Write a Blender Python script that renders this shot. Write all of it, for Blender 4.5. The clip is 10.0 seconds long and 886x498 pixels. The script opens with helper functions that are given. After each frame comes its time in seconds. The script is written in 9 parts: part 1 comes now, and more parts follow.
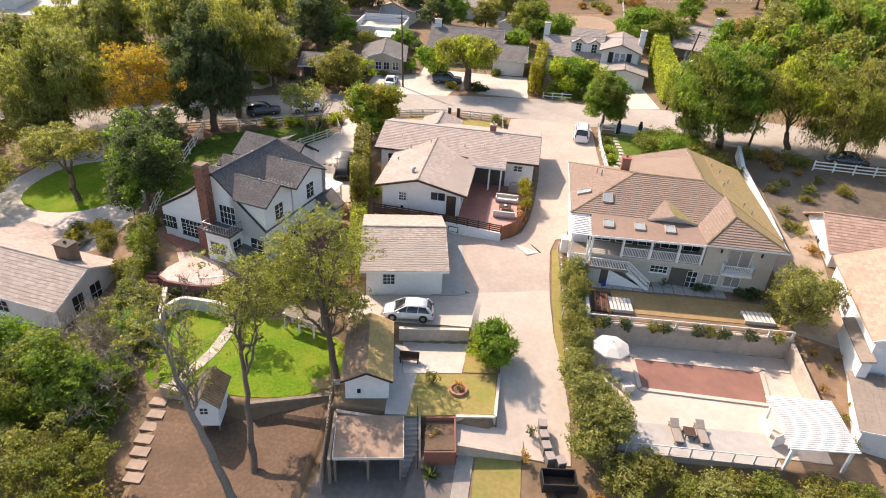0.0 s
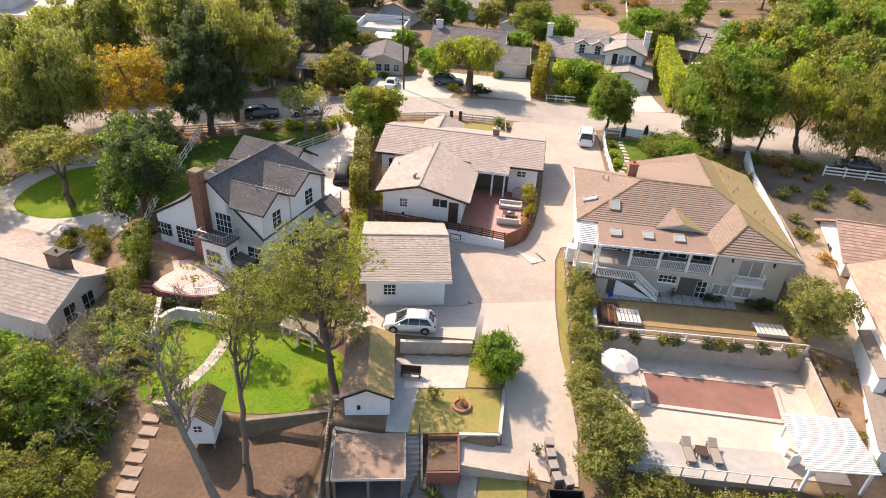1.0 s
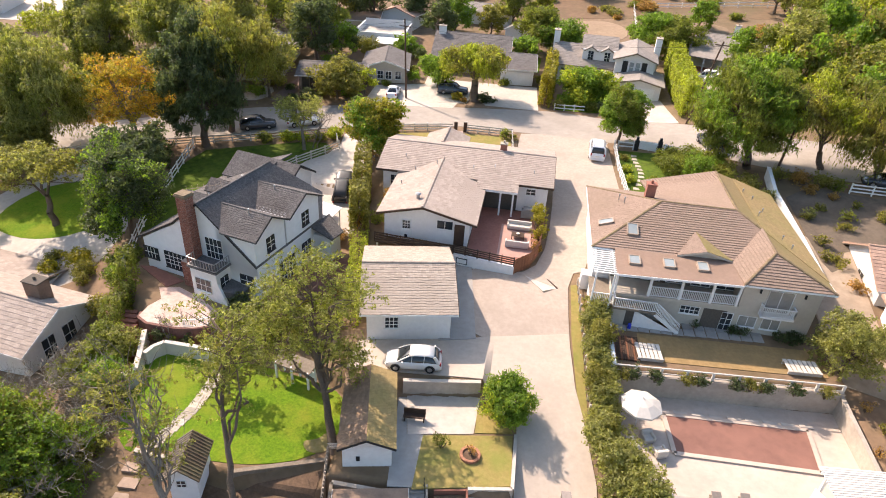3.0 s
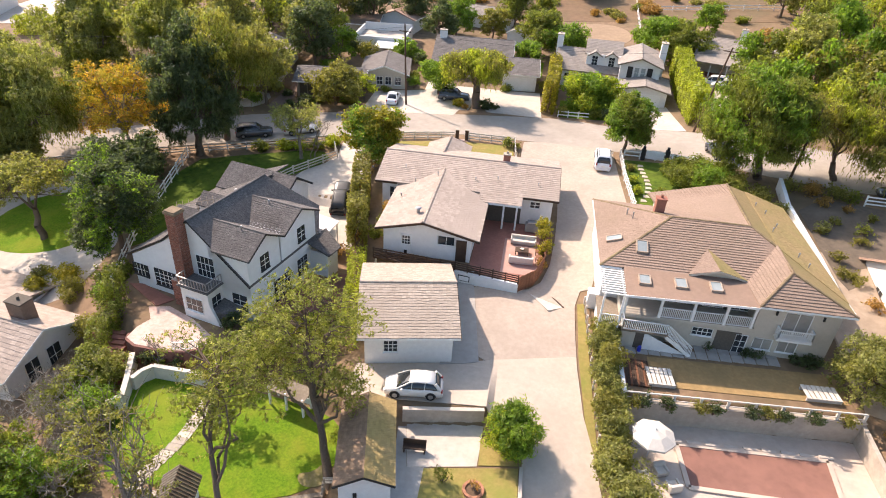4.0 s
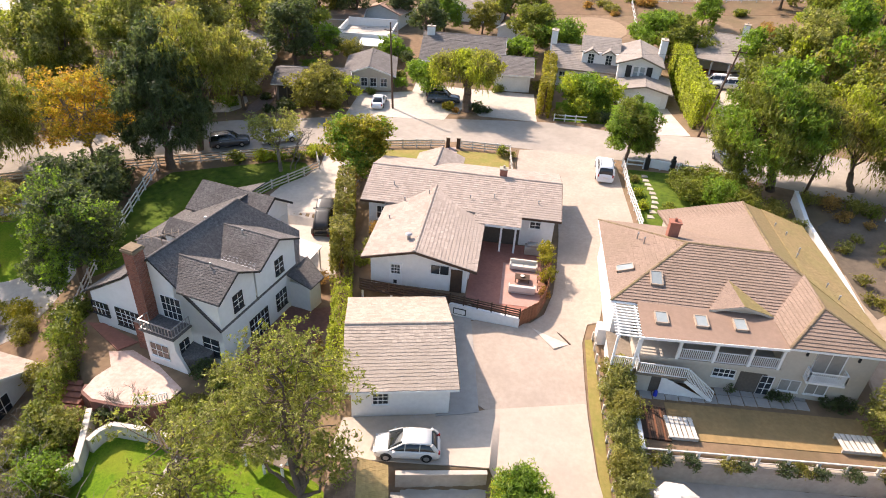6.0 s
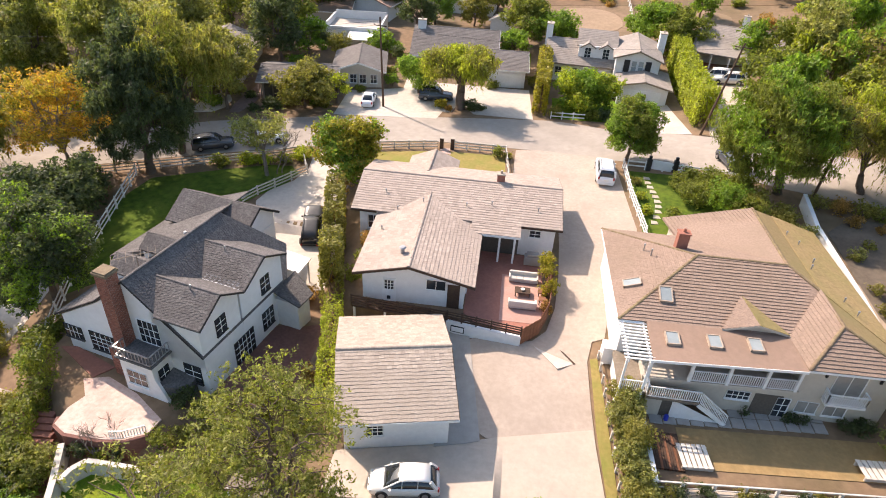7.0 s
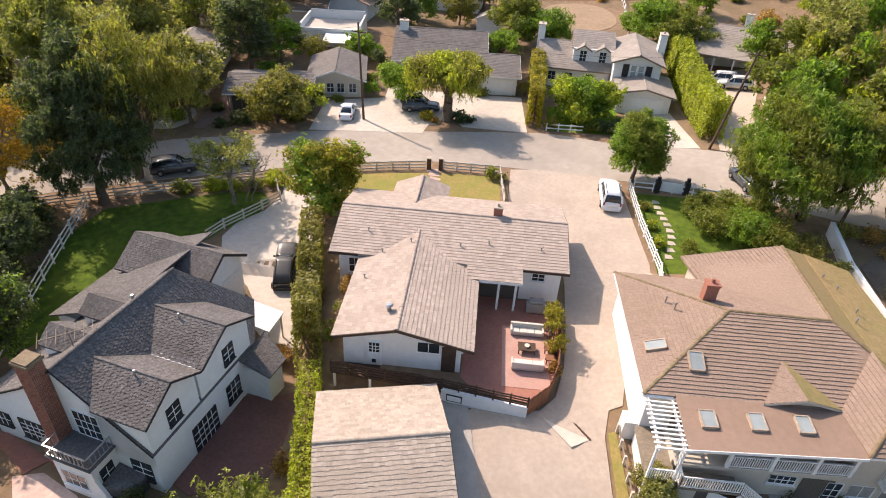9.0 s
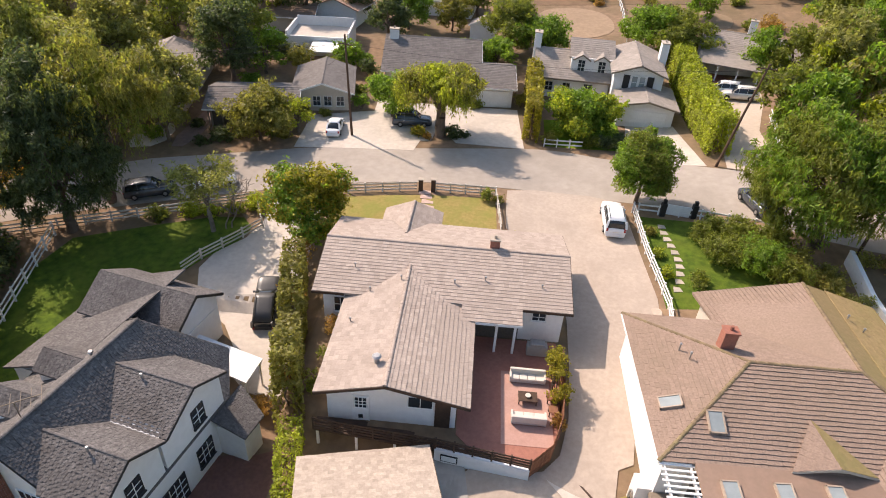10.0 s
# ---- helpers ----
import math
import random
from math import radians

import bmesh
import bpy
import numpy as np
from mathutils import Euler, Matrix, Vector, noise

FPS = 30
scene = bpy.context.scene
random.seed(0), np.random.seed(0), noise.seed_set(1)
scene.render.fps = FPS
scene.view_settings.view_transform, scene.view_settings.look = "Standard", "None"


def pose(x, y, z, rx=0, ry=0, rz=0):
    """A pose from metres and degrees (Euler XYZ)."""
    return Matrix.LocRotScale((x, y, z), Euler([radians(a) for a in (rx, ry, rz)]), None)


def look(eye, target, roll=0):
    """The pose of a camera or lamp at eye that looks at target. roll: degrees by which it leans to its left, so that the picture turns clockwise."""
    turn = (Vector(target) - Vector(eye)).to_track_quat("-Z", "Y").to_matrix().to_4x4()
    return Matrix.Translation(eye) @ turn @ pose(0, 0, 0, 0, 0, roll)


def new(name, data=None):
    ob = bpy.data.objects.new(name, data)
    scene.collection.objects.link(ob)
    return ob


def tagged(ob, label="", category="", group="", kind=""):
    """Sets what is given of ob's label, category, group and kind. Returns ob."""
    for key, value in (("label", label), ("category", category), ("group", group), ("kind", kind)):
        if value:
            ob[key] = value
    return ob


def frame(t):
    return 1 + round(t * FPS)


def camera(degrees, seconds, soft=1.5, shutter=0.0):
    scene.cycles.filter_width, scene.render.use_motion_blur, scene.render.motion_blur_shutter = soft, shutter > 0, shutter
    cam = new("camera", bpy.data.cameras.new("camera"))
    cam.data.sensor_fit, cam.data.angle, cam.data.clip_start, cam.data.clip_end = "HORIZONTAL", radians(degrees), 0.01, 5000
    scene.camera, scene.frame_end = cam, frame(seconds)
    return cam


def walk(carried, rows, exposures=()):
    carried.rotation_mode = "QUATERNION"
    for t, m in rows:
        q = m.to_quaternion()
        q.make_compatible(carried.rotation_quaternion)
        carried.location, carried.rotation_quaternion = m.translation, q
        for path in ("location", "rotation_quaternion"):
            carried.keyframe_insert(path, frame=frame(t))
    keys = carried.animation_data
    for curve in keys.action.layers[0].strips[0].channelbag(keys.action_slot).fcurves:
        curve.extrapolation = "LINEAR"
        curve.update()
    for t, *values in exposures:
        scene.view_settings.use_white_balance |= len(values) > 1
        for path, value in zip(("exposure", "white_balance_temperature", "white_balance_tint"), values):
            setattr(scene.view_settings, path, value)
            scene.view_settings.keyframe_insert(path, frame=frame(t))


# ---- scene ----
cam = camera(71.9, 10.0, soft=1.0)
METRES, EYE, TILT, LEAN, TURN = 32.07, 34.0, 4.0, -3.75, 9.6
ROWS = [
    (0.0, 0.0, 0.0, 0.0, -0.43, -35.18, 0.61),
    (0.5, -0.0027, 0.0278, -0.004, -0.41, -35.19, 0.6),
    (1.0, -0.006, 0.0568, -0.0074, -0.4, -35.21, 0.59),
    (1.5, -0.0101, 0.0879, -0.0103, -0.39, -35.22, 0.58),
    (2.0, -0.0138, 0.1214, -0.0118, -0.37, -35.24, 0.58),
    (2.5, -0.0161, 0.1579, -0.0126, -0.32, -35.24, 0.59),
    (4.0, -0.02, 0.2805, -0.0137, -0.25, -35.22, 0.6),
    (4.5, -0.022, 0.3259, -0.0148, -0.37, -35.27, 0.58),
    (5.0, -0.0247, 0.3739, -0.0154, -0.65, -35.45, 0.57),
    (5.5, -0.0288, 0.4246, -0.0154, -1.11, -35.84, 0.54),
    (7.0, -0.0414, 0.5879, -0.0186, -2.59, -37.43, 0.46),
    (7.5, -0.045, 0.6468, -0.0206, -3.06, -37.81, 0.43),
    (8.0, -0.0481, 0.7094, -0.0233, -3.55, -38.11, 0.39),
    (8.5, -0.0481, 0.7753, -0.0254, -3.99, -38.37, 0.37),
    (9.0, -0.0464, 0.8451, -0.0267, -4.39, -38.61, 0.33),
    (9.5, -0.0409, 0.9195, -0.027, -4.74, -38.81, 0.31),
    (10.0, -0.0309, 0.9964, -0.0274, -5.05, -38.86, 0.29),
]
walk(cam, [(t, pose(0, 0, EYE, TILT, LEAN, TURN) @ pose(METRES * x, METRES * y, METRES * z, 90 + pitch, roll, yaw)) for t, x, y, z, yaw, pitch, roll in ROWS],
     exposures=((0.0, 0.96), (5.5, 1.08), (7.0, 1.0), (8.0, 0.98), (9.0, 0.78), (10.0, 0.68)))

# ---- sky and sun: mid-afternoon, sun ahead and to the left ----
SUN_DIR = Vector((-0.783 * math.cos(radians(42.5)), 0.622 * math.cos(radians(42.5)), math.sin(radians(42.5))))
world = bpy.data.worlds.new("sky")
scene.world = world
world.use_nodes = True
_sky = world.node_tree.nodes.new("ShaderNodeTexSky")
_sky.sky_type = "NISHITA"
_sky.sun_disc = False
_sky.sun_elevation = radians(42.5)
_sky.sun_rotation = math.atan2(SUN_DIR.x, SUN_DIR.y)
_sky.dust_density = 2.0
world.node_tree.nodes["Background"].inputs["Strength"].default_value = 0.145
world.node_tree.links.new(_sky.outputs[0], world.node_tree.nodes["Background"].inputs["Color"])
sun = new("sun", bpy.data.lights.new("sun", "SUN"))
sun.data.energy, sun.data.angle, sun.data.color = 4.18, radians(0.6), (1.0, 0.812, 0.695)
sun.matrix_world = look(SUN_DIR * 100, (0, 0, 0))

# ---- materials ----
def _mix(nt, a, b, fac, mode="MIX"):
    n = nt.nodes.new("ShaderNodeMix")
    n.data_type, n.blend_type = "RGBA", mode
    for sock, v in ((n.inputs[0], fac), (n.inputs[6], a), (n.inputs[7], b)):
        if hasattr(v, "node"):
            nt.links.new(v, sock)
        elif isinstance(v, tuple):
            sock.default_value = (*v[:3], 1)
        else:
            sock.default_value = v
    return n.outputs[2]


def _noise(nt, vec, scale, detail=4.0, rough=0.6):
    n = nt.nodes.new("ShaderNodeTexNoise")
    n.inputs["Scale"].default_value, n.inputs["Detail"].default_value, n.inputs["Roughness"].default_value = scale, detail, rough
    nt.links.new(vec, n.inputs["Vector"])
    return n.outputs["Fac"]


def _ramp(nt, fac, lo, hi):
    n = nt.nodes.new("ShaderNodeMapRange")
    n.inputs[1].default_value, n.inputs[2].default_value = lo, hi
    nt.links.new(fac, n.inputs[0])
    return n.outputs[0]


def mat(name, c1, c2=None, rough=0.85, fine=6.0, broad=0.35, stain=None, amount=0.5, bump=0.0, bscale=25.0, rand="", spread=0.35, metal=0.0, spec=0.3, leaf=0.0, stretch=None):
    """c1 and c2 mixed by fine grain, stain laid over by broad noise, brightness varied piece by piece."""
    m = bpy.data.materials.new(name)
    m.use_nodes = True
    nt = m.node_tree
    bs = nt.nodes["Principled BSDF"]
    geo = nt.nodes.new("ShaderNodeNewGeometry")
    pos = geo.outputs["Position"]
    if stretch:
        mp = nt.nodes.new("ShaderNodeMapping")
        mp.inputs["Scale"].default_value = stretch
        nt.links.new(pos, mp.inputs["Vector"])
        pos = mp.outputs[0]
    col = c1
    c2 = c2 or tuple(v * 0.75 for v in c1)
    col = _mix(nt, c1, c2, _ramp(nt, _noise(nt, pos, fine), 0.32, 0.68))
    if stain:
        st = _ramp(nt, _noise(nt, geo.outputs["Position"], broad, 6.0, 0.65), 0.42, 0.68)
        mul = nt.nodes.new("ShaderNodeMath")
        mul.operation = "MULTIPLY"
        mul.inputs[1].default_value = amount
        nt.links.new(st, mul.inputs[0])
        col = _mix(nt, col, stain, mul.outputs[0])
    if rand:
        src = geo.outputs["Random Per Island"] if rand == "island" else nt.nodes.new("ShaderNodeObjectInfo").outputs["Random"]
        hsv = nt.nodes.new("ShaderNodeHueSaturation")
        mr = nt.nodes.new("ShaderNodeMapRange")
        mr.inputs[3].default_value, mr.inputs[4].default_value = 1 - spread, 1 + spread
        nt.links.new(src, mr.inputs[0])
        nt.links.new(mr.outputs[0], hsv.inputs["Value"])
        nt.links.new(col, hsv.inputs["Color"])
        col = hsv.outputs[0]
    nt.links.new(col, bs.inputs["Base Color"])
    bs.inputs["Roughness"].default_value, bs.inputs["Metallic"].default_value = rough, metal
    bs.inputs["Specular IOR Level"].default_value = spec
    if bump:
        bn = nt.nodes.new("ShaderNodeBump")
        bn.inputs["Strength"].default_value, bn.inputs["Distance"].default_value = bump, 0.04
        nt.links.new(_noise(nt, pos, bscale, 5.0), bn.inputs["Height"])
        nt.links.new(bn.outputs[0], bs.inputs["Normal"])
    if leaf:
        tr = nt.nodes.new("ShaderNodeBsdfTranslucent")
        nt.links.new(_mix(nt, col, (1.5, 1.58, 0.85), 1.0, "MULTIPLY"), tr.inputs["Color"])
        mx = nt.nodes.new("ShaderNodeMixShader")
        mx.inputs[0].default_value = leaf
        nt.links.new(bs.outputs[0], mx.inputs[1])
        nt.links.new(tr.outputs[0], mx.inputs[2])
        nt.links.new(mx.outputs[0], nt.nodes["Material Output"].inputs["Surface"])
    return m


SOIL = mat("dry_soil", (0.265, 0.175, 0.105), (0.18, 0.118, 0.072), 0.95, 1.2, 0.09, (0.125, 0.095, 0.048), 0.8, 0.6, 5.0)
DIRT = mat("packed_dirt", (0.17, 0.11, 0.068), (0.11, 0.07, 0.044), 0.95, 3.5, 0.4, (0.085, 0.056, 0.037), 0.6, 0.7, 9.0)
ASPHALT = mat("sun_bleached_asphalt", (0.385, 0.335, 0.28), (0.325, 0.282, 0.235), 0.9, 1.2, 0.12, (0.26, 0.225, 0.187), 0.65, 0.25, 30.0)
CONCRETE = mat("pale_concrete", (0.515, 0.43, 0.345), (0.45, 0.375, 0.30), 0.85, 2.2, 0.2, (0.37, 0.308, 0.245), 0.65, 0.15, 20.0)
APRON = mat("white_concrete", (0.55, 0.485, 0.41), (0.475, 0.415, 0.35), 0.85, 2.0, 0.25, (0.38, 0.33, 0.272), 0.55, 0.15, 20.0)
PAVER = mat("stamped_concrete", (0.415, 0.34, 0.272), (0.345, 0.282, 0.225), 0.85, 3.0, 0.25, (0.285, 0.232, 0.184), 0.6, 0.2, 14.0, rand="island", spread=0.09)
LAWN = mat("watered_grass", (0.155, 0.25, 0.014), (0.075, 0.15, 0.01), 0.95, 6.0, 0.4, (0.25, 0.255, 0.03), 0.6, 1.0, 40.0, spec=0.1)
DRYLAWN = mat("dry_grass", (0.33, 0.25, 0.09), (0.25, 0.20, 0.065), 0.95, 3.0, 0.45, (0.20, 0.22, 0.05), 0.7, 0.8, 25.0, spec=0.1)
# grass darkened and mottled to hold tree shade and dapples in its colour
SHADELAWN = mat("grass_with_painted_shade", (0.10, 0.15, 0.016), (0.04, 0.07, 0.01), 0.95, 1.4, 0.4, (0.12, 0.145, 0.022), 0.6, 0.9, 20.0, spec=0.1)
STUCCO = mat("white_stucco", (0.77, 0.75, 0.72), (0.70, 0.68, 0.655), 0.9, 3.0, 0.3, (0.66, 0.63, 0.58), 0.45, 0.15, 40.0)
SIDING = mat("white_siding", (0.78, 0.77, 0.755), (0.72, 0.71, 0.695), 0.75, 2.0, 0.3, (0.68, 0.66, 0.62), 0.4, 0.05, 30.0)
CREAM = mat("cream_render", (0.60, 0.55, 0.48), (0.53, 0.48, 0.415), 0.9, 2.0, 0.4, (0.45, 0.39, 0.32), 0.5, 0.2, 30.0)
CURTAINED = mat("curtained_glass", (0.34, 0.32, 0.29), (0.26, 0.245, 0.22), 0.12, 1.5, 0.5, (0.18, 0.17, 0.155), 0.5, spec=0.5)
BEIGE = mat("beige_stucco", (0.55, 0.49, 0.40), (0.49, 0.435, 0.355), 0.9, 3.0, 0.3, (0.43, 0.38, 0.31), 0.4, 0.15, 40.0)
WHITE = mat("white_paint", (0.80, 0.79, 0.76), (0.74, 0.73, 0.70), 0.6, 5.0, 0.8, (0.62, 0.60, 0.55), 0.4)
GREYROOF = mat("grey_shingle", (0.19, 0.175, 0.165), (0.098, 0.091, 0.087), 0.95, 7.0, 0.3, (0.08, 0.071, 0.064), 0.5, 0.4, 18.0, rand="island", spread=0.15, spec=0.12)
FARROOF = mat("weathered_grey_shingle", (0.33, 0.285, 0.245), (0.275, 0.24, 0.205), 0.9, 2.0, 0.25, (0.22, 0.19, 0.16), 0.6, 0.5, 10.0, rand="island", spread=0.08)
TANROOF = mat("weathered_tan_tile", (0.42, 0.345, 0.288), (0.35, 0.285, 0.236), 0.9, 7.0, 0.3, (0.32, 0.26, 0.213), 0.5, 0.4, 18.0, rand="island", spread=0.12, spec=0.15)
GARROOF = mat("sand_concrete_tile", (0.445, 0.373, 0.303), (0.35, 0.29, 0.233), 0.9, 6.0, 0.25, (0.29, 0.235, 0.182), 0.5, 0.4, 18.0, rand="island", spread=0.13, spec=0.15)
BROWNROOF = mat("brown_concrete_tile", (0.322, 0.234, 0.178), (0.238, 0.172, 0.132), 0.9, 7.0, 0.25, (0.23, 0.17, 0.122), 0.6, 0.35, 18.0, rand="island", spread=0.06, spec=0.15)
MOSSROOF = mat("moss_stained_tile", (0.30, 0.215, 0.105), (0.245, 0.18, 0.08), 0.92, 4.0, 0.3, (0.22, 0.19, 0.07), 0.7, 0.3, 18.0, rand="island", spread=0.07)
ROLLROOF = mat("brown_roll_roofing", (0.285, 0.195, 0.142), (0.245, 0.167, 0.121), 0.92, 2.5, 0.3, (0.205, 0.14, 0.10), 0.55, 0.25, 20.0)
PINKROOF = mat("salmon_concrete_tile", (0.46, 0.30, 0.215), (0.39, 0.25, 0.18), 0.9, 4.0, 0.25, (0.33, 0.225, 0.165), 0.5, 0.3, 18.0, rand="island", spread=0.14)
SHEDROOF = mat("mossy_shingle", (0.40, 0.285, 0.12), (0.33, 0.23, 0.10), 0.95, 4.0, 0.5, (0.28, 0.22, 0.075), 0.6, 0.4, 18.0, rand="island", spread=0.1)
BRICKRED = mat("red_brick", (0.30, 0.125, 0.085), (0.24, 0.10, 0.068), 0.9, 6.0, 0.8, (0.19, 0.085, 0.06), 0.5, 0.3, 30.0, rand="island", spread=0.25)
MORTAR = mat("mortar", (0.42, 0.36, 0.30), None, 0.95)
PATIO_RED = mat("red_patio_tile", (0.34, 0.15, 0.105), (0.28, 0.12, 0.085), 0.8, 4.0, 0.5, (0.22, 0.10, 0.075), 0.5, 0.15, 20.0, rand="island", spread=0.12)
PATIO_PINK = mat("pink_flagstone", (0.60, 0.465, 0.395), (0.47, 0.34, 0.28), 0.85, 3.2, 0.6, (0.40, 0.25, 0.195), 0.6, 0.2, 15.0, rand="island", spread=0.14)
POOLCOVER = mat("maroon_vinyl_cover", (0.225, 0.112, 0.084), (0.19, 0.095, 0.07), 0.65, 1.5, 0.25, (0.29, 0.145, 0.105), 0.7, 0.1, 8.0)
POOLDECK = mat("pool_deck", (0.55, 0.455, 0.37), (0.48, 0.395, 0.32), 0.85, 2.0, 0.3, (0.38, 0.31, 0.25), 0.6, 0.15, 15.0)
GREYDECK = mat("grey_tile_deck", (0.40, 0.37, 0.33), (0.34, 0.315, 0.28), 0.8, 2.0, 0.3, (0.28, 0.26, 0.23), 0.5, 0.1, 15.0)
CMU = mat("block_wall", (0.47, 0.40, 0.32), (0.39, 0.33, 0.265), 0.92, 3.0, 0.4, (0.28, 0.235, 0.185), 0.6, 0.35, 12.0)
DARKWOOD = mat("dark_wood", (0.075, 0.042, 0.026), (0.05, 0.03, 0.02), 0.7, 6.0, 0.8, (0.11, 0.07, 0.045), 0.4)
REDWOOD = mat("redwood_boards", (0.24, 0.105, 0.055), (0.17, 0.075, 0.04), 0.8, 5.0, 0.6, (0.12, 0.06, 0.035), 0.5, rand="object", spread=0.2)
GREYWOOD = mat("weathered_wood", (0.27, 0.22, 0.165), (0.19, 0.155, 0.115), 0.9, 6.0, 0.6, (0.13, 0.105, 0.08), 0.5, 0.3, 20.0)
FENCEWHITE = mat("whitewashed_rail", (0.62, 0.58, 0.52), (0.52, 0.48, 0.42), 0.8, 5.0, 0.7, (0.38, 0.33, 0.27), 0.5)
TRIMDARK = mat("charcoal_trim", (0.035, 0.032, 0.03), None, 0.6)
GLASS = mat("dark_window_glass", (0.035, 0.04, 0.045), (0.025, 0.03, 0.035), 0.12, 1.0, spec=0.6)
SKYGLASS = mat("skylight_glass", (0.30, 0.33, 0.32), (0.24, 0.27, 0.265), 0.2, 1.0, spec=0.6)
# dark brown that stands for the shade inside recesses and openings
INTERIOR = mat("painted_interior_shade", (0.12, 0.10, 0.08), (0.09, 0.075, 0.06), 0.9)
METAL = mat("galvanised_metal", (0.42, 0.41, 0.40), (0.34, 0.33, 0.32), 0.45, 4.0, metal=0.7)
BLACK = mat("black_plastic", (0.02, 0.02, 0.02), None, 0.6)
RUBBER = mat("tyre_rubber", (0.022, 0.022, 0.022), None, 0.85)
CARWHITE = mat("white_car_paint", (0.78, 0.78, 0.77), (0.75, 0.75, 0.74), 0.25, 1.0, spec=0.6)
CARSILVER = mat("silver_car_paint", (0.68, 0.66, 0.62), (0.64, 0.62, 0.58), 0.28, 1.0, metal=0.15, spec=0.6)
CARBLACK = mat("dusty_black_car_paint", (0.06, 0.056, 0.05), (0.04, 0.038, 0.035), 0.42, 1.0, spec=0.6)
CARGREY = mat("grey_car_paint", (0.10, 0.11, 0.125), None, 0.25, 1.0, metal=0.4, spec=0.6)
CARGLASS = mat("car_glass", (0.02, 0.023, 0.025), None, 0.06, 1.0, spec=0.7)
LAMPRED = mat("red_lamp_lens", (0.35, 0.02, 0.015), None, 0.3)
LAMPCLEAR = mat("clear_lamp_lens", (0.6, 0.6, 0.58), None, 0.2)
CLOTH = mat("cream_cloth", (0.74, 0.70, 0.62), (0.68, 0.64, 0.56), 0.95, 5.0, bump=0.1)
CUSHION = mat("grey_cushion", (0.50, 0.46, 0.42), (0.43, 0.40, 0.36), 0.95, 5.0)
TERRACOTTA = mat("terracotta", (0.42, 0.20, 0.12), None, 0.9)
BARK = mat("brown_bark", (0.16, 0.115, 0.08), (0.10, 0.07, 0.05), 0.95, 5.0, 0.8, (0.20, 0.155, 0.115), 0.5, 0.8, 14.0, stretch=(3, 3, 0.6))
PALEBARK = mat("grey_bark", (0.27, 0.225, 0.175), (0.19, 0.155, 0.12), 0.95, 4.0, 0.8, (0.13, 0.105, 0.08), 0.5, 0.8, 12.0, stretch=(3, 3, 0.6))
GREYTWIG = mat("silver_grey_twig", (0.40, 0.35, 0.29), (0.30, 0.255, 0.205), 0.95, 4.0, 0.8, (0.20, 0.165, 0.13), 0.5)
SLATE = mat("slate_grey_shingle", (0.20, 0.18, 0.165), (0.155, 0.14, 0.128), 0.95, 4.0, 0.3, (0.13, 0.117, 0.105), 0.5, 0.4, 12.0, rand="island", spread=0.12, spec=0.12)
PALEWOOD = mat("sun_greyed_boards", (0.42, 0.345, 0.265), (0.32, 0.26, 0.195), 0.9, 6.0, 0.6, (0.22, 0.175, 0.13), 0.5, 0.3, 20.0)
CAPSTONE = mat("sooty_capstone", (0.25, 0.19, 0.12), (0.18, 0.135, 0.085), 0.95, 5.0, 0.8, (0.10, 0.075, 0.05), 0.5)
# darker copy of the red patio colour, toned down for a court in shade
BRICKCOURT = mat("shade_toned_brick", (0.22, 0.105, 0.08), (0.165, 0.08, 0.062), 0.85, 4.0, 0.5, (0.13, 0.068, 0.055), 0.6, 0.2, 20.0)
HIPCAP = mat("lichen_dark_cap_tile", (0.24, 0.17, 0.105), (0.15, 0.108, 0.068), 0.92, 4.0, 0.8, (0.20, 0.17, 0.07), 0.6, 0.4, 18.0, rand="island", spread=0.15)
TAUPE = mat("taupe_stucco", (0.34, 0.285, 0.235), (0.285, 0.24, 0.195), 0.9, 3.0, 0.3, (0.22, 0.185, 0.15), 0.5, 0.15, 40.0)
SLABTAN = mat("tan_flagstone", (0.36, 0.27, 0.205), (0.29, 0.215, 0.16), 0.9, 3.0, 0.6, (0.22, 0.165, 0.12), 0.5, 0.3, 14.0)
FELT = mat("grey_brown_felt", (0.27, 0.22, 0.175), (0.225, 0.182, 0.145), 0.95, 3.0, 0.4, (0.18, 0.147, 0.117), 0.5, 0.2, 20.0)
# concrete made dark so that its colour carries the trees' shadows
LOWPAVE = mat("shade_toned_concrete", (0.21, 0.178, 0.15), (0.16, 0.135, 0.113), 0.9, 2.0, 0.3, (0.115, 0.095, 0.078), 0.6, 0.2, 14.0)
RUSTY = mat("rust_brown_sheet", (0.185, 0.13, 0.085), (0.12, 0.085, 0.058), 0.9, 5.0, 0.9, (0.25, 0.22, 0.11), 0.6)
POLEWOOD = mat("creosoted_pole", (0.115, 0.07, 0.045), (0.085, 0.052, 0.034), 0.9, 4.0, stretch=(3, 3, 0.4))
STONE = mat("pale_stone", (0.48, 0.42, 0.34), (0.38, 0.33, 0.265), 0.9, 4.0, 0.8, (0.30, 0.26, 0.21), 0.5, 0.4, 12.0, rand="object", spread=0.2)
BLUE = mat("blue_plastic", (0.03, 0.05, 0.45), None, 0.5)


def leafmat(name, c1, c2, stain=None):
    tint = (2.06, 1.92, 1.46)
    return mat(name, tuple(v * k for v, k in zip(c1, tint)), tuple(v * k for v, k in zip(c2, tint)), 0.55, 0.9, 0.5, stain or c2, 0.35, rand="island", spread=0.4, spec=0.3, leaf=0.52)


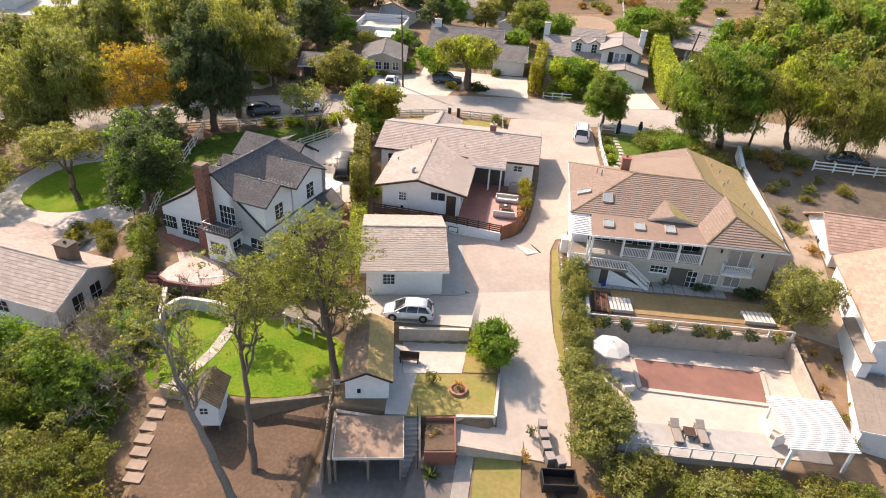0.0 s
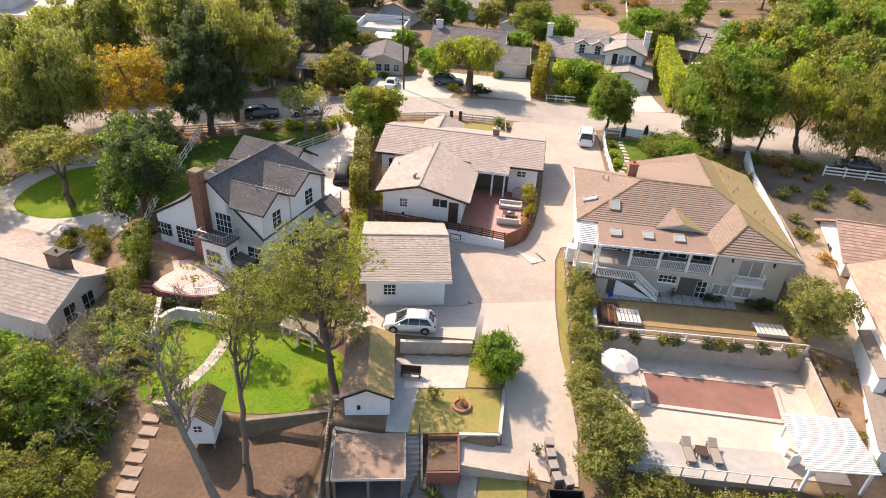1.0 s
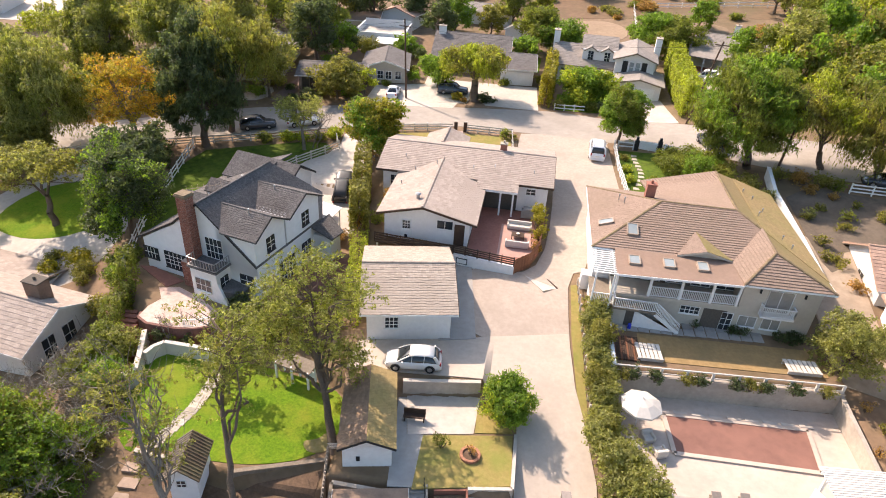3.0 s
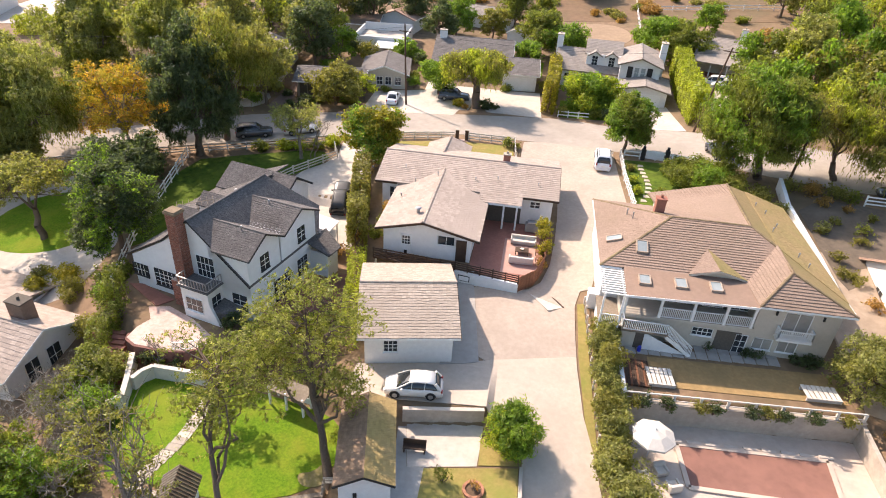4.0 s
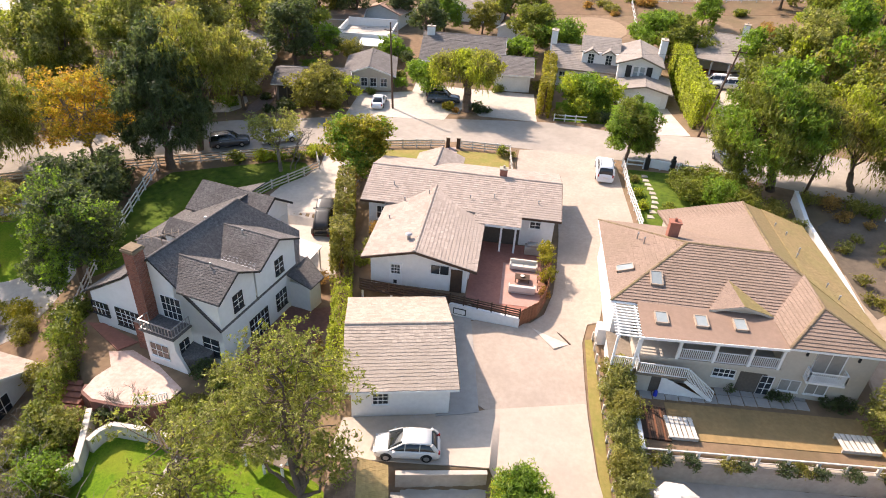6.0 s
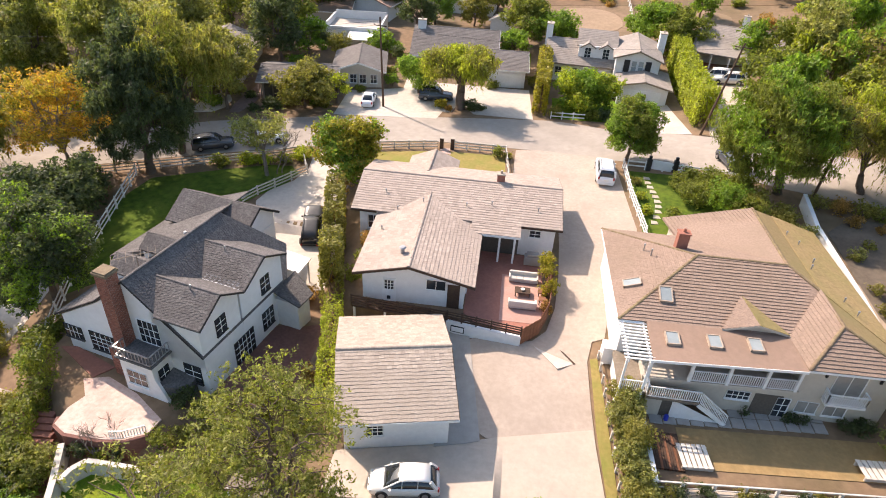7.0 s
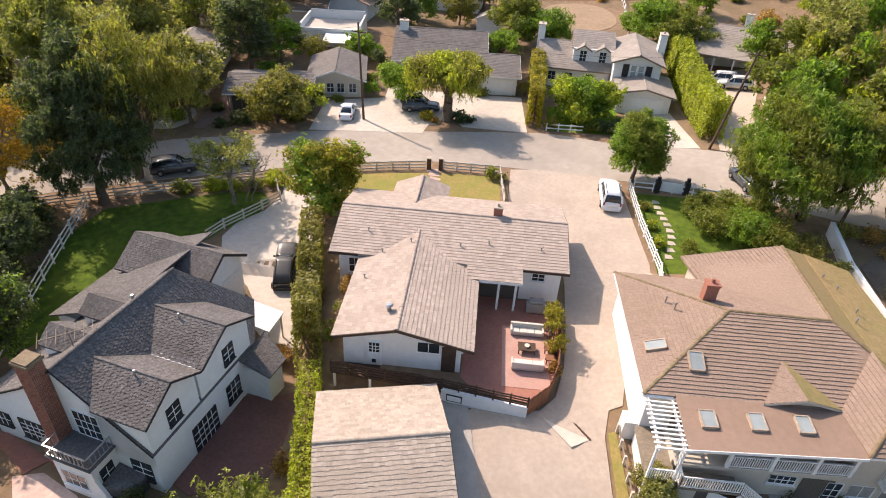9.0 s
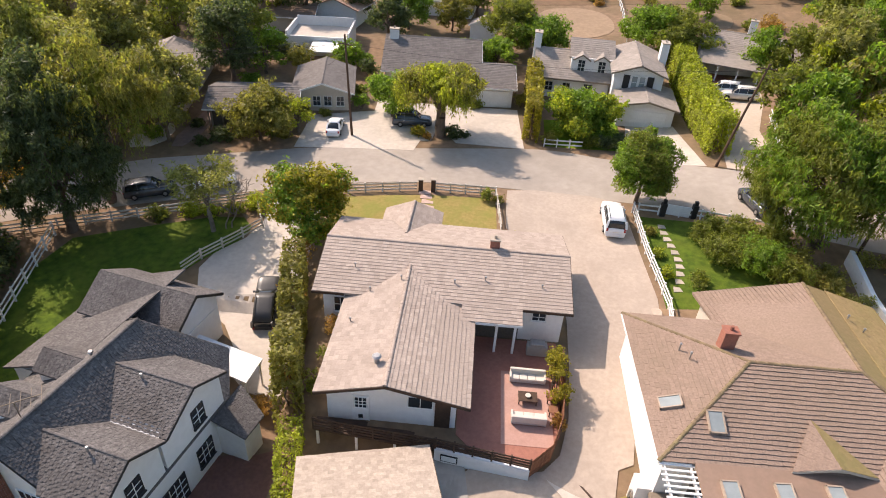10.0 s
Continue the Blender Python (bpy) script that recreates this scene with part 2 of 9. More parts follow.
L_MID = leafmat("mid_green_leaf", (0.108, 0.124, 0.03), (0.075, 0.09, 0.022))
L_DARK = leafmat("dark_green_leaf", (0.055, 0.072, 0.042), (0.038, 0.052, 0.03))
L_GREY = leafmat("grey_green_leaf", (0.16, 0.165, 0.07), (0.112, 0.12, 0.048))
L_BRIGHT = leafmat("bright_green_leaf", (0.108, 0.165, 0.026), (0.068, 0.112, 0.02))
L_LIME = leafmat("lime_green_leaf", (0.185, 0.21, 0.028), (0.135, 0.16, 0.022))
L_YELLOW = leafmat("yellow_green_leaf", (0.175, 0.155, 0.024), (0.105, 0.105, 0.018), (0.065, 0.085, 0.02))
L_OLIVE = leafmat("olive_leaf", (0.135, 0.132, 0.042), (0.095, 0.095, 0.03))
L_ORANGE = leafmat("autumn_leaf", (0.29, 0.165, 0.03), (0.19, 0.135, 0.028), (0.12, 0.12, 0.03))
# lighter pink that imitates sunlight on the red patio tiles
SUNPATCH = mat("painted_sunlight_pink", (0.47, 0.29, 0.235), (0.41, 0.25, 0.20), 0.95, 6.0, 0.8, (0.33, 0.18, 0.14), 0.4)
L_AMBER = leafmat("amber_leaf", (0.21, 0.165, 0.026), (0.15, 0.135, 0.024), (0.10, 0.11, 0.026))
L_DRY = leafmat("dry_brown_leaf", (0.22, 0.14, 0.06), (0.15, 0.10, 0.045))

# ---- building helpers ----
PLAN = {}


def adopt(ob, parent, label="", kind=""):
    if parent:
        ob.parent = parent
        if parent.name in PLAN:
            ob.matrix_parent_inverse = PLAN[parent.name]
    if label or kind:
        tagged(ob, label, kind=kind)
    return ob


def part(name, bm, material, parent=None, label="", smooth=False, kind=""):
    """Links a bmesh as one mesh object, under a thing or a part."""
    me = bpy.data.meshes.new(name)
    bm.to_mesh(me)
    bm.free()
    for m in material if isinstance(material, (list, tuple)) else (material,):
        me.materials.append(m)
    if smooth:
        me.polygons.foreach_set("use_smooth", [True] * len(me.polygons))
    return adopt(new(name, me), parent, label, kind)


def mesh_part(name, verts, faces, material, parent=None, label="", kind="", smooth=False):
    me = bpy.data.meshes.new(name)
    me.from_pydata(verts, [], faces)
    me.materials.append(material)
    if smooth:
        me.polygons.foreach_set("use_smooth", [True] * len(me.polygons))
    return adopt(new(name, me), parent, label, kind)


def thing(name, m, label, category, group="", kind="", world=False):
    """An Empty at the thing's base. world: its parts are given in the place's own coordinates."""
    ob = new(name)
    ob.empty_display_size = 0.2
    ob.matrix_basis = m
    if world:
        PLAN[ob.name] = m.inverted()
    return tagged(ob, label, category, group, kind)


def B():
    return bmesh.new()


def box(bm, x0, y0, z0, x1, y1, z1, bevel=0.0, m=None):
    r = bmesh.ops.create_cube(bm, size=1.0)
    vs = r["verts"]
    for v in vs:
        v.co = Vector(((x0 + x1) / 2 + v.co.x * (x1 - x0), (y0 + y1) / 2 + v.co.y * (y1 - y0), (z0 + z1) / 2 + v.co.z * (z1 - z0)))
    if bevel:
        es = list({e for v in vs for e in v.link_edges})
        vs = list({v for f in bmesh.ops.bevel(bm, geom=es, offset=bevel, segments=2, affect="EDGES", profile=0.6)["faces"] for v in f.verts} | {v for v in vs if v.is_valid})
    if m is not None:
        bmesh.ops.transform(bm, matrix=m, verts=vs)
    return vs


def prism(bm, pts, z0, z1):
    """Upright prism over the plan points pts; z1 may be a list of heights."""
    n = len(pts)
    tops = z1 if isinstance(z1, (list, tuple)) else [z1] * n
    lo = [bm.verts.new((x, y, z0)) for x, y in pts]
    hi = [bm.verts.new((x, y, z)) for (x, y), z in zip(pts, tops)]
    bm.faces.new(lo[::-1])
    bm.faces.new(hi)
    for i in range(n):
        bm.faces.new((lo[i], lo[(i + 1) % n], hi[(i + 1) % n], hi[i]))
    bmesh.ops.recalc_face_normals(bm, faces=bm.faces[:])


def slab(bm, pts, thick):
    """A plane polygon with thickness downwards."""
    up = [bm.verts.new(p) for p in pts]
    dn = [bm.verts.new((p[0], p[1], p[2] - thick)) for p in pts]
    n = len(pts)
    f = bm.faces.new(up)
    bm.faces.new(dn[::-1])
    for i in range(n):
        bm.faces.new((up[(i + 1) % n], up[i], dn[i], dn[(i + 1) % n]))
    bmesh.ops.recalc_face_normals(bm, faces=list({f for v in up + dn for f in v.link_faces}))


def tube(bm, p, q, r0, r1=None, seg=8):
    p, q = Vector(p), Vector(q)
    d = q - p
    r = bmesh.ops.create_cone(bm, cap_ends=True, segments=seg, radius1=r0, radius2=r1 if r1 is not None else r0, depth=d.length)
    bmesh.ops.transform(bm, matrix=Matrix.Translation((p + q) / 2) @ d.to_track_quat("Z", "Y").to_matrix().to_4x4(), verts=r["verts"])
    return r["verts"]


def beam(bm, p, q, w, h):
    """A square timber from p to q, h high and w wide."""
    p, q = Vector(p), Vector(q)
    d = q - p
    side = d.cross(Vector((0, 0, 1)))
    side = side.normalized() * w / 2 if side.length > 1e-6 else Vector((w / 2, 0, 0))
    up = side.cross(d).normalized() * h / 2
    vs = [bm.verts.new(c + s * side + t * up) for c in (p, q) for s, t in ((-1, -1), (1, -1), (1, 1), (-1, 1))]
    for f in ((0, 1, 2, 3), (7, 6, 5, 4), (0, 4, 5, 1), (1, 5, 6, 2), (2, 6, 7, 3), (3, 7, 4, 0)):
        bm.faces.new([vs[i] for i in f])


def clip_poly(poly, a, b, c):
    """The part of a plane polygon where a*x + b*y <= c."""
    out = []
    for i, p in enumerate(poly):
        q = poly[(i + 1) % len(poly)]
        dp, dq = a * p[0] + b * p[1] - c, a * q[0] + b * q[1] - c
        if dp <= 0:
            out.append(p)
        if dp * dq < 0:
            t = dp / (dp - dq)
            out.append((p[0] + t * (q[0] - p[0]), p[1] + t * (q[1] - p[1])))
    return out


def tiled(parent, pts, material, tw=0.42, th=0.36, lift=0.05, gap=0.004, name="roof_tiles", singles=0, rng=None, jag=0.02, alt=0.0):
    """Roof tiles over the plane polygon pts, whose first two points are the eave from left to right. The lowest `singles` tiles are
    pieces of their own, the rest one mesh."""
    P = [Vector(p) for p in pts]
    u = (P[1] - P[0]).normalized()
    nrm = Vector((0, 0, 0))
    for i in range(1, len(P) - 1):
        nrm += (P[i] - P[0]).cross(P[i + 1] - P[0])
    nrm.normalize()
    if nrm.z < 0:
        nrm = -nrm
    v = nrm.cross(u)
    flat = [((p - P[0]).dot(u), (p - P[0]).dot(v)) for p in P]
    area = sum(flat[i][0] * flat[(i + 1) % len(flat)][1] - flat[(i + 1) % len(flat)][0] * flat[i][1] for i in range(len(flat)))
    ring = flat if area > 0 else flat[::-1]
    umin, umax = min(p[0] for p in ring), max(p[0] for p in ring)
    vmax, vmin = max(p[1] for p in ring), min(p[1] for p in ring)
    rng = rng or random.Random(int(abs(P[0].x * 31 + P[0].y * 17 + P[1].x * 7) * 10))
    verts, faces, loose, full = [], [], 0, None
    row, y = 0, vmin
    while y < vmax - 0.03:
        x = umin - (tw / 2 if row % 2 else 0) - rng.random() * 0.05
        while x < umax:
            w = tw * rng.uniform(0.9, 1.1)
            jit = rng.uniform(-jag, jag) + alt * (1 if int(round(x / tw * 2)) % 4 < 2 else -1)
            cell = [(x + gap, y + jit), (x + w - gap, y + jit), (x + w - gap, y + th), (x + gap, y + th)]
            cut = cell
            for i in range(len(ring)):
                (ax, ay), (bx, by) = ring[i], ring[(i + 1) % len(ring)]
                a, b = by - ay, ax - bx
                cut = clip_poly(cut, a, b, a * ax + b * ay)
                if len(cut) < 3:
                    break
            if len(cut) >= 3:
                hh = lift * rng.uniform(0.9, 1.12)
                top = [P[0] + u * p[0] + v * p[1] + nrm * (hh * (1 - 0.8 * (p[1] - y) / th)) for p in cut]
                if loose < singles and len(cut) == 4 and cut == cell:
                    if full is None:
                        full = bpy.data.meshes.new("tile")
                        hw = tw / 2 - gap
                        vs = [(-hw, 0, 0), (hw, 0, 0), (hw, th, 0), (-hw, th, 0), (-hw, 0, lift), (hw, 0, lift), (hw, th, lift * 0.2), (-hw, th, lift * 0.2)]
                        full.from_pydata(vs, [], [(4, 5, 6, 7), (0, 1, 5, 4), (1, 2, 6, 5), (3, 0, 4, 7)])
                        full.materials.append(material)
                    ob = adopt(new("tile", full), parent)
                    o = P[0] + u * (x + w / 2) + v * (y + jit)
                    ob.matrix_basis = Matrix(((u.x, v.x, nrm.x, o.x), (u.y, v.y, nrm.y, o.y), (u.z, v.z, nrm.z, o.z), (0, 0, 0, 1))) @ Matrix.Rotation(rng.uniform(-0.015, 0.015), 4, "Z") @ Matrix.Diagonal((w / tw, 1, 1, 1))
                    loose += 1
                else:
                    n0, n = len(verts), len(cut)
                    verts += [tuple(P[0] + u * p[0] + v * p[1]) for p in cut] + [tuple(t) for t in top]
                    faces.append(tuple(range(n0 + n, n0 + 2 * n)))
                    for i in range(n):
                        faces.append((n0 + i, n0 + (i + 1) % n, n0 + n + (i + 1) % n, n0 + n + i))
            x += w
        y += th
        row += 1
    ob = mesh_part(name, verts, faces, material, parent, kind="stuff")
    ob["label"] = "courses of weathered roof tiles"
    return ob


def caps(parent, p, q, material, r=0.11, step=0.38, name="ridge"):
    """Overlapping half-round caps along a ridge or hip."""
    p, q = Vector(p), Vector(q)
    d = q - p
    n = max(1, int(d.length / step))
    verts, faces = [], []
    dn = d.normalized()
    side = dn.cross(Vector((0, 0, 1))).normalized()
    up = side.cross(dn)
    rng = random.Random(int(abs(p.x + q.y) * 100))
    for k in range(n):
        a, b = p + d * (k / n), p + d * ((k + 1.12) / n)
        ra, rb = r * rng.uniform(1.05, 1.2), r * 0.92
        n0 = len(verts)
        for c, rr in ((a, ra), (b, rb)):
            for i in range(6):
                t = math.pi * i / 5
                verts.append(tuple(c + side * (math.cos(t) * rr) + up * (math.sin(t) * rr * 0.75 - 0.02)))
        for i in range(5):
            faces.append((n0 + i, n0 + i + 1, n0 + 7 + i, n0 + 6 + i))
        faces.append(tuple(range(n0, n0 + 6)))
    return mesh_part(name, verts, faces, material, parent, kind="stuff")


# ---- the lie of the land ----
NEAR_HEIGHTS = [(-4, 37, 0.3), (3, 33, -0.9), (4, 25, -2.5), (-2, 46, 1.45), (0, 53, 2.4), (3, 60, 3.1), (4, 68, 3.6), (-30, 55, 1.0), (-20, 58, 1.4), (-36, 48, 0.6),
                (-40, 44, -3), (-50, 40, -3.5), (-20, 30, -1.9), (-15, 20, -3.5), (-30, 28, -2.5), (15, 55, 3.2), (15, 66, 4.8), (26, 60, 4.2), (30, 50, 2.6), (27, 38, 0.3),
                (28, 30, -0.6), (15, 25, -1.5)]
FAR_HEIGHTS = [(6, 79, 4.2), (10, 84, 4.8), (20, 95, 6.0), (-4, 88, 4.0), (-11, 86, 4.1), (-21, 100, 3.9), (-26, 79, 2.2), (-45, 77, 1.1), (30, 75, 6.6), (17, 106, 5.3),
               (0, 110, 4.5), (-28, 112, 4.4), (-50, 110, 4), (-70, 80, 1), (-70, 40, -4), (45, 80, 7.5), (45, 50, 4), (45, 100, 9), (0, 150, 7), (40, 160, 12), (-50, 150, 6),
               (0, 0, -5), (-100, 100, 2), (-100, 20, -6), (90, 20, 2), (90, 100, 12)]
_C = np.array(NEAR_HEIGHTS + FAR_HEIGHTS, float)


def _spline(d):
    return np.where(d > 0, d * d * np.log(d + 1e-9), 0)


_n = len(_C)
_A = np.zeros((_n + 3, _n + 3))
_A[:_n, :_n] = _spline(np.linalg.norm(_C[:, None, :2] - _C[None, :, :2], axis=2)) + np.eye(_n) * 30
_A[:_n, _n], _A[:_n, _n + 1:] = 1, _C[:, :2]
_A[_n:, :_n] = _A[:_n, _n:].T
_W = np.linalg.solve(_A, np.r_[_C[:, 2], 0, 0, 0])

# levelled terraces: height, softness of the edge, corners anticlockwise
COURT_PADS = [
    (0.3, 0.5, [(7.4, 31.6), (24.6, 32.2), (25.0, 44.6), (7.0, 43.2)]),
    (2.35, 0.4, [(6.6, 43.85), (24.9, 45.35), (25.0, 60.0), (6.8, 60.0)]),
    (0.15, 0.3, [(-11.7, 31.5), (0.3, 32.4), (0.2, 38.4), (-2.6, 40.6), (-11.7, 38.9)]),
    (1.45, 2.6, [(-12.4, 44.4), (-6.6, 45.4), (-7.6, 52.0), (-13.4, 51.0)]),
    (1.45, 0.3, [(-13.2, 39.2), (-2.4, 41.2), (-2.4, 45.4), (-13.2, 44.8)]),
]
HOUSE_PADS = [
    (-0.8, 0.3, [(-25.6, 31.6), (-18.0, 31.1), (-12.1, 33.3), (-12.1, 39.3), (-16.0, 41.2), (-24.0, 42.2), (-32.0, 42.9)]),
    (-2.0, 0.4, [(-22.5, 20.0), (-12.3, 20.0), (-12.3, 32.9), (-18.0, 30.7), (-25.3, 30.6)]),
    (-2.45, 0.3, [(-11.9, 18.0), (-5.2, 18.0), (-5.2, 31.1), (-11.9, 31.1)]),
    (1.0, 0.8, [(-32.5, 44.5), (-26.0, 44.0), (-17.2, 51.0), (-17.2, 63.0), (-22.0, 69.5), (-36.0, 68.0), (-37.0, 48.0)]),
    (3.3, 0.5, [(-17.6, 58.4), (-7.2, 56.0), (-1.6, 56.0), (0.3, 57.9), (1.2, 66.0), (1.2, 77.0), (-17.6, 77.0)]),
    (4.9, 0.8, [(7.6, 62.0), (24.6, 62.0), (24.6, 69.5), (9.6, 69.5)]),
]
PADS = COURT_PADS + HOUSE_PADS


def ground(x, y):
    x, y = np.asarray(x, float), np.asarray(y, float)
    cx, cy = np.clip(x, -110, 95), np.clip(y, -8, 165)
    d = np.hypot(_C[:, 0] - cx[..., None], _C[:, 1] - cy[..., None])
    z = _spline(d) @ _W[:_n] + _W[_n] + _W[_n + 1] * cx + _W[_n + 2] * cy
    z = z + 0.16 * np.clip(y - 165, 0, 160) + 0.05 * np.clip(x - 95, 0, 150)
    for h, soft, ring in PADS:
        out = np.full(x.shape, -1e9)
        for (ax, ay), (bx, by) in zip(ring, ring[1:] + ring[:1]):
            l = math.hypot(bx - ax, by - ay)
            out = np.maximum(out, ((x - ax) * (by - ay) - (y - ay) * (bx - ax)) / l)
        w = np.clip(1 - out / soft, 0, 1)
        z = z + (h - z) * w * w * (3 - 2 * w)
    return z


def gz(x, y):
    return float(ground(np.array([x]), np.array([y]))[0])


GRID = 0.75
_xs = np.concatenate([[-700, -500, -350, -260, -200], np.arange(-160, -66, 6), np.arange(-66, -15, GRID), np.arange(-15, 8, GRID / 3), np.arange(8.25, 48.1, GRID), np.arange(51, 150, 6), [180, 240, 330, 480, 700]])
_ys = np.concatenate([[-500, -300, -150, -80, -40], np.arange(-20, 18, 4), np.arange(18, 30, GRID), np.arange(30, 47.9, GRID / 3), np.arange(48, 129.1, GRID), np.arange(132, 330, 6), [380, 460, 600, 900, 1400]])
_gx, _gy = np.meshgrid(_xs, _ys)
_gz = ground(_gx, _gy)
_nx, _ny = len(_xs), len(_ys)
_v = np.stack([_gx, _gy, _gz], -1).reshape(-1, 3)
_f = [(j * _nx + i, j * _nx + i + 1, (j + 1) * _nx + i + 1, (j + 1) * _nx + i) for j in range(_ny - 1) for i in range(_nx - 1)]
tagged(mesh_part("ground", _v.tolist(), _f, SOIL, smooth=True), "dry brown sloping earth", "ground", kind="structure")


def smooth_ring(pts, n=2):
    for _ in range(n):
        pts = [q for i, p in enumerate(pts) for q in ((0.75 * p[0] + 0.25 * pts[(i + 1) % len(pts)][0], 0.75 * p[1] + 0.25 * pts[(i + 1) % len(pts)][1]),
                                                      (0.25 * p[0] + 0.75 * pts[(i + 1) % len(pts)][0], 0.25 * p[1] + 0.75 * pts[(i + 1) % len(pts)][1]))]
    return pts


def sheet(name, pts, material, label, category, off=0.03, thick=0.08, flat=None):
    """A thin surface laid over the ground inside the plan outline pts."""
    bm = B()
    f = bm.faces.new([bm.verts.new((x, y, 0)) for x, y in pts])
    if flat is None:
        for axis in (0, 1):
            lo, hi = min(p[axis] for p in pts), max(p[axis] for p in pts)
            for line in (_xs, _ys)[axis]:
                if lo < line < hi:
                    co, no = [0, 0, 0], [0, 0, 0]
                    co[axis], no[axis] = float(line), 1
                    bmesh.ops.bisect_plane(bm, geom=bm.verts[:] + bm.edges[:] + bm.faces[:], plane_co=co, plane_no=no)
    co = np.array([v.co[:] for v in bm.verts])
    zs = ground(co[:, 0], co[:, 1]) + off if flat is None else np.full(len(co), flat)
    for v, z in zip(bm.verts, zs):
        v.co.z = z
    bmesh.ops.recalc_face_normals(bm, faces=bm.faces[:])
    if bm.faces[:][0].normal.z < 0:
        bmesh.ops.reverse_faces(bm, faces=bm.faces[:])
    edge = [e for e in bm.edges if e.is_boundary]
    r = bmesh.ops.extrude_edge_only(bm, edges=edge)
    for v in r["geom"]:
        if isinstance(v, bmesh.types.BMVert):
            v.co.z -= thick + off
    return tagged(part(name, bm, material, smooth=False), label, category, kind="structure")

# ---- road, driveways, lawns ----
sheet("road", smooth_ring([(-110, 66), (-76, 71.5), (-63, 73), (-52, 79), (-42, 82.6), (-31, 86), (-20.5, 88.2), (-12, 89), (-2.3, 89.2), (3.6, 88.2), (10.8, 86.6), (19.5, 84.2), (27, 79), (36, 76.4), (60, 76), (110, 78),
                           (110, 90), (60, 87), (39.5, 86.6), (30, 90), (20.6, 94.6), (10, 96.4), (4.5, 98.6), (-0.2, 99), (-15.4, 96.6), (-24.8, 96.2), (-33, 94.2), (-46, 91), (-67, 79.5), (-76, 77.6), (-110, 74)], 1),
      ASPHALT, "sun-bleached tan asphalt road with faint wear", "road", 0.03)
sheet("driveway_long", smooth_ring([(4.6, 42), (4.0, 48), (3.9, 55.6), (5.9, 56.5), (5.9, 65.6), (8.6, 66.6), (9.8, 70.2), (9.5, 76), (9.2, 84), (9.0, 87.6), (-2.4, 89.4), (-2.6, 86), (-2.6, 80), (2.2, 77), (2.2, 66), (1.4, 57.2), (-0.8, 54.8),
                                    (-6.2, 55.4), (-5.6, 51), (-4.6, 46.0), (1, 46.8)], 1), PAVER, "long stamped tan concrete driveway beside the houses", "driveway", 0.07)
sheet("driveway_court", [(-13.0, 40.2), (-2.5, 41.25), (-1.4, 40.4), (0.4, 38.4), (0.6, 32.3), (-4.6, 31.3), (-2.2, 30.3), (2.7, 30.7), (6.2, 30.6), (6.1, 34.7), (5.3, 39.3), (4.6, 42.3), (4.0, 47.8), (-2.7, 46.3), (-6.3, 45.2), (-12.9, 43.6)],
      CONCRETE, "smooth pale concrete turning court sloping downhill", "driveway", 0.08)
sheet("driveway_garage_side", [(-6.6, 44.9), (-3.6, 45.9), (-5.3, 56.0), (-7.4, 55.6)], GREYDECK, "grey concrete strip beside the garage", "driveway", 0.13)
sheet("paving_low_court", [(-7.2, 35.9), (-2.6, 36.9), (-2.5, 41.0), (-8.1, 39.9)], APRON, "pale square of concrete below a block wall", "paving", flat=0.2)
sheet("paving_walk", [(-7.6, 31.4), (-4.95, 31.8), (-5.05, 36.2), (-7.25, 35.95), (-8.0, 39.4), (-8.6, 39.3)], GREYDECK, "grey concrete walk beside a shed", "paving", flat=0.19)
sheet("lawn_small", [(-6.0, 31.5), (0.35, 33.0), (0.2, 37.3), (-6.1, 36.0)], DRYLAWN, "small square of dry yellow-green turf", "lawn", flat=0.22)
sheet("lawn_corner", [(-2.5, 37.0), (0.2, 37.5), (-0.4, 39.0), (-2.6, 39.3)], DRYLAWN, "patch of dry turf under a round tree", "lawn", flat=0.215)
sheet("lawn_green", smooth_ring([(-30.6, 41.2), (-24.6, 41.6), (-16, 40.7), (-12.3, 39.2), (-12.3, 33.7), (-17.8, 31.5), (-23.5, 31.9), (-27.4, 31.8), (-29.6, 36.4)], 2), LAWN, "bright watered green lawn", "lawn", 0.04)
sheet("bare_patch", smooth_ring([(-13.9, 33.6), (-12.5, 33.9), (-12.5, 35.0), (-13.0, 35.9), (-13.5, 34.9), (-14.6, 34.6)], 2), mat("worn_turf", (0.25, 0.20, 0.10), (0.19, 0.165, 0.055), 0.95, 4.0, 0.6, (0.16, 0.15, 0.05), 0.6, 0.6, 18.0), "worn bare patch in the lawn", "bare patch", 0.055)
sheet("yard_dirt", [(-22.2, 20.2), (-12.4, 20.2), (-12.4, 32.6), (-18, 30.5), (-25.0, 30.4)], DIRT, "bare packed dirt yard under trees", "yard", 0.04)
sheet("lawn_front", [(-19.6, 79.2), (-3.4, 79.2), (-3.7, 86.8), (-20.6, 85.6)], DRYLAWN, "dry front lawn with a greener patch", "lawn", 0.03)
sheet("lawn_shaded", smooth_ring([(-45.6, 76.4), (-38, 79.4), (-29.2, 82.4), (-26.6, 79.4), (-31.5, 73.2), (-33, 68), (-40, 56), (-43, 60)], 1), SHADELAWN, "lawn with dappled tree shade painted into its green", "lawn", 0.03)
sheet("lawn_round", smooth_ring([(-60, 57), (-53, 54.6), (-46.5, 57), (-46, 64), (-52, 68), (-59, 65)], 2), LAWN, "round green lawn under an olive tree", "lawn", 0.035)
sheet("driveway_gravel", smooth_ring([(-66, 49), (-54, 47), (-43, 48), (-42, 55), (-45, 64), (-50, 73), (-60, 72), (-63, 60)], 1), APRON, "pale gravel forecourt dappled by shade", "driveway", 0.02)
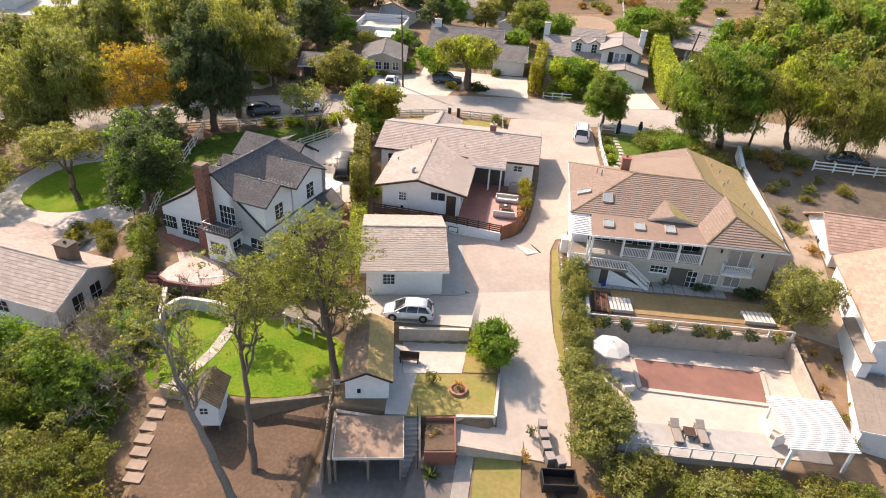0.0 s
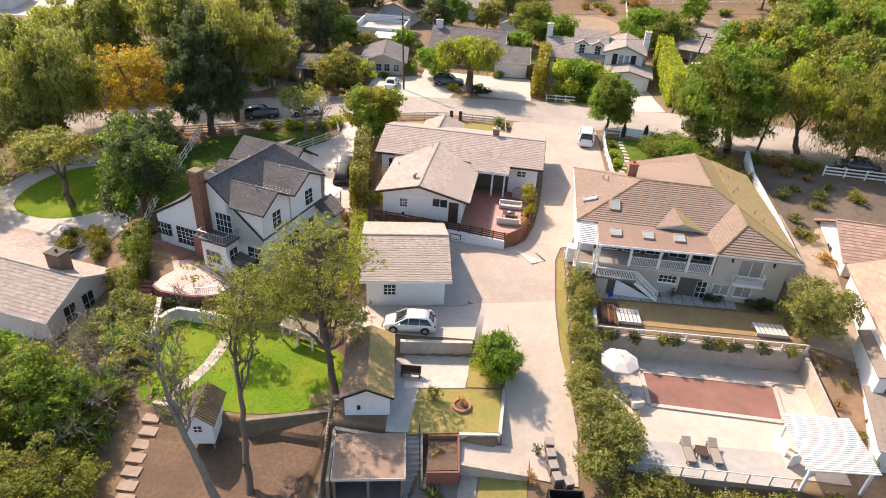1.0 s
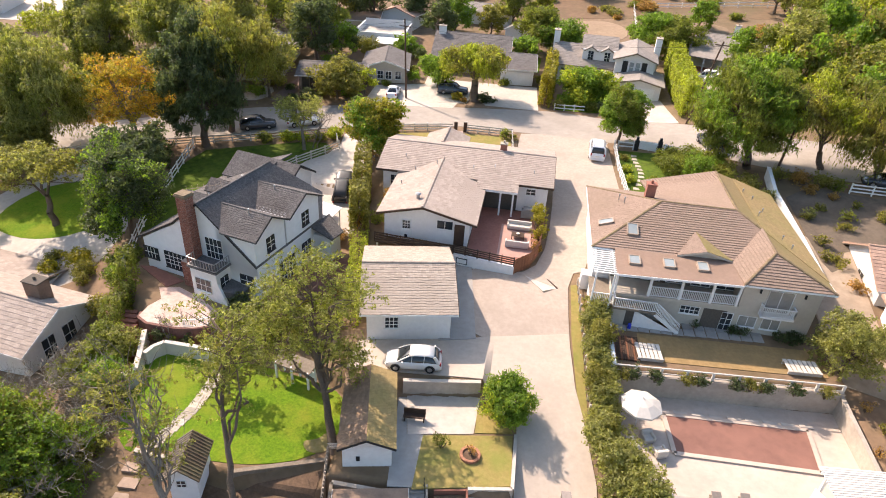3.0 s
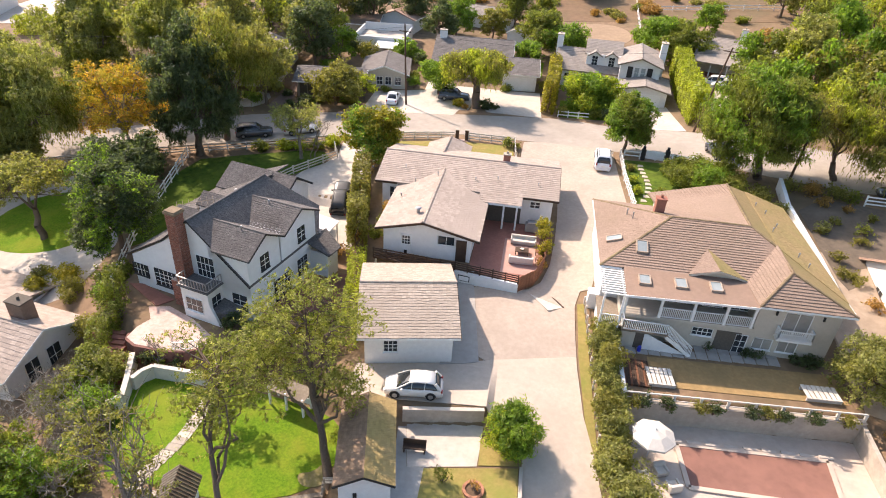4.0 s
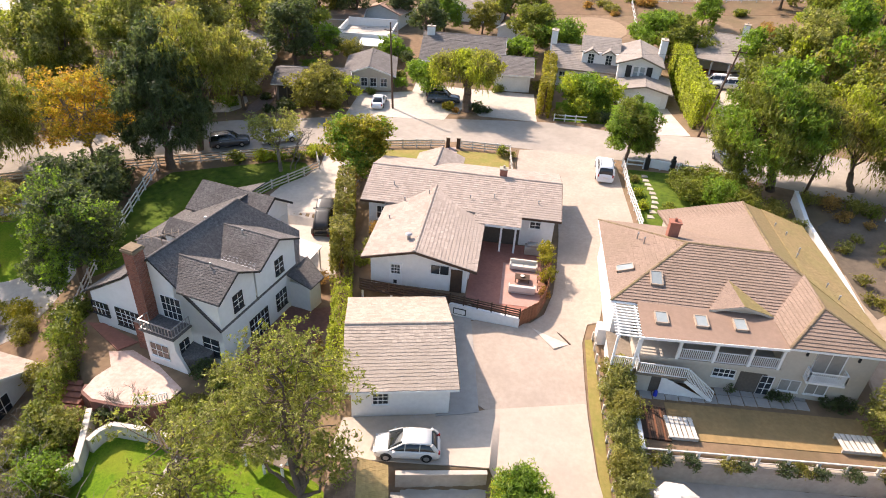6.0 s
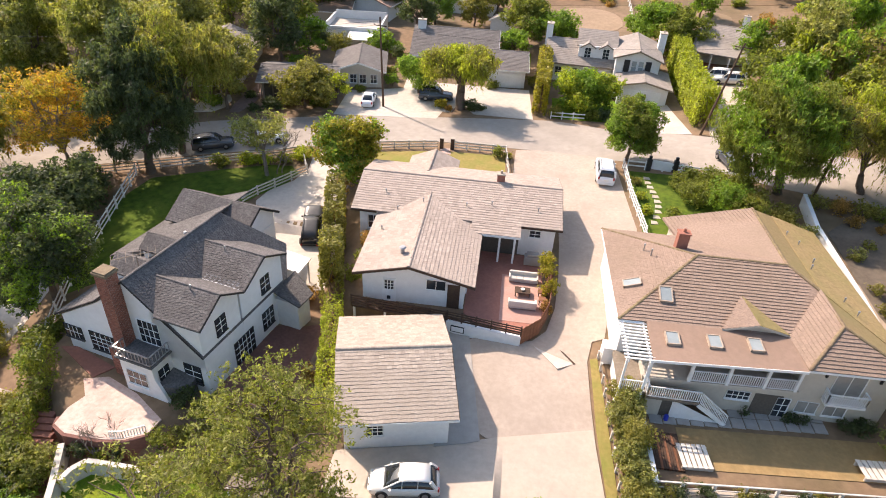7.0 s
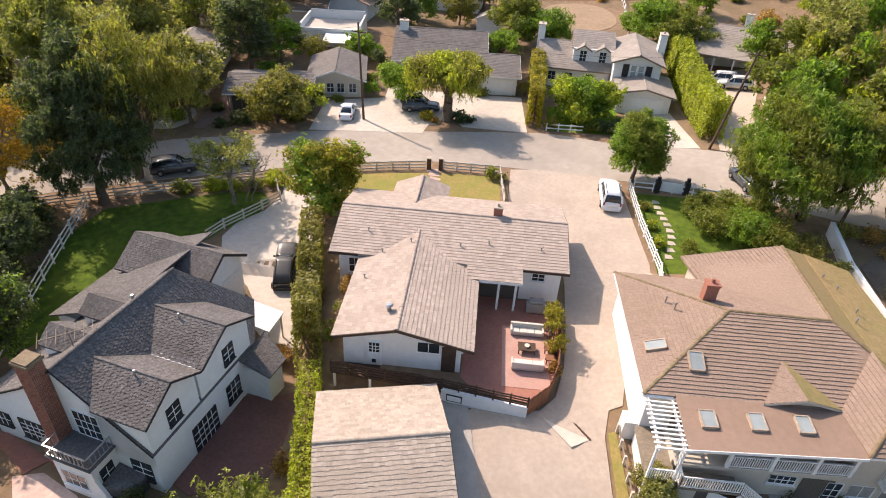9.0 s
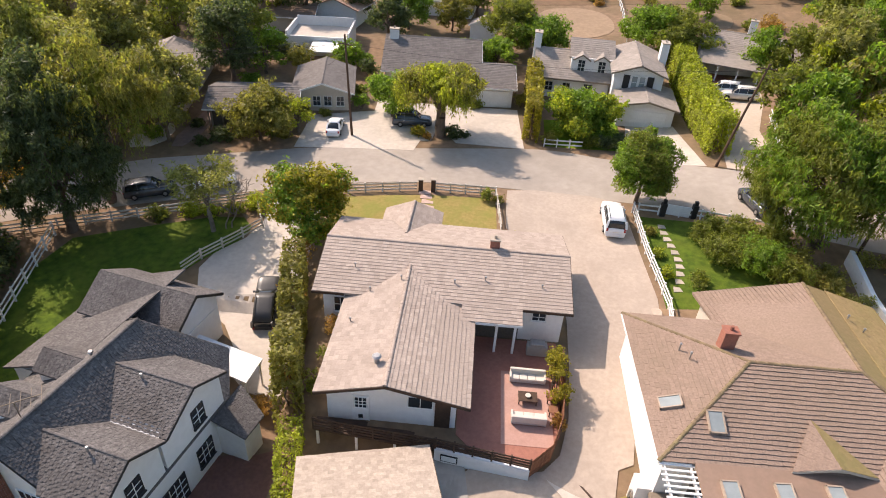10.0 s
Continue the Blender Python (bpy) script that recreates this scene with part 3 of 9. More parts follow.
sheet("driveway_west", smooth_ring([(-22.6, 61), (-17.6, 60), (-19.4, 70), (-21.0, 79), (-21.4, 86.4), (-27.0, 86.2), (-26.2, 79.6), (-30.4, 75), (-28.6, 70), (-24.2, 66.6)], 1), APRON, "pale concrete driveway dappled by tree shade", "driveway", 0.03)
# side lawn takes the darker grass too, for the shade lying on it
sheet("lawn_side", [(10.2, 70.0), (20.0, 71.5), (19.0, 82.2), (10.4, 84.2)], SHADELAWN, "lawn strip in shade-darkened green beside a white rail fence", "lawn", 0.03)
sheet("apron_north_west", [(-27.5, 96.0), (-13.4, 96.4), (-12.4, 102), (-15.4, 108), (-17.6, 119), (-20.2, 119), (-19.8, 107), (-27.5, 104.5)], APRON, "bright concrete apron and narrow driveway", "driveway", 0.05)
sheet("apron_north", [(-16, 98.6), (-11.6, 99.4), (-11, 104), (-8.6, 99.2), (-0.4, 98.8), (-1.0, 110.5), (-15.6, 110.5)], APRON, "bright concrete apron before a garage", "driveway", 0.06)
sheet("apron_north_east", [(11.2, 95.9), (19.6, 94.8), (18.6, 106.6), (12.8, 107.4)], APRON, "bright concrete apron before a garage", "driveway", 0.05)
sheet("driveway_east", [(21.6, 94.2), (27.0, 92.2), (28.2, 104), (31.6, 113), (33, 121), (26.6, 121), (24.6, 110)], CONCRETE, "narrow concrete driveway beside a tall hedge", "driveway", 0.05)
sheet("driveway_shaded", smooth_ring([(-42.4, 94.6), (-39.8, 94.8), (-38.9, 104), (-39.0, 114), (-41.2, 114), (-41.2, 104)], 1), mat("reddish_old_drive", (0.27, 0.185, 0.15), (0.21, 0.145, 0.118), 0.9, 2.0, 0.3, (0.15, 0.11, 0.09), 0.6), "narrow reddish driveway between hedges", "driveway", 0.05)
sheet("paving_forecourt", smooth_ring([(-47.5, 93.6), (-43.0, 94.6), (-42.8, 99.6), (-46.4, 100.5)], 1), APRON, "bright paved forecourt under trees", "paving", 0.05)
sheet("lawn_east", smooth_ring([(28.6, 95), (38, 98), (38, 110), (32.5, 112), (29, 103)], 1), LAWN, "green lawn behind a white fence", "lawn", 0.04)
sheet("lawn_north_east", [(2.2, 100.0), (11.4, 99.2), (11.8, 108), (2.4, 108)], LAWN, "green front lawn behind shrubs", "lawn", 0.03)
sheet("lawn_backyard", [(-7.0, 118.6), (-1.0, 119), (-0.8, 128), (-7.2, 128)], LAWN, "small green back lawn", "lawn", 0.03)
sheet("field_dry", smooth_ring([(1.5, 139), (16, 140), (17, 150), (12, 156), (3, 155)], 2), mat("pale_dry_field", (0.33, 0.235, 0.15), (0.27, 0.19, 0.12), 0.95, 1.5, 0.2, (0.22, 0.155, 0.10), 0.5), "bare pale dirt paddock", "field", 0.06)
sheet("field_dry_east", smooth_ring([(20, 140), (34, 139), (38, 148), (30, 153), (21, 152)], 2), mat("tan_dry_field", (0.27, 0.19, 0.12), (0.21, 0.145, 0.09), 0.95, 1.5, 0.2, (0.17, 0.135, 0.07), 0.6), "tan dirt paddock", "field", 0.06)
sheet("hillside", smooth_ring([(-12, 158), (18, 157), (40, 154), (75, 150), (90, 215), (-12, 215)], 1), mat("brown_hillside", (0.205, 0.128, 0.072), (0.15, 0.095, 0.055), 0.95, 0.8, 0.08, (0.11, 0.095, 0.045), 0.7, 0.6, 4.0), "brown scrubby hillside", "hillside", 0.05)
sheet("pavement_east", [(25.2, 46.5), (29.6, 45), (31, 63), (25.6, 66), (25.0, 56)], mat("tan_earth", (0.42, 0.33, 0.24), (0.34, 0.26, 0.185), 0.95, 2.0, 0.3, (0.25, 0.19, 0.13), 0.6), "tan earth path between houses", "path", 0.03)

sheet("driveway_far", [(-121, 124), (-107, 126), (-106, 150), (-120, 150)], APRON, "bright paved lot beside a far house", "driveway", 0.06)

# ---- house parts ----
def window(parent, m, w, h, nx=2, ny=2, frame_mat=None, glass=None, sill=True, name="window", bars=None):
    """A framed window; in its own frame x runs along the wall, z up, -y outwards."""
    fm = frame_mat or WHITE
    bm = B()
    t = 0.07
    prism(bm, [(-w / 2 - t, -t), (w / 2 + t, -t), (w / 2 + t, h + t), (-w / 2 - t, h + t)], -0.03, 0.07)
    front = max(bm.faces, key=lambda f: f.calc_center_median().z)
    bmesh.ops.inset_region(bm, faces=[front], thickness=t)
    for v in front.verts:
        v.co.z = 0.012
    bmesh.ops.transform(bm, matrix=Matrix.Rotation(radians(90), 4, "X"), verts=bm.verts[:])
    ob = part(name, bm, fm, parent)
    ob.matrix_basis = m
    for i in range(1, nx):
        bm = B()
        box(bm, -w / 2 + w * i / nx - 0.022, -0.055, 0, -w / 2 + w * i / nx + 0.022, -0.01, h)
        part("muntin", bm, bars or (WHITE if fm is TRIMDARK else fm), ob)
    for j in range(1, ny):
        bm = B()
        box(bm, -w / 2, -0.058, h * j / ny - 0.022, w / 2, -0.012, h * j / ny + 0.022)
        part("muntin", bm, bars or (WHITE if fm is TRIMDARK else fm), ob)
    bm = B()
    box(bm, -w / 2, -0.035, 0, w / 2, -0.015, h)
    part("pane", bm, glass or GLASS, ob, "dark reflecting glass")
    if sill:
        bm = B()
        box(bm, -w / 2 - 0.12, -0.14, -t - 0.05, w / 2 + 0.12, 0.02, -t)
        part("sill", bm, fm, ob)
    return ob


def railing(parent, p, q, h=0.95, material=None, gap=0.14, name="railing"):
    """A balustrade from p to q, with top and bottom rails and balusters."""
    p, q = Vector(p), Vector(q)
    d = q - p
    up, low = Vector((0, 0, h)), Vector((0, 0, 0.1))
    bm = B()
    beam(bm, p + up, q + up, 0.09, 0.06)
    ob = part(name, bm, material or WHITE, parent)
    bm = B()
    beam(bm, p + low, q + low, 0.06, 0.06)
    part("bottom_rail", bm, material or WHITE, ob)
    n = max(2, int(d.length / gap))
    for i in range(n + 1):
        bm = B()
        c = p + d * (i / n)
        beam(bm, c + low, c + up, 0.045, 0.045)
        part("baluster", bm, material or WHITE, ob)
    return ob


def chimney(parent, x, y, z0, z1, w, d, material=None, cap=None):
    bm = B()
    box(bm, x - w / 2, y - d / 2, z0, x + w / 2, y + d / 2, z1)
    ob = part("chimney", bm, material or BRICKRED, parent)
    bm = B()
    box(bm, x - w / 2 - 0.07, y - d / 2 - 0.07, z1, x + w / 2 + 0.07, y + d / 2 + 0.07, z1 + 0.12, 0.02)
    tube(bm, (x, y, z1 + 0.12), (x, y, z1 + 0.4), 0.13, 0.11, 10)
    part("chimney_cap", bm, cap or CMU, ob)
    return ob


def vent(parent, x, y, z, h=0.5, r=0.07, name="roof_vent"):
    bm = B()
    tube(bm, (x, y, z - 0.15), (x, y, z + h), r, r, 10)
    tube(bm, (x, y, z + h), (x, y, z + h + 0.1), r * 1.9, r * 1.2, 10)
    return part(name, bm, METAL, parent)


def roof_plane(parent, pts, material, tw=0.42, th=0.36, lift=0.05, thick=0.14, name="roof", deck=None, singles=0, jag=0.02, alt=0.0):
    """A roof slope: a deck with thickness, covered by tiles. pts begin with the eave."""
    bm = B()
    slab(bm, [(p[0], p[1], p[2] - 0.02) for p in pts], thick)
    ob = part(name, bm, deck or material, parent)
    tiled(parent, pts, material, tw, th, lift, singles=singles, jag=jag, alt=alt)
    return ob


def fascia(parent, pts, material, h=0.2, w=0.05, name="fascia"):
    bm = B()
    for a, b in zip(pts, pts[1:]):
        beam(bm, (a[0], a[1], a[2] - h / 2), (b[0], b[1], b[2] - h / 2), w, h)
    return part(name, bm, material, parent)


FACE = {"near": 0, "right": 90, "far": 180, "left": -90}


def at_wall(x, y, z, face):
    return pose(x, y, z, 0, 0, FACE[face])


# ---- ranch house with the long driveway ----
ranch = thing("house", pose(-8, 66, 3.3), "single-storey white ranch house with weathered tan shake-tile roof", "house", "houses", world=True)
for b in ((-16.7, 66.6, 1.2, 1.4, 75.8, 6.45), (-14.3, 57.5, 1.2, -6.0, 67.0, 6.1)):
    bm = B()
    box(bm, *b)
    part("wall", bm, STUCCO, ranch)
bm = B()
prism(bm, [(-14.3, 6.05), (-6.0, 6.05), (-10.45, 7.15)], 0, 9.4)
bmesh.ops.transform(bm, matrix=Matrix.Translation((0, 66.9, 0)) @ Matrix.Rotation(radians(90), 4, "X"), verts=bm.verts[:])
part("gable_wall", bm, STUCCO, ranch)
bm = B()
prism(bm, [(66.6, 6.4), (75.8, 6.4), (71.3, 7.6)], -16.7, 1.4)
bmesh.ops.transform(bm, matrix=Matrix(((0, 0, 1, 0), (1, 0, 0, 0), (0, 1, 0, 0), (0, 0, 0, 1))), verts=bm.verts[:])
part("gable_wall", bm, STUCCO, ranch)
EZ, RZ = 6.62, 8.02
roof_plane(ranch, [(-17.4, 66.1, EZ), (-10.4, 66.1, EZ), (-10.4, 71.5, RZ), (-17.4, 71.5, RZ)], TANROOF, 0.42, 0.32, 0.03, jag=0.018)
roof_plane(ranch, [(-10.4, 66.1, EZ), (-1.75, 66.1, EZ), (-1.75, 71.5, RZ), (-10.4, 71.5, RZ)], TANROOF, 0.42, 0.32, 0.03, jag=0.018)
roof_plane(ranch, [(-1.75, 66.1, EZ), (1.95, 66.1, EZ), (1.95, 71.5, RZ), (-1.75, 71.5, RZ)], TANROOF, 0.42, 0.32, 0.03, jag=0.018, singles=60)
roof_plane(ranch, [(1.95, 76.6, 6.7), (-17.4, 76.6, 6.7), (-17.4, 71.5, RZ), (1.95, 71.5, RZ)], TANROOF, 0.42, 0.32, 0.03, jag=0.018)
roof_plane(ranch, [(-6.2, 64.7, 6.26), (-1.75, 64.7, 6.26), (-1.75, 66.1, EZ), (-6.2, 66.1, EZ)], TANROOF, 0.42, 0.32, 0.03, jag=0.018)
roof_plane(ranch, [(-14.95, 69.6, 6.28), (-14.95, 56.75, 6.28), (-10.45, 56.75, 7.4), (-10.45, 69.9, 7.4)], TANROOF, 0.46, 0.34, 0.035)
roof_plane(ranch, [(-5.15, 56.75, 6.12), (-5.15, 69.2, 6.12), (-10.45, 69.9, 7.4), (-10.45, 56.75, 7.4)], TANROOF, 0.4, 0.32, 0.042, singles=240, jag=0.018)
caps(ranch, (-17.4, 71.5, RZ), (1.95, 71.5, RZ), TANROOF, 0.14)
caps(ranch, (-10.45, 56.75, 7.42), (-10.45, 69.9, 7.42), TANROOF, 0.14)
fascia(ranch, [(-14.95, 56.72, 6.26), (-10.45, 56.72, 7.38), (-5.15, 56.72, 6.1), (-5.12, 64.7, 6.1)], DARKWOOD)
fascia(ranch, [(-5.15, 64.68, 6.24), (-1.75, 64.68, 6.24)], WHITE)
fascia(ranch, [(-1.75, 66.08, 6.6), (1.97, 66.08, 6.6), (1.97, 71.5, 8.0), (1.97, 76.6, 6.68)], DARKWOOD)
fascia(ranch, [(-15, 66.08, 6.6), (-17.42, 66.08, 6.6), (-17.42, 71.5, 8.0), (-17.42, 76.6, 6.68)], DARKWOOD)
# entry wing towards the road
bm = B()
box(bm, -13.2, 75.5, 2.8, -9.3, 78.6, 6.1)
part("wall", bm, STUCCO, ranch)
roof_plane(ranch, [(-13.9, 79.4, 6.25), (-13.9, 75.0, 6.25), (-11.35, 73.6, 7.45), (-11.25, 79.2, 7.35)], TANROOF, 0.42, 0.32, 0.03, jag=0.018)
roof_plane(ranch, [(-8.6, 75.0, 6.25), (-8.6, 79.4, 6.25), (-11.25, 79.2, 7.35), (-11.35, 73.6, 7.45)], TANROOF, 0.42, 0.32, 0.03, jag=0.018)
caps(ranch, (-11.35, 73.6, 7.48), (-11.25, 79.2, 7.38), TANROOF, 0.13)
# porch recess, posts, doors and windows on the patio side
# flat dark panel in place of the porch's own shade
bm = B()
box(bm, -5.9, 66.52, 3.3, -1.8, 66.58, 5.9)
part("porch_shade", bm, INTERIOR, ranch, "dark panel painted for porch shade")
for px in (-3.55, -2.2):
    bm = B()
    box(bm, px - 0.09, 64.85, 3.3, px + 0.09, 65.05, 6.1, 0.01)
    part("post", bm, WHITE, ranch)
window(ranch, at_wall(-0.4, 66.6, 5.35, "near"), 0.95, 0.62, 2, 2)
bm = B()
box(bm, -12.6, 57.42, 3.3, -11.6, 57.49, 5.55, 0.01)
door = part("door", bm, WHITE, ranch, "white back door with a nine-pane light")
window(door, at_wall(-12.1, 57.42, 4.55, "near"), 0.72, 0.85, 3, 3, sill=False)
bm = B()
box(bm, -12.28, 57.4, 3.5, -11.98, 57.43, 3.85, 0.01)
part("pet_flap", bm, BLACK, door)
for x in (-12.66, -11.6):
    bm = B()
    box(bm, x, 57.4, 3.3, x + 0.06, 57.47, 5.62)
    part("casing", bm, SIDING, door)
window(ranch, at_wall(-8.3, 57.5, 4.95, "near"), 1.5, 0.85, 2, 1, sill=False)
bm = B()
box(bm, -7.35, 57.42, 3.3, -6.35, 57.49, 5.6)
part("door", bm, DARKWOOD, ranch, "dark recessed back door")
for y in (59.5, 63):
    window(ranch, at_wall(-6.0, y, 4.2, "right"), 1.6, 1.5, 2, 1)
window(ranch, at_wall(-15.4, 66.6, 4.5, "near"), 0.9, 1.3, 2, 2)
chimney(ranch, -4.0, 71.9, 7.3, 8.75, 0.75, 0.6, BRICKRED)
vent(ranch, -11.3, 58.9, 7.15, 0.55, 0.17)
for x, y, z in ((-13.1, 66.5, 6.85), (-10.9, 67.5, 7.4), (-14.6, 68.6, 7.35), (-6.9, 67.9, 7.15), (-13.9, 63.2, 6.6), (-4.6, 68.4, 7.3), (-0.3, 68.2, 7.2)):
    vent(ranch, x, y, z, 0.22, 0.05)
# deck behind the gable
bm = B()
prism(bm, [(-15.0, 56.4), (-7.2, 55.7), (-5.0, 55.6), (-5.0, 57.4), (-15.0, 57.4)], 3.1, 3.28)
deck = part("deck", bm, DARKWOOD, ranch, "dark-stained wooden deck on posts")
for px, py in ((-14.8, 56.55), (-12.2, 56.25), (-9.7, 56.05), (-7.4, 55.85)):
    bm = B()
    box(bm, px - 0.08, py - 0.08, 1.2, px + 0.08, py + 0.08, 3.1)
    part("post", bm, WHITE, ranch)
for z in (3.5, 3.75, 4.0, 4.22):
    bm = B()
    beam(bm, (-15.0, 56.42, z), (-7.2, 55.72, z), 0.05, 0.14)
    part("rail", bm, DARKWOOD, deck)
for k in range(7):
    x = -15.0 + 7.8 * k / 6
    bm = B()
    beam(bm, (x, 56.44 - 0.7 * k / 6, 3.2), (x, 56.44 - 0.7 * k / 6, 4.3), 0.1, 0.1)
    part("rail_post", bm, DARKWOOD, deck)

# patio retaining wall with a dark rail, and the timber gate beside it
pw = thing("patio_wall", pose(-4, 55.2, 2.3), "low white retaining wall topped by a dark wooden rail", "wall", kind="structure", world=True)
bm = B()
prism(bm, [(-7.15, 55.6), (-1.25, 54.7), (-1.2, 54.95), (-7.1, 55.85)], 1.3, 3.42)
part("wall", bm, STUCCO, pw)
for z in (3.6, 3.82, 4.05, 4.26):
    bm = B()
    beam(bm, (-7.1, 55.72, z), (-1.25, 54.83, z), 0.05, 0.11)
    part("rail", bm, DARKWOOD, pw)
for k in range(6):
    t = k / 5
    bm = B()
    beam(bm, (-7.1 + 5.85 * t, 55.72 - 0.89 * t, 3.4), (-7.1 + 5.85 * t, 55.72 - 0.89 * t, 4.4), 0.11, 0.11)
    part("post", bm, DARKWOOD, pw)
bm = B()
box(bm, -0.55, -0.05, -0.3, 0.55, 0.05, 0.3, m=pose(-6.2, 55.44, 2.85, 0, 0, -8.7))
plaque = part("sign_frame", bm, BLACK, pw, "black-framed white plaque")
bm = B()
box(bm, -0.48, -0.06, -0.23, 0.48, -0.045, 0.23, m=pose(-6.2, 55.44, 2.85, 0, 0, -8.7))
part("sign_panel", bm, WHITE, plaque)
fence = thing("patio_fence", pose(0.5, 58, 3), "reddish-brown board fence round the patio", "fence", world=True)
run = [(-1.2, 54.9), (0.2, 56.2), (0.95, 58.3), (1.25, 61.0), (1.35, 64.6)]
for (ax, ay), (bx, by) in zip(run, run[1:]):
    n = int(math.hypot(bx - ax, by - ay) / 0.17)
    for i in range(n):
        t = (i + 0.5) / n
        x, y = ax + (bx - ax) * t, ay + (by - ay) * t
        bm = B()
        a = math.atan2(by - ay, bx - ax)
        box(bm, -0.08, -0.015, 0, 0.08, 0.015, 1.65 + 0.03 * ((i * 7) % 3), m=pose(x, y, gz(x + 0.5, y) - 0.05, 0, 0, math.degrees(a)))
        part("board", bm, REDWOOD, fence)
    bm = B()
    beam(bm, (ax, ay, gz(ax, ay) + 1.4), (bx, by, gz(bx, by) + 1.4), 0.1, 0.1)
    beam(bm, (ax, ay, gz(ax, ay) + 0.4), (bx, by, gz(bx, by) + 0.4), 0.08, 0.1)
    part("rail", bm, REDWOOD, fence)
plate = thing("ramp_plate", pose(1.15, 53.95, 2.5), "pale flat slab lying at the foot of a gate", "slab")
bm = B()
prism(bm, [(-1.5, 1.2), (0.0, 1.6), (1.7, -0.6), (0.5, -1.3)], -0.05, 0.1)
part("slab", bm, APRON, plate)
bm = B()
beam(bm, (0.05, 1.65, 0.1), (1.8, -0.6, 0.1), 0.12, 0.16)
part("edge", bm, DARKWOOD, plate)

# ---- detached garage ----
garage = thing("garage", pose(-12.75, 43.12, 1.45, 0, 0, 13.2), "detached white garage with sand-coloured tile gable roof", "garage", "houses")
bm = B()
box(bm, 0.55, 0.6, -0.3, 7.35, 9.9, 2.9)
part("wall", bm, STUCCO, garage)
bm = B()
prism(bm, [(0.6, 2.85), (9.9, 2.85), (5.2, 4.4)], 0.55, 7.35)
bmesh.ops.transform(bm, matrix=Matrix(((0, 0, 1, 0), (1, 0, 0, 0), (0, 1, 0, 0), (0, 0, 0, 1))), verts=bm.verts[:])
part("gable_wall", bm, STUCCO, garage)
roof_plane(garage, [(0, 0, 2.98), (7.9, 0, 2.98), (7.9, 5.2, 4.6), (0, 5.2, 4.6)], GARROOF, 0.34, 0.27, 0.024, singles=300, jag=0.042)
roof_plane(garage, [(7.9, 10.5, 2.98), (0, 10.5, 2.98), (0, 5.2, 4.6), (7.9, 5.2, 4.6)], GARROOF, 0.36, 0.27, 0.03)
caps(garage, (0, 5.2, 4.62), (7.9, 5.2, 4.62), GARROOF, 0.14)
fascia(garage, [(7.92, 0, 2.95), (7.92, 5.2, 4.57), (7.92, 10.5, 2.95)], DARKWOOD)
fascia(garage, [(0, -0.02, 2.95), (7.9, -0.02, 2.95)], WHITE, 0.16)
window(garage, at_wall(2.55, 0.6, 1.25, "near"), 1.0, 1.0, 3, 3)
bm = B()
box(bm, 7.36, 2.2, -0.1, 7.42, 8.4, 2.3)
for k in range(1, 4):
    box(bm, 7.42, 2.25, -0.1 + 0.6 * k - 0.02, 7.435, 8.35, -0.1 + 0.6 * k + 0.02)
part("garage_door", bm, WHITE, garage, "white sectional garage door")
bm = B()
box(bm, 0.3, -0.6, -0.35, 7.3, 0.6, 0.02, 0.03)
part("kerb", bm, CMU, garage, "low concrete curb")

# ---- two-storey white house with dark shingle gables ----
HA = thing("house", pose(-29.1, 49.5, 1.0, 0, 0, -13.5), "two-storey white house with dark grey shingle gables and brick chimney", "house", "houses")
XZ = Matrix(((1, 0, 0, 0), (0, 0, 1, 0), (0, 1, 0, 0), (0, 0, 0, 1)))
YZ = Matrix(((0, 0, 1, 0), (1, 0, 0, 0), (0, 1, 0, 0), (0, 0, 0, 1)))


def profile(parent, pts, a, b, turn, material, name="wall"):
    bm = B()
    prism(bm, pts, a, b)
    bmesh.ops.transform(bm, matrix=turn, verts=bm.verts[:])
    bmesh.ops.recalc_face_normals(bm, faces=bm.faces[:])
    return part(name, bm, material, parent)


profile(HA, [(-6.3, -1.5), (6.5, -1.5), (6.5, 3.35), (0.9, 8.2), (-2.2, 5.6), (-6.3, 3.15)], -0.8, 9.2, XZ, SIDING)
for c, l, r in ((1.25, -0.8, 3.4), (6.35, 3.6, 8.9)):
    profile(HA, [(l, 2.5), (r, 2.5), (r, 6.4), (c, 7.55), (l, 6.4)], 2.6, 6.52, YZ, SIDING, "gable_wall")
SH = dict(tw=0.2, th=0.21, lift=0.032, jag=0.012, alt=0.04, thick=0.1)
roof_plane(HA, [(6.58, -0.93, 3.67), (6.58, 9.4, 3.67), (5.0, 12.0, 5.0), (0.9, 9.3, 8.45), (0.9, -0.93, 8.45)], GREYROOF, **SH)
roof_plane(HA, [(5.0, 12.0, 5.0), (-3.2, 12.0, 5.0), (0.9, 9.3, 8.45)], GREYROOF, **SH)
roof_plane(HA, [(-2.2, 11.0, 5.85), (-2.2, -0.93, 5.85), (0.9, -0.93, 8.45), (0.9, 9.3, 8.45)], GREYROOF, **SH)
roof_plane(HA, [(-6.9, 8.0, 3.1), (-6.9, -0.93, 3.1), (-2.2, -0.93, 5.85), (-2.2, 8.0, 5.85)], GREYROOF, **SH)
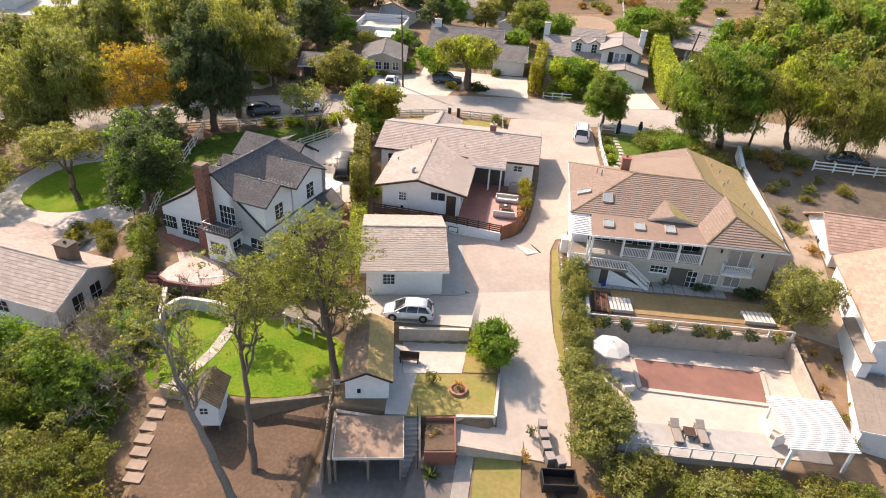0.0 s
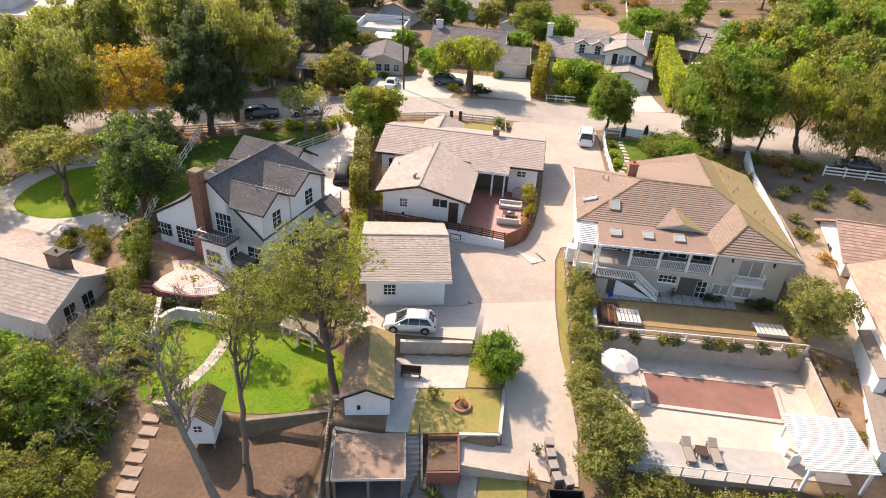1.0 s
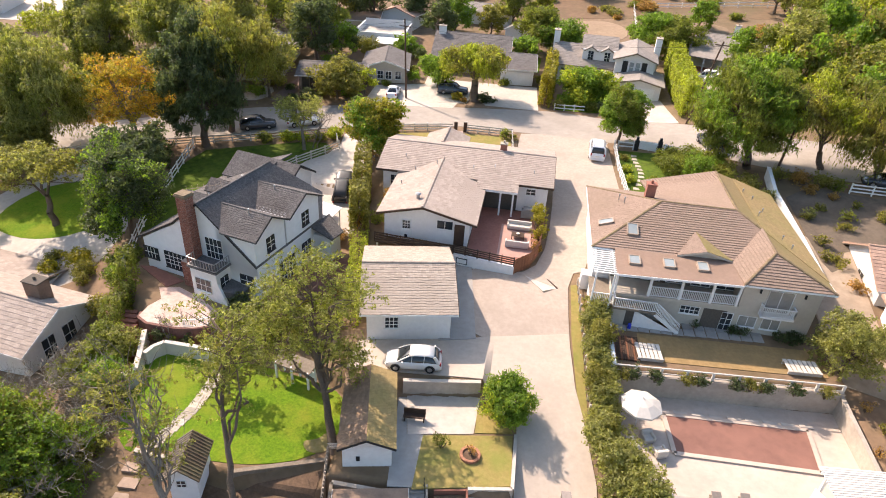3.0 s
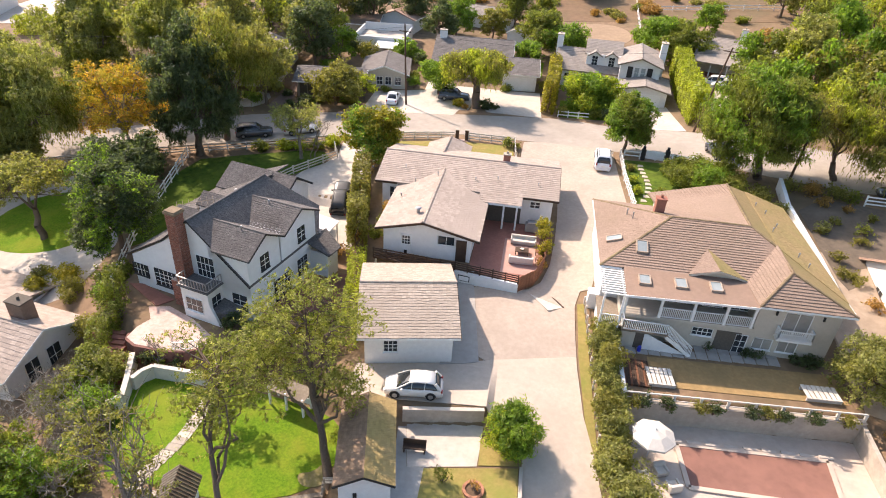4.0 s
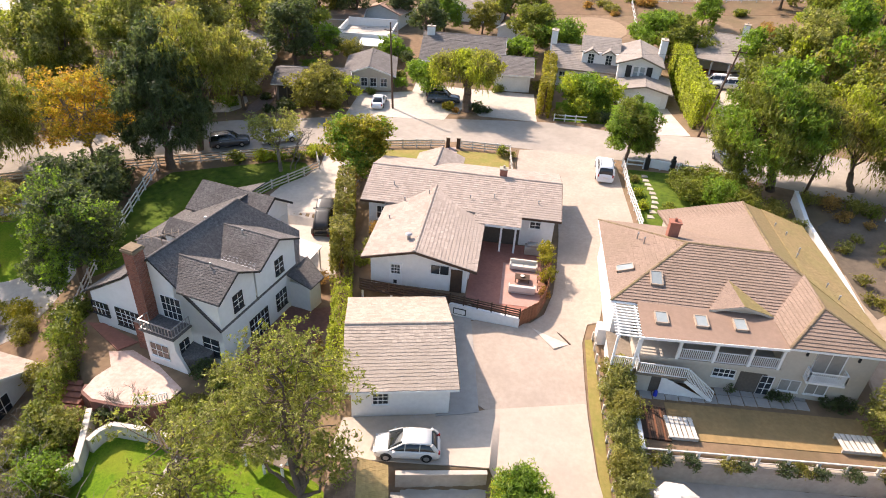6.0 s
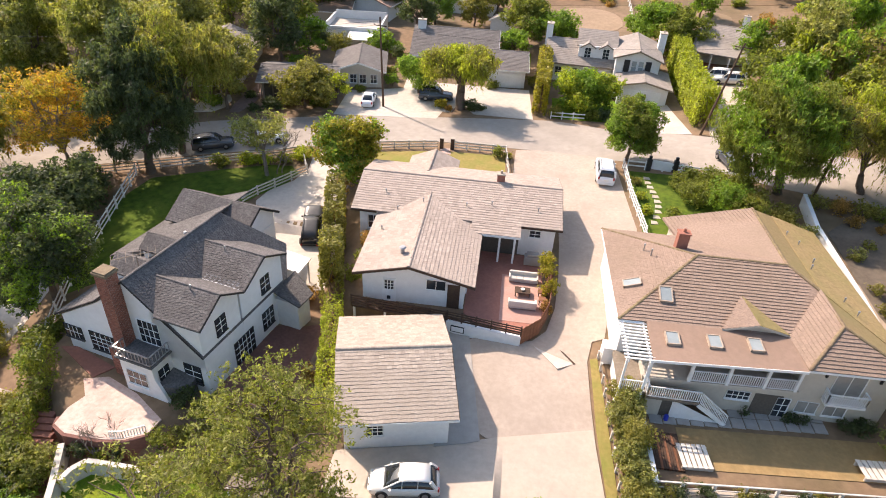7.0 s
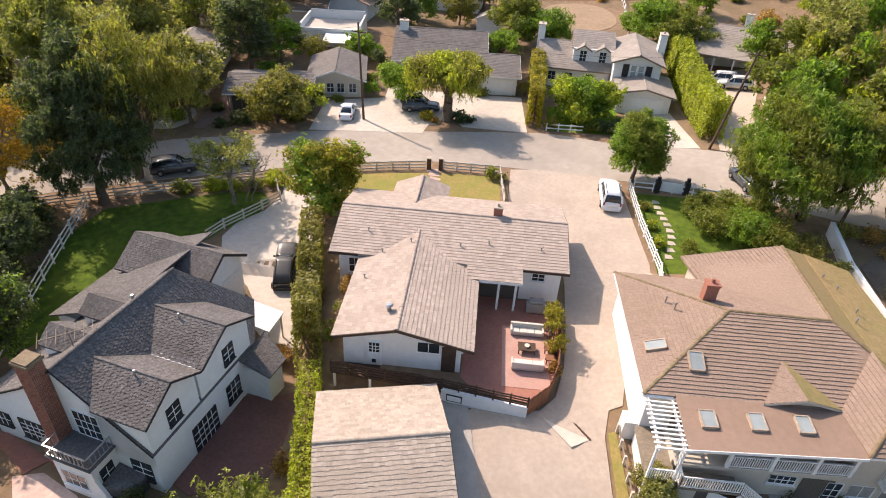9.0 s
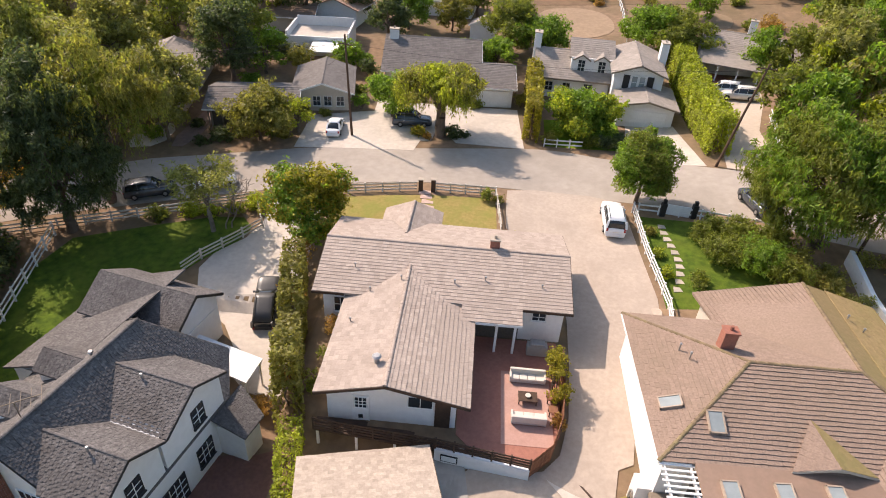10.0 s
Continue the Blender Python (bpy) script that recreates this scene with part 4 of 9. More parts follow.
for c, l, r, s in ((1.25, -1.2, 3.6, 120), (6.35, 3.65, 9.1, 0)):
    roof_plane(HA, [(3.3, l, 6.4), (7.0, l, 6.4), (7.0, c, 7.78), (1.75, c, 7.78)], GREYROOF, singles=s, **SH)
    roof_plane(HA, [(7.0, r, 6.4), (3.3, r, 6.4), (1.75, c, 7.78), (7.0, c, 7.78)], GREYROOF, **SH)
    caps(HA, (1.75, c, 7.8), (7.0, c, 7.8), GREYROOF, 0.09)
    fascia(HA, [(7.02, l, 6.38), (7.02, c, 7.76), (7.02, r, 6.38)], TRIMDARK, 0.12)
caps(HA, (0.9, -0.93, 8.48), (0.9, 9.3, 8.48), GREYROOF, 0.12)
fascia(HA, [(6.6, -0.95, 3.63), (0.9, -0.95, 8.43), (-2.2, -0.95, 5.83), (-6.9, -0.95, 3.08)], TRIMDARK, 0.11)
# low wing and garage on the far side
bm = B()
box(bm, -8.9, 7.2, -1.5, -2.2, 17.2, 2.9)
part("wall", bm, SIDING, HA)
roof_plane(HA, [(-9.3, 17.5, 2.9), (-9.3, 6.8, 2.9), (-2.4, 6.8, 5.7), (-2.4, 17.5, 5.7)], GREYROOF, **SH)
profile(HA, [(12.5, -1.0), (17.4, -1.0), (17.4, 4.0), (15.0, 5.6), (12.5, 4.0)], -7.5, 0.0, YZ, SIDING, "garage_wall")
roof_plane(HA, [(-7.9, 12.1, 4.05), (0.4, 12.1, 4.05), (0.4, 15.0, 5.85), (-7.9, 15.0, 5.85)], GREYROOF, **SH)
roof_plane(HA, [(0.4, 17.8, 4.05), (-7.9, 17.8, 4.05), (-7.9, 15.0, 5.85), (0.4, 15.0, 5.85)], GREYROOF, **SH)
fascia(HA, [(0.42, 12.1, 4.03), (0.42, 15.0, 5.83), (0.42, 17.8, 4.03)], TRIMDARK, 0.2)
bm = B()
box(bm, 0.0, 12.9, 0.5, 0.06, 17.0, 3.0)
for k in range(5):
    box(bm, 0.06, 13.1 + 0.78 * k, 2.35, 0.075, 13.7 + 0.78 * k, 2.8)
part("garage_door", bm, SIDING, HA, "white garage door with a row of lights")
for v in (3.4, 6.6):
    profile(HA, [(v - 1.0, 3.8), (v + 1.0, 3.8), (v + 1.0, 5.9), (v, 6.6), (v - 1.0, 5.9)], -4.0, -1.0, YZ, SIDING, "dormer_wall")
    roof_plane(HA, [(-1.0, v + 1.2, 5.85), (-4.2, v + 1.2, 5.85), (-4.2, v, 6.75), (-0.8, v, 6.75)], GREYROOF, **SH)
    roof_plane(HA, [(-4.2, v - 1.2, 5.85), (-1.0, v - 1.2, 5.85), (-0.8, v, 6.75), (-4.2, v, 6.75)], GREYROOF, **SH)
# side porch roof and wall, pale cover beside the garage
bm = B()
prism(bm, [(6.5, 7.8), (8.5, 7.75), (8.6, 9.3), (6.5, 10.4)], -0.6, 2.6)
part("wall", bm, STUCCO, HA)
roof_plane(HA, [(8.8, 7.5, 2.7), (8.9, 9.5, 2.7), (6.5, 10.7, 3.5), (6.5, 7.5, 3.5)], GREYROOF, **SH)
bm = B()
slab(bm, [(0.5, 12.2, 2.7), (6.2, 11.6, 2.55), (6.0, 14.0, 2.55), (0.5, 14.4, 2.7)], 0.08)
part("cover", bm, WHITE, HA, "white sheet porch cover")
for p in ((6.0, 11.8), (5.8, 13.8)):
    bm = B()
    box(bm, p[0] - 0.05, p[1] - 0.05, 0, p[0] + 0.05, p[1] + 0.05, 2.55)
    part("post", bm, WHITE, HA)
# chimney: wide base, tall shaft
bm = B()
prism(bm, [(-1.1, -1.75), (0.65, -1.75), (0.65, -0.82), (-1.1, -0.82)], -0.5, 2.6)
prism(bm, [(-0.35, -1.75), (0.65, -1.75), (0.65, -0.82), (-0.35, -0.82)], 2.6, 9.15)
cb = part("chimney", bm, MORTAR, HA, "tall red brick chimney with a stepped base")
verts, faces = [], []
_r = random.Random(5)
for (x0, x1, z0, z1) in ((-1.1, 0.65, -0.5, 2.6), (-0.35, 0.65, 2.6, 9.15)):
    for fx in (0, 1, 2):
        length = x1 - x0 if fx == 0 else 0.93
        z, row = z0, 0
        while z < z1 - 0.03:
            s = -0.11 if row % 2 else 0.0
            while s < length - 0.02:
                a, b = max(s, 0) + 0.008, min(s + 0.215, length) - 0.008
                if b - a > 0.03:
                    o, n0 = 0.012 + _r.random() * 0.008, len(verts)
                    for zz in (z + 0.007, z + 0.068):
                        for off in (0.0, o):
                            for c in (a, b):
                                verts.append((x0 + c, -1.75 - off, zz) if fx == 0 else (x1 + off, -1.75 + c, zz) if fx == 1 else (x0 - off, -0.82 - c, zz))
                    faces += [(n0 + 2, n0 + 3, n0 + 7, n0 + 6), (n0, n0 + 2, n0 + 6, n0 + 4), (n0 + 1, n0 + 5, n0 + 7, n0 + 3), (n0 + 4, n0 + 6, n0 + 7, n0 + 5)]
                s += 0.225
            z += 0.075
            row += 1
tagged(mesh_part("bricks", verts, faces, BRICKRED, cb), "red brick courses", kind="stuff")
bm = B()
box(bm, -0.45, -1.85, 9.15, 0.75, -0.72, 9.35, 0.02)
box(bm, -0.38, -1.78, 9.35, 0.68, -0.79, 9.45, 0.02)
part("chimney_cap", bm, CAPSTONE, cb)
# balcony annex and near-side openings
bm = B()
box(bm, 0.75, -2.6, -1.0, 3.55, -0.8, 3.1)
part("annex_wall", bm, STUCCO, HA)
bm = B()
box(bm, 0.55, -2.8, 3.1, 3.75, -0.8, 3.24, 0.02)
part("balcony_floor", bm, GREYROOF, HA)
for p, q in (((0.65, -2.7, 3.24), (3.65, -2.7, 3.24)), ((3.65, -2.7, 3.24), (3.65, -0.9, 3.24)), ((0.65, -2.7, 3.24), (0.65, -1.8, 3.24))):
    railing(HA, p, q, 0.85, METAL, 0.3)
bm = B()
prism(bm, [(3.55, -2.6), (5.4, -1.6), (5.4, -0.82), (3.55, -0.82)], -1.0, [1.3, 0.9, 1.3, 1.6])
part("lean_to", bm, GREYROOF, HA, "low grey lean-to roof")
profile(HA, [(3.55, -1.0), (4.95, -1.0), (4.95, -0.2), (4.4, 0.1), (3.55, 2.1)], -2.62, -2.4, XZ, STUCCO, "wing_wall")
window(HA, at_wall(2.1, -0.8, 3.3, "near"), 1.7, 1.95, 4, 3, name="french_door", sill=False)
window(HA, at_wall(-5.6, -0.8, 1.15, "near"), 1.6, 1.1, 4, 2, TRIMDARK)
window(HA, at_wall(-2.7, -0.8, 0.75, "near"), 2.4, 1.6, 5, 4, TRIMDARK)
window(HA, at_wall(5.3, -0.8, 0.9, "near"), 1.3, 1.5, 2, 3, TRIMDARK)
window(HA, at_wall(2.0, -2.6, 0.9, "near"), 1.6, 1.2, 3, 2, WHITE)
window(HA, at_wall(3.55, -1.7, 1.2, "right"), 0.8, 1.1, 2, 2, TRIMDARK)
window(HA, at_wall(6.52, 1.3, 4.3, "right"), 0.95, 1.3, 2, 3, TRIMDARK)
window(HA, at_wall(6.52, 6.6, 4.3, "right"), 0.95, 1.3, 2, 3, TRIMDARK)
window(HA, at_wall(6.5, 3.4, 0.1, "right"), 2.2, 2.1, 5, 4, TRIMDARK, name="french_door", sill=False)
window(HA, at_wall(6.5, 6.5, 0.9, "right"), 1.3, 1.5, 3, 3, TRIMDARK)
vent(HA, 4.8, 1.0, 7.65, 0.35, 0.05)
vent(HA, 3.8, 6.0, 7.6, 0.3, 0.05)
vent(HA, -0.2, 6.5, 7.6, 0.2, 0.09)
bm = B()
tube(bm, (0.0, 1.5, 7.5), (0.0, 1.5, 8.85), 0.03)
mast = part("aerial", bm, GREYWOOD, HA, "rooftop television aerial")
bm = B()
beam(bm, (-1.2, 0.4, 8.7), (0.9, 2.4, 8.9), 0.04, 0.04)
part("boom", bm, GREYWOOD, mast)
for k in range(7):
    c = Vector((-1.2 + 2.1 * k / 6, 0.4 + 2.0 * k / 6, 8.7 + 0.2 * k / 6))
    bm = B()
    beam(bm, c + Vector((-0.5, 0.5, 0)), c + Vector((0.5, -0.5, 0)), 0.025, 0.025)
    part("rod", bm, GREYWOOD, mast)

# ---- two-storey hillside house with brown tile hip roof ----
HC = thing("house", pose(15, 57, 2.4), "two-storey beige hillside house with brown tile hip roof and white balcony", "house", "houses", world=True)
for b in ((7.2, 53.0, 2.0, 23.7, 65.2, 7.45), (17.6, 51.0, 2.0, 23.7, 53.2, 7.45), (11.6, 65.0, 3.5, 23.7, 68.2, 7.4), (17.6, 58.0, 7.4, 19.5, 68.0, 9.0)):
    bm = B()
    box(bm, *b)
    part("wall", bm, BEIGE, HC)
bm = B()
box(bm, 5.75, 53.6, 2.0, 7.25, 65.2, 7.45)
part("side_wall", bm, STUCCO, HC, "bright white side wall")
EZ = 7.55
A1, A2, A3, A4 = (5.2, 53.2, EZ), (5.2, 65.7, EZ), (11.45, 59.45, 9.7), (18.15, 59.45, 9.7)
BT = dict(tw=0.4, th=0.285, lift=0.058)
roof_plane(HC, [A1, (16.9, 53.35, 7.6), (20.0, 57.3, 9.05), A4, A3], BROWNROOF, singles=300, **BT)
roof_plane(HC, [A2, A1, A3], BROWNROOF, **BT)
roof_plane(HC, [(11.6, 65.7, EZ), A2, A3, A4], BROWNROOF, **BT)
roof_plane(HC, [(24.35, 50.4, 7.5), (24.35, 69.0, 7.5), (18.1, 68.3, 9.7), A4, (20.0, 57.3, 9.05), (20.0, 53.3, 9.05)], MOSSROOF, **BT)
roof_plane(HC, [(11.0, 68.9, 7.52), (11.6, 65.7, EZ), A4, (18.1, 68.3, 9.7)], BROWNROOF, **BT)
roof_plane(HC, [(17.2, 50.2, 7.5), (24.35, 50.4, 7.5), (20.0, 53.3, 9.05)], BROWNROOF, **BT)
roof_plane(HC, [(16.9, 53.35, 7.6), (17.2, 50.2, 7.5), (20.0, 53.3, 9.05), (20.0, 57.3, 9.05)], BROWNROOF, **BT)
for p, q in ((A1, A3), (A2, A3), (A3, A4), (A4, (20, 57.3, 9.08)), ((20, 57.3, 9.08), (20, 53.3, 9.08)), ((20, 53.3, 9.08), (17.2, 50.2, 7.53)), ((20, 53.3, 9.08), (24.35, 50.4, 7.53)), (A4, (18.1, 68.3, 9.73))):
    caps(HC, p, q, HIPCAP, 0.13, 0.34)
fascia(HC, [(24.37, 69, 7.48), (24.37, 50.4, 7.48), (17.2, 50.18, 7.48)], WHITE, 0.16)
fascia(HC, [(5.18, 65.7, 7.52), (5.18, 53.2, 7.52), (7.0, 53.18, 7.52)], WHITE, 0.16)
# low-sloped porch roof with skylights, little gable over it
bm = B()
slab(bm, [(7.05, 49.45, 7.42), (17.2, 50.15, 7.42), (16.95, 53.4, 7.66), (7.15, 53.25, 7.64)], 0.16)
part("porch_roof", bm, ROLLROOF, HC, "brown low-sloped porch roof")
fascia(HC, [(7.05, 49.43, 7.42), (17.2, 50.13, 7.42)], WHITE, 0.2)
DR, DL, DA, DB = (16.9, 53.3, 7.75), (12.3, 53.2, 7.72), (14.6, 53.1, 8.45), (14.15, 56.2, 8.62)
roof_plane(HC, [DB, DL, DA], BROWNROOF, **BT)
roof_plane(HC, [DR, DB, DA], MOSSROOF, **BT)
fascia(HC, [DL, DA, DR], BEIGE, 0.16)
bm = B()
slab(bm, [(12.6, 53.45, 7.62), (16.6, 53.5, 7.62), (14.6, 53.45, 8.3)], 0.02)
part("gable_face", bm, BEIGE, HC)


def skylight(parent, p, u, v, w, l):
    """A raised skylight at p, u along the eave, v up the slope."""
    u, v = Vector(u).normalized(), Vector(v).normalized()
    n = u.cross(v)
    m = Matrix(((u.x, v.x, n.x, p[0]), (u.y, v.y, n.y, p[1]), (u.z, v.z, n.z, p[2]), (0, 0, 0, 1)))
    bm = B()
    for a in ((0, 0, w, 0.08), (0, l - 0.08, w, l), (0, 0, 0.08, l), (w - 0.08, 0, w, l)):
        box(bm, a[0], a[1], -0.05, a[2], a[3], 0.16, m=m)
    ob = part("skylight", bm, mat("skylight_curb", (0.42, 0.33, 0.25), None, 0.7), parent)
    bm = B()
    box(bm, 0.08, 0.08, 0.0, w - 0.08, l - 0.08, 0.12, m=m)
    part("pane", bm, SKYGLASS, ob)


fu, fv = (1, 0.01, 0), (0, 0.95, 0.33)
skylight(HC, (8.2, 54.9, 8.2), fu, fv, 0.95, 1.35)
skylight(HC, (5.9, 57.5, 7.85), (0, -1, 0), (0.95, 0, 0.33), 0.9, 1.35)
for x in (8.15, 11.0, 13.75):
    skylight(HC, (x, 50.9 + (x - 7) * 0.06, 7.55), (1, 0.06, 0), (0, 1, 0.07), 0.95, 1.25)
chimney(HC, 10.6, 61.2, 8.6, 10.5, 0.85, 0.7, BRICKRED, BRICKRED)
for x, y, z in ((8.3, 60.3, 8.75), (7.9, 61.2, 8.6), (21.3, 62.0, 8.5), (20.5, 60.5, 8.8), (21.0, 64.5, 8.55), (20.3, 65.5, 8.8), (21.8, 57.2, 8.3), (22.2, 55.8, 8.2)):
    vent(HC, x, y, z, 0.45, 0.05)
# balcony
bm = B()
prism(bm, [(7.2, 50.35), (17.6, 50.75), (17.6, 53.0), (7.2, 53.0)], 4.75, 5.0)
part("balcony_floor", bm, BEIGE, HC)
# balcony back wall coloured dark to carry the shade under the roof
bm = B()
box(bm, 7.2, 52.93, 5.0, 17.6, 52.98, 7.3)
part("balcony_shade", bm, INTERIOR, HC, "balcony wall panel painted dark for shade")
for k in range(5):
    window(HC, at_wall(8.5 + 2.1 * k, 52.9, 5.2, "near"), 1.5, 1.9, 2, 1, sill=False)
for x in (7.35, 10.15, 12.7, 15.2, 17.3):
    bm = B()
    y = 50.4 + (x - 7.2) * 0.038
    box(bm, x - 0.1, y - 0.1, 5.0, x + 0.1, y + 0.1, 7.35, 0.01)
    part("post", bm, WHITE, HC)
for a, b in ((10.15, 12.7), (12.7, 15.2), (15.2, 17.3)):
    railing(HC, (a, 50.4 + (a - 7.2) * 0.038, 5.0), (b, 50.4 + (b - 7.2) * 0.038, 5.0), 0.98)
bm = B()
prism(bm, [(7.3, 49.3), (10.85, 49.3), (10.85, 50.5), (7.3, 50.5)], 4.05, 4.2)
part("landing", bm, GREYWOOD, HC)
railing(HC, (7.35, 49.35, 4.2), (10.8, 49.35, 4.2), 0.95)
railing(HC, (7.35, 49.35, 4.2), (7.35, 50.4, 4.2), 0.95)
for k in range(9):
    bm = B()
    x, z = 10.85 + 0.24 * k, 4.2 - 0.2 * (k + 1)
    box(bm, x, 49.3, z - 0.05, x + 0.28, 50.3, z)
    part("step", bm, GREYWOOD, HC)
bm = B()
for y in (49.3, 50.3):
    beam(bm, (10.8, y, 4.0), (13.0, y, 2.42), 0.05, 0.28)
part("stringer", bm, WHITE, HC)
railing(HC, (10.9, 49.3, 4.15), (13.0, 49.3, 2.4), 0.95)
bm = B()
prism(bm, [(9.2, 49.45), (12.6, 49.45), (12.6, 49.5), (9.2, 49.5)], 2.35, [4.05, 2.45, 2.45, 4.05])
part("stair_panel", bm, STUCCO, HC, "white panel under the stair")
bm = B()
box(bm, 7.35, 49.5, 2.35, 8.5, 50.4, 4.05)
box(bm, 7.2, 50.9, 2.2, 17.6, 53.1, 4.75)
part("lower_wall", bm, BEIGE, HC)
bm = B()
box(bm, 8.5, 49.52, 2.35, 9.2, 49.6, 4.0)
part("door", bm, INTERIOR, HC, "dark open storeroom door")
# the entry's depth is only a dark panel, shade put into the colour
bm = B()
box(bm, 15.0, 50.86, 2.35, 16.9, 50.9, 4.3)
part("entry", bm, INTERIOR, HC, "lower entry panel with shade in its dark colour")
window(HC, at_wall(13.9, 50.9, 3.6, "near"), 1.5, 0.65, 4, 2)
window(HC, at_wall(17.0, 50.88, 2.4, "near"), 0.8, 1.7, 2, 3, name="french_door", sill=False)
window(HC, at_wall(20.6, 51.0, 4.75, "near"), 1.9, 2.0, 2, 1, glass=CURTAINED, sill=False)
window(HC, at_wall(18.7, 51.0, 3.0, "near"), 1.35, 0.95, 2, 1, glass=CURTAINED)
window(HC, at_wall(20.6, 51.0, 3.0, "near"), 1.35, 0.95, 2, 1, glass=CURTAINED)
bm = B()
box(bm, 19.3, 50.3, 4.45, 21.95, 51.0, 4.62)
part("balcony_floor", bm, WHITE, HC)
for p, q in (((19.35, 50.35, 4.6), (21.9, 50.35, 4.6)), ((19.35, 50.35, 4.6), (19.35, 51, 4.6)), ((21.9, 50.35, 4.6), (21.9, 51, 4.6))):
    railing(HC, p, q, 0.9)
for x in (18.9, 22.4):
    bm = B()
    box(bm, x - 0.07, 50.86, 6.45, x + 0.07, 51.0, 6.8, 0.02)
    part("wall_lamp", bm, BLACK, HC)
# white slatted pergola over the side terrace
pg = thing("pergola", pose(6.2, 51.5, 5.0), "white slatted pergola over a side terrace", "pergola", world=True)
for x, y in ((5.5, 49.7), (6.95, 49.5)):
    bm = B()
    box(bm, x - 0.07, y - 0.07, 2.4, x + 0.07, y + 0.07, 7.2)
    part("post", bm, WHITE, pg)
for x in (5.5, 6.95):
    bm = B()
    beam(bm, (x, 49.3, 7.25), (x, 53.4, 7.3), 0.09, 0.2)
    part("beam", bm, WHITE, pg)
for k in range(12):
    bm = B()
    beam(bm, (5.2, 49.4 + 0.34 * k, 7.4), (7.2, 49.4 + 0.34 * k, 7.4), 0.12, 0.07)
    part("slat", bm, WHITE, pg)
bm = B()
box(bm, 5.5, 49.6, 4.0, 7.25, 53.5, 4.3)
part("terrace_floor", bm, GREYWOOD, pg)
railing(pg, (5.5, 49.6, 4.3), (7.2, 49.6, 4.3), 0.95)
bm = B()
box(bm, 5.6, 49.9, 2.0, 7.2, 53.4, 4.0)
part("terrace_wall", bm, STUCCO, pg)
window(pg, at_wall(6.4, 49.9, 2.75, "near"), 1.0, 0.7, 2, 2)

CANVAS = mat("weathered_cream_canvas", (0.62, 0.565, 0.49), (0.56, 0.51, 0.44), 0.95, 5.0, 0.8, (0.50, 0.45, 0.385), 0.4, bump=0.1)

# ---- pool terrace and the yard above it ----
sheet("pool_deck", [(8.0, 32.4), (24.3, 33.2), (24.45, 44.6), (6.9, 43.15)], POOLDECK, "tan concrete pool deck, stained", "pool deck", flat=0.36, thick=0.2)
sheet("pool_deck_low", [(9.2, 31.5), (20.6, 32.2), (20.2, 35.2), (10.2, 34.3)], GREYDECK, "grey tiled lower deck", "pool deck", flat=0.372, thick=0.2)
pool = thing("pool", pose(16.5, 40, 0.36), "swimming pool under a stretched maroon cover with pale coping", "pool", world=True)
PC = [(11.25, 41.65), (21.85, 42.3), (21.5, 38.3), (11.5, 37.95)]
bm = B()
n = 14
for i in range(n + 1):
    for j in range(7):
        s, t = i / n, j / 6
        x = (PC[0][0] * (1 - s) + PC[1][0] * s) * (1 - t) + (PC[3][0] * (1 - s) + PC[2][0] * s) * t
        y = (PC[0][1] * (1 - s) + PC[1][1] * s) * (1 - t) + (PC[3][1] * (1 - s) + PC[2][1] * s) * t
        bm.verts.new((x, y, 0.45 - 0.04 * math.sin(math.pi * s) * math.sin(math.pi * t) + 0.006 * math.sin(17 * s + 9 * t)))
bm.verts.ensure_lookup_table()
for i in range(n):
    for j in range(6):
        bm.faces.new([bm.verts[k] for k in (i * 7 + j, i * 7 + j + 1, i * 7 + j + 8, i * 7 + j + 7)])
bmesh.ops.recalc_face_normals(bm, faces=bm.faces[:])
part("cover", bm, POOLCOVER, pool, "stretched maroon vinyl cover", smooth=True)
for a, b in zip(PC, PC[1:] + PC[:1]):
    bm = B()
    beam(bm, (a[0], a[1], 0.43), (b[0], b[1], 0.43), 0.34, 0.12)
    part("coping", bm, POOLDECK, pool)
for k in range(9):
    t = k / 8
    bm = B()
    x, y = PC[0][0] * (1 - t) + PC[1][0] * t, PC[0][1] * (1 - t) + PC[1][1] * t
    box(bm, x - 0.5, y + 0.22, 0.37, x + 0.5, y + 0.5, 0.43, 0.015)
    part("cover_weight", bm, APRON, pool)


def wall_run(name, pts, z0, z1, thick, material, label, cap=None, category="wall", kind="structure"):
    """A wall along plan points, top at z1 (a number or one for each point), with a cap."""
    ob = thing(name, pose(pts[0][0], pts[0][1], z0), label, category, kind=kind, world=True)
    tops = z1 if isinstance(z1, (list, tuple)) else [z1] * len(pts)
    for k, ((ax, ay), (bx, by)) in enumerate(zip(pts, pts[1:])):
        d = Vector((bx - ax, by - ay, 0)).normalized()
        nrm = Vector((-d.y, d.x, 0)) * thick / 2
        bm = B()
        prism(bm, [(ax - nrm.x, ay - nrm.y), (bx - nrm.x, by - nrm.y), (bx + nrm.x, by + nrm.y), (ax + nrm.x, ay + nrm.y)], z0, [tops[k], tops[k + 1], tops[k + 1], tops[k]])
        part("wall", bm, material, ob)
        if cap:
            bm = B()
            beam(bm, (ax, ay, tops[k] + 0.035), (bx, by, tops[k + 1] + 0.035), thick + 0.08, 0.07)
            part("cap", bm, cap, ob)
    return ob


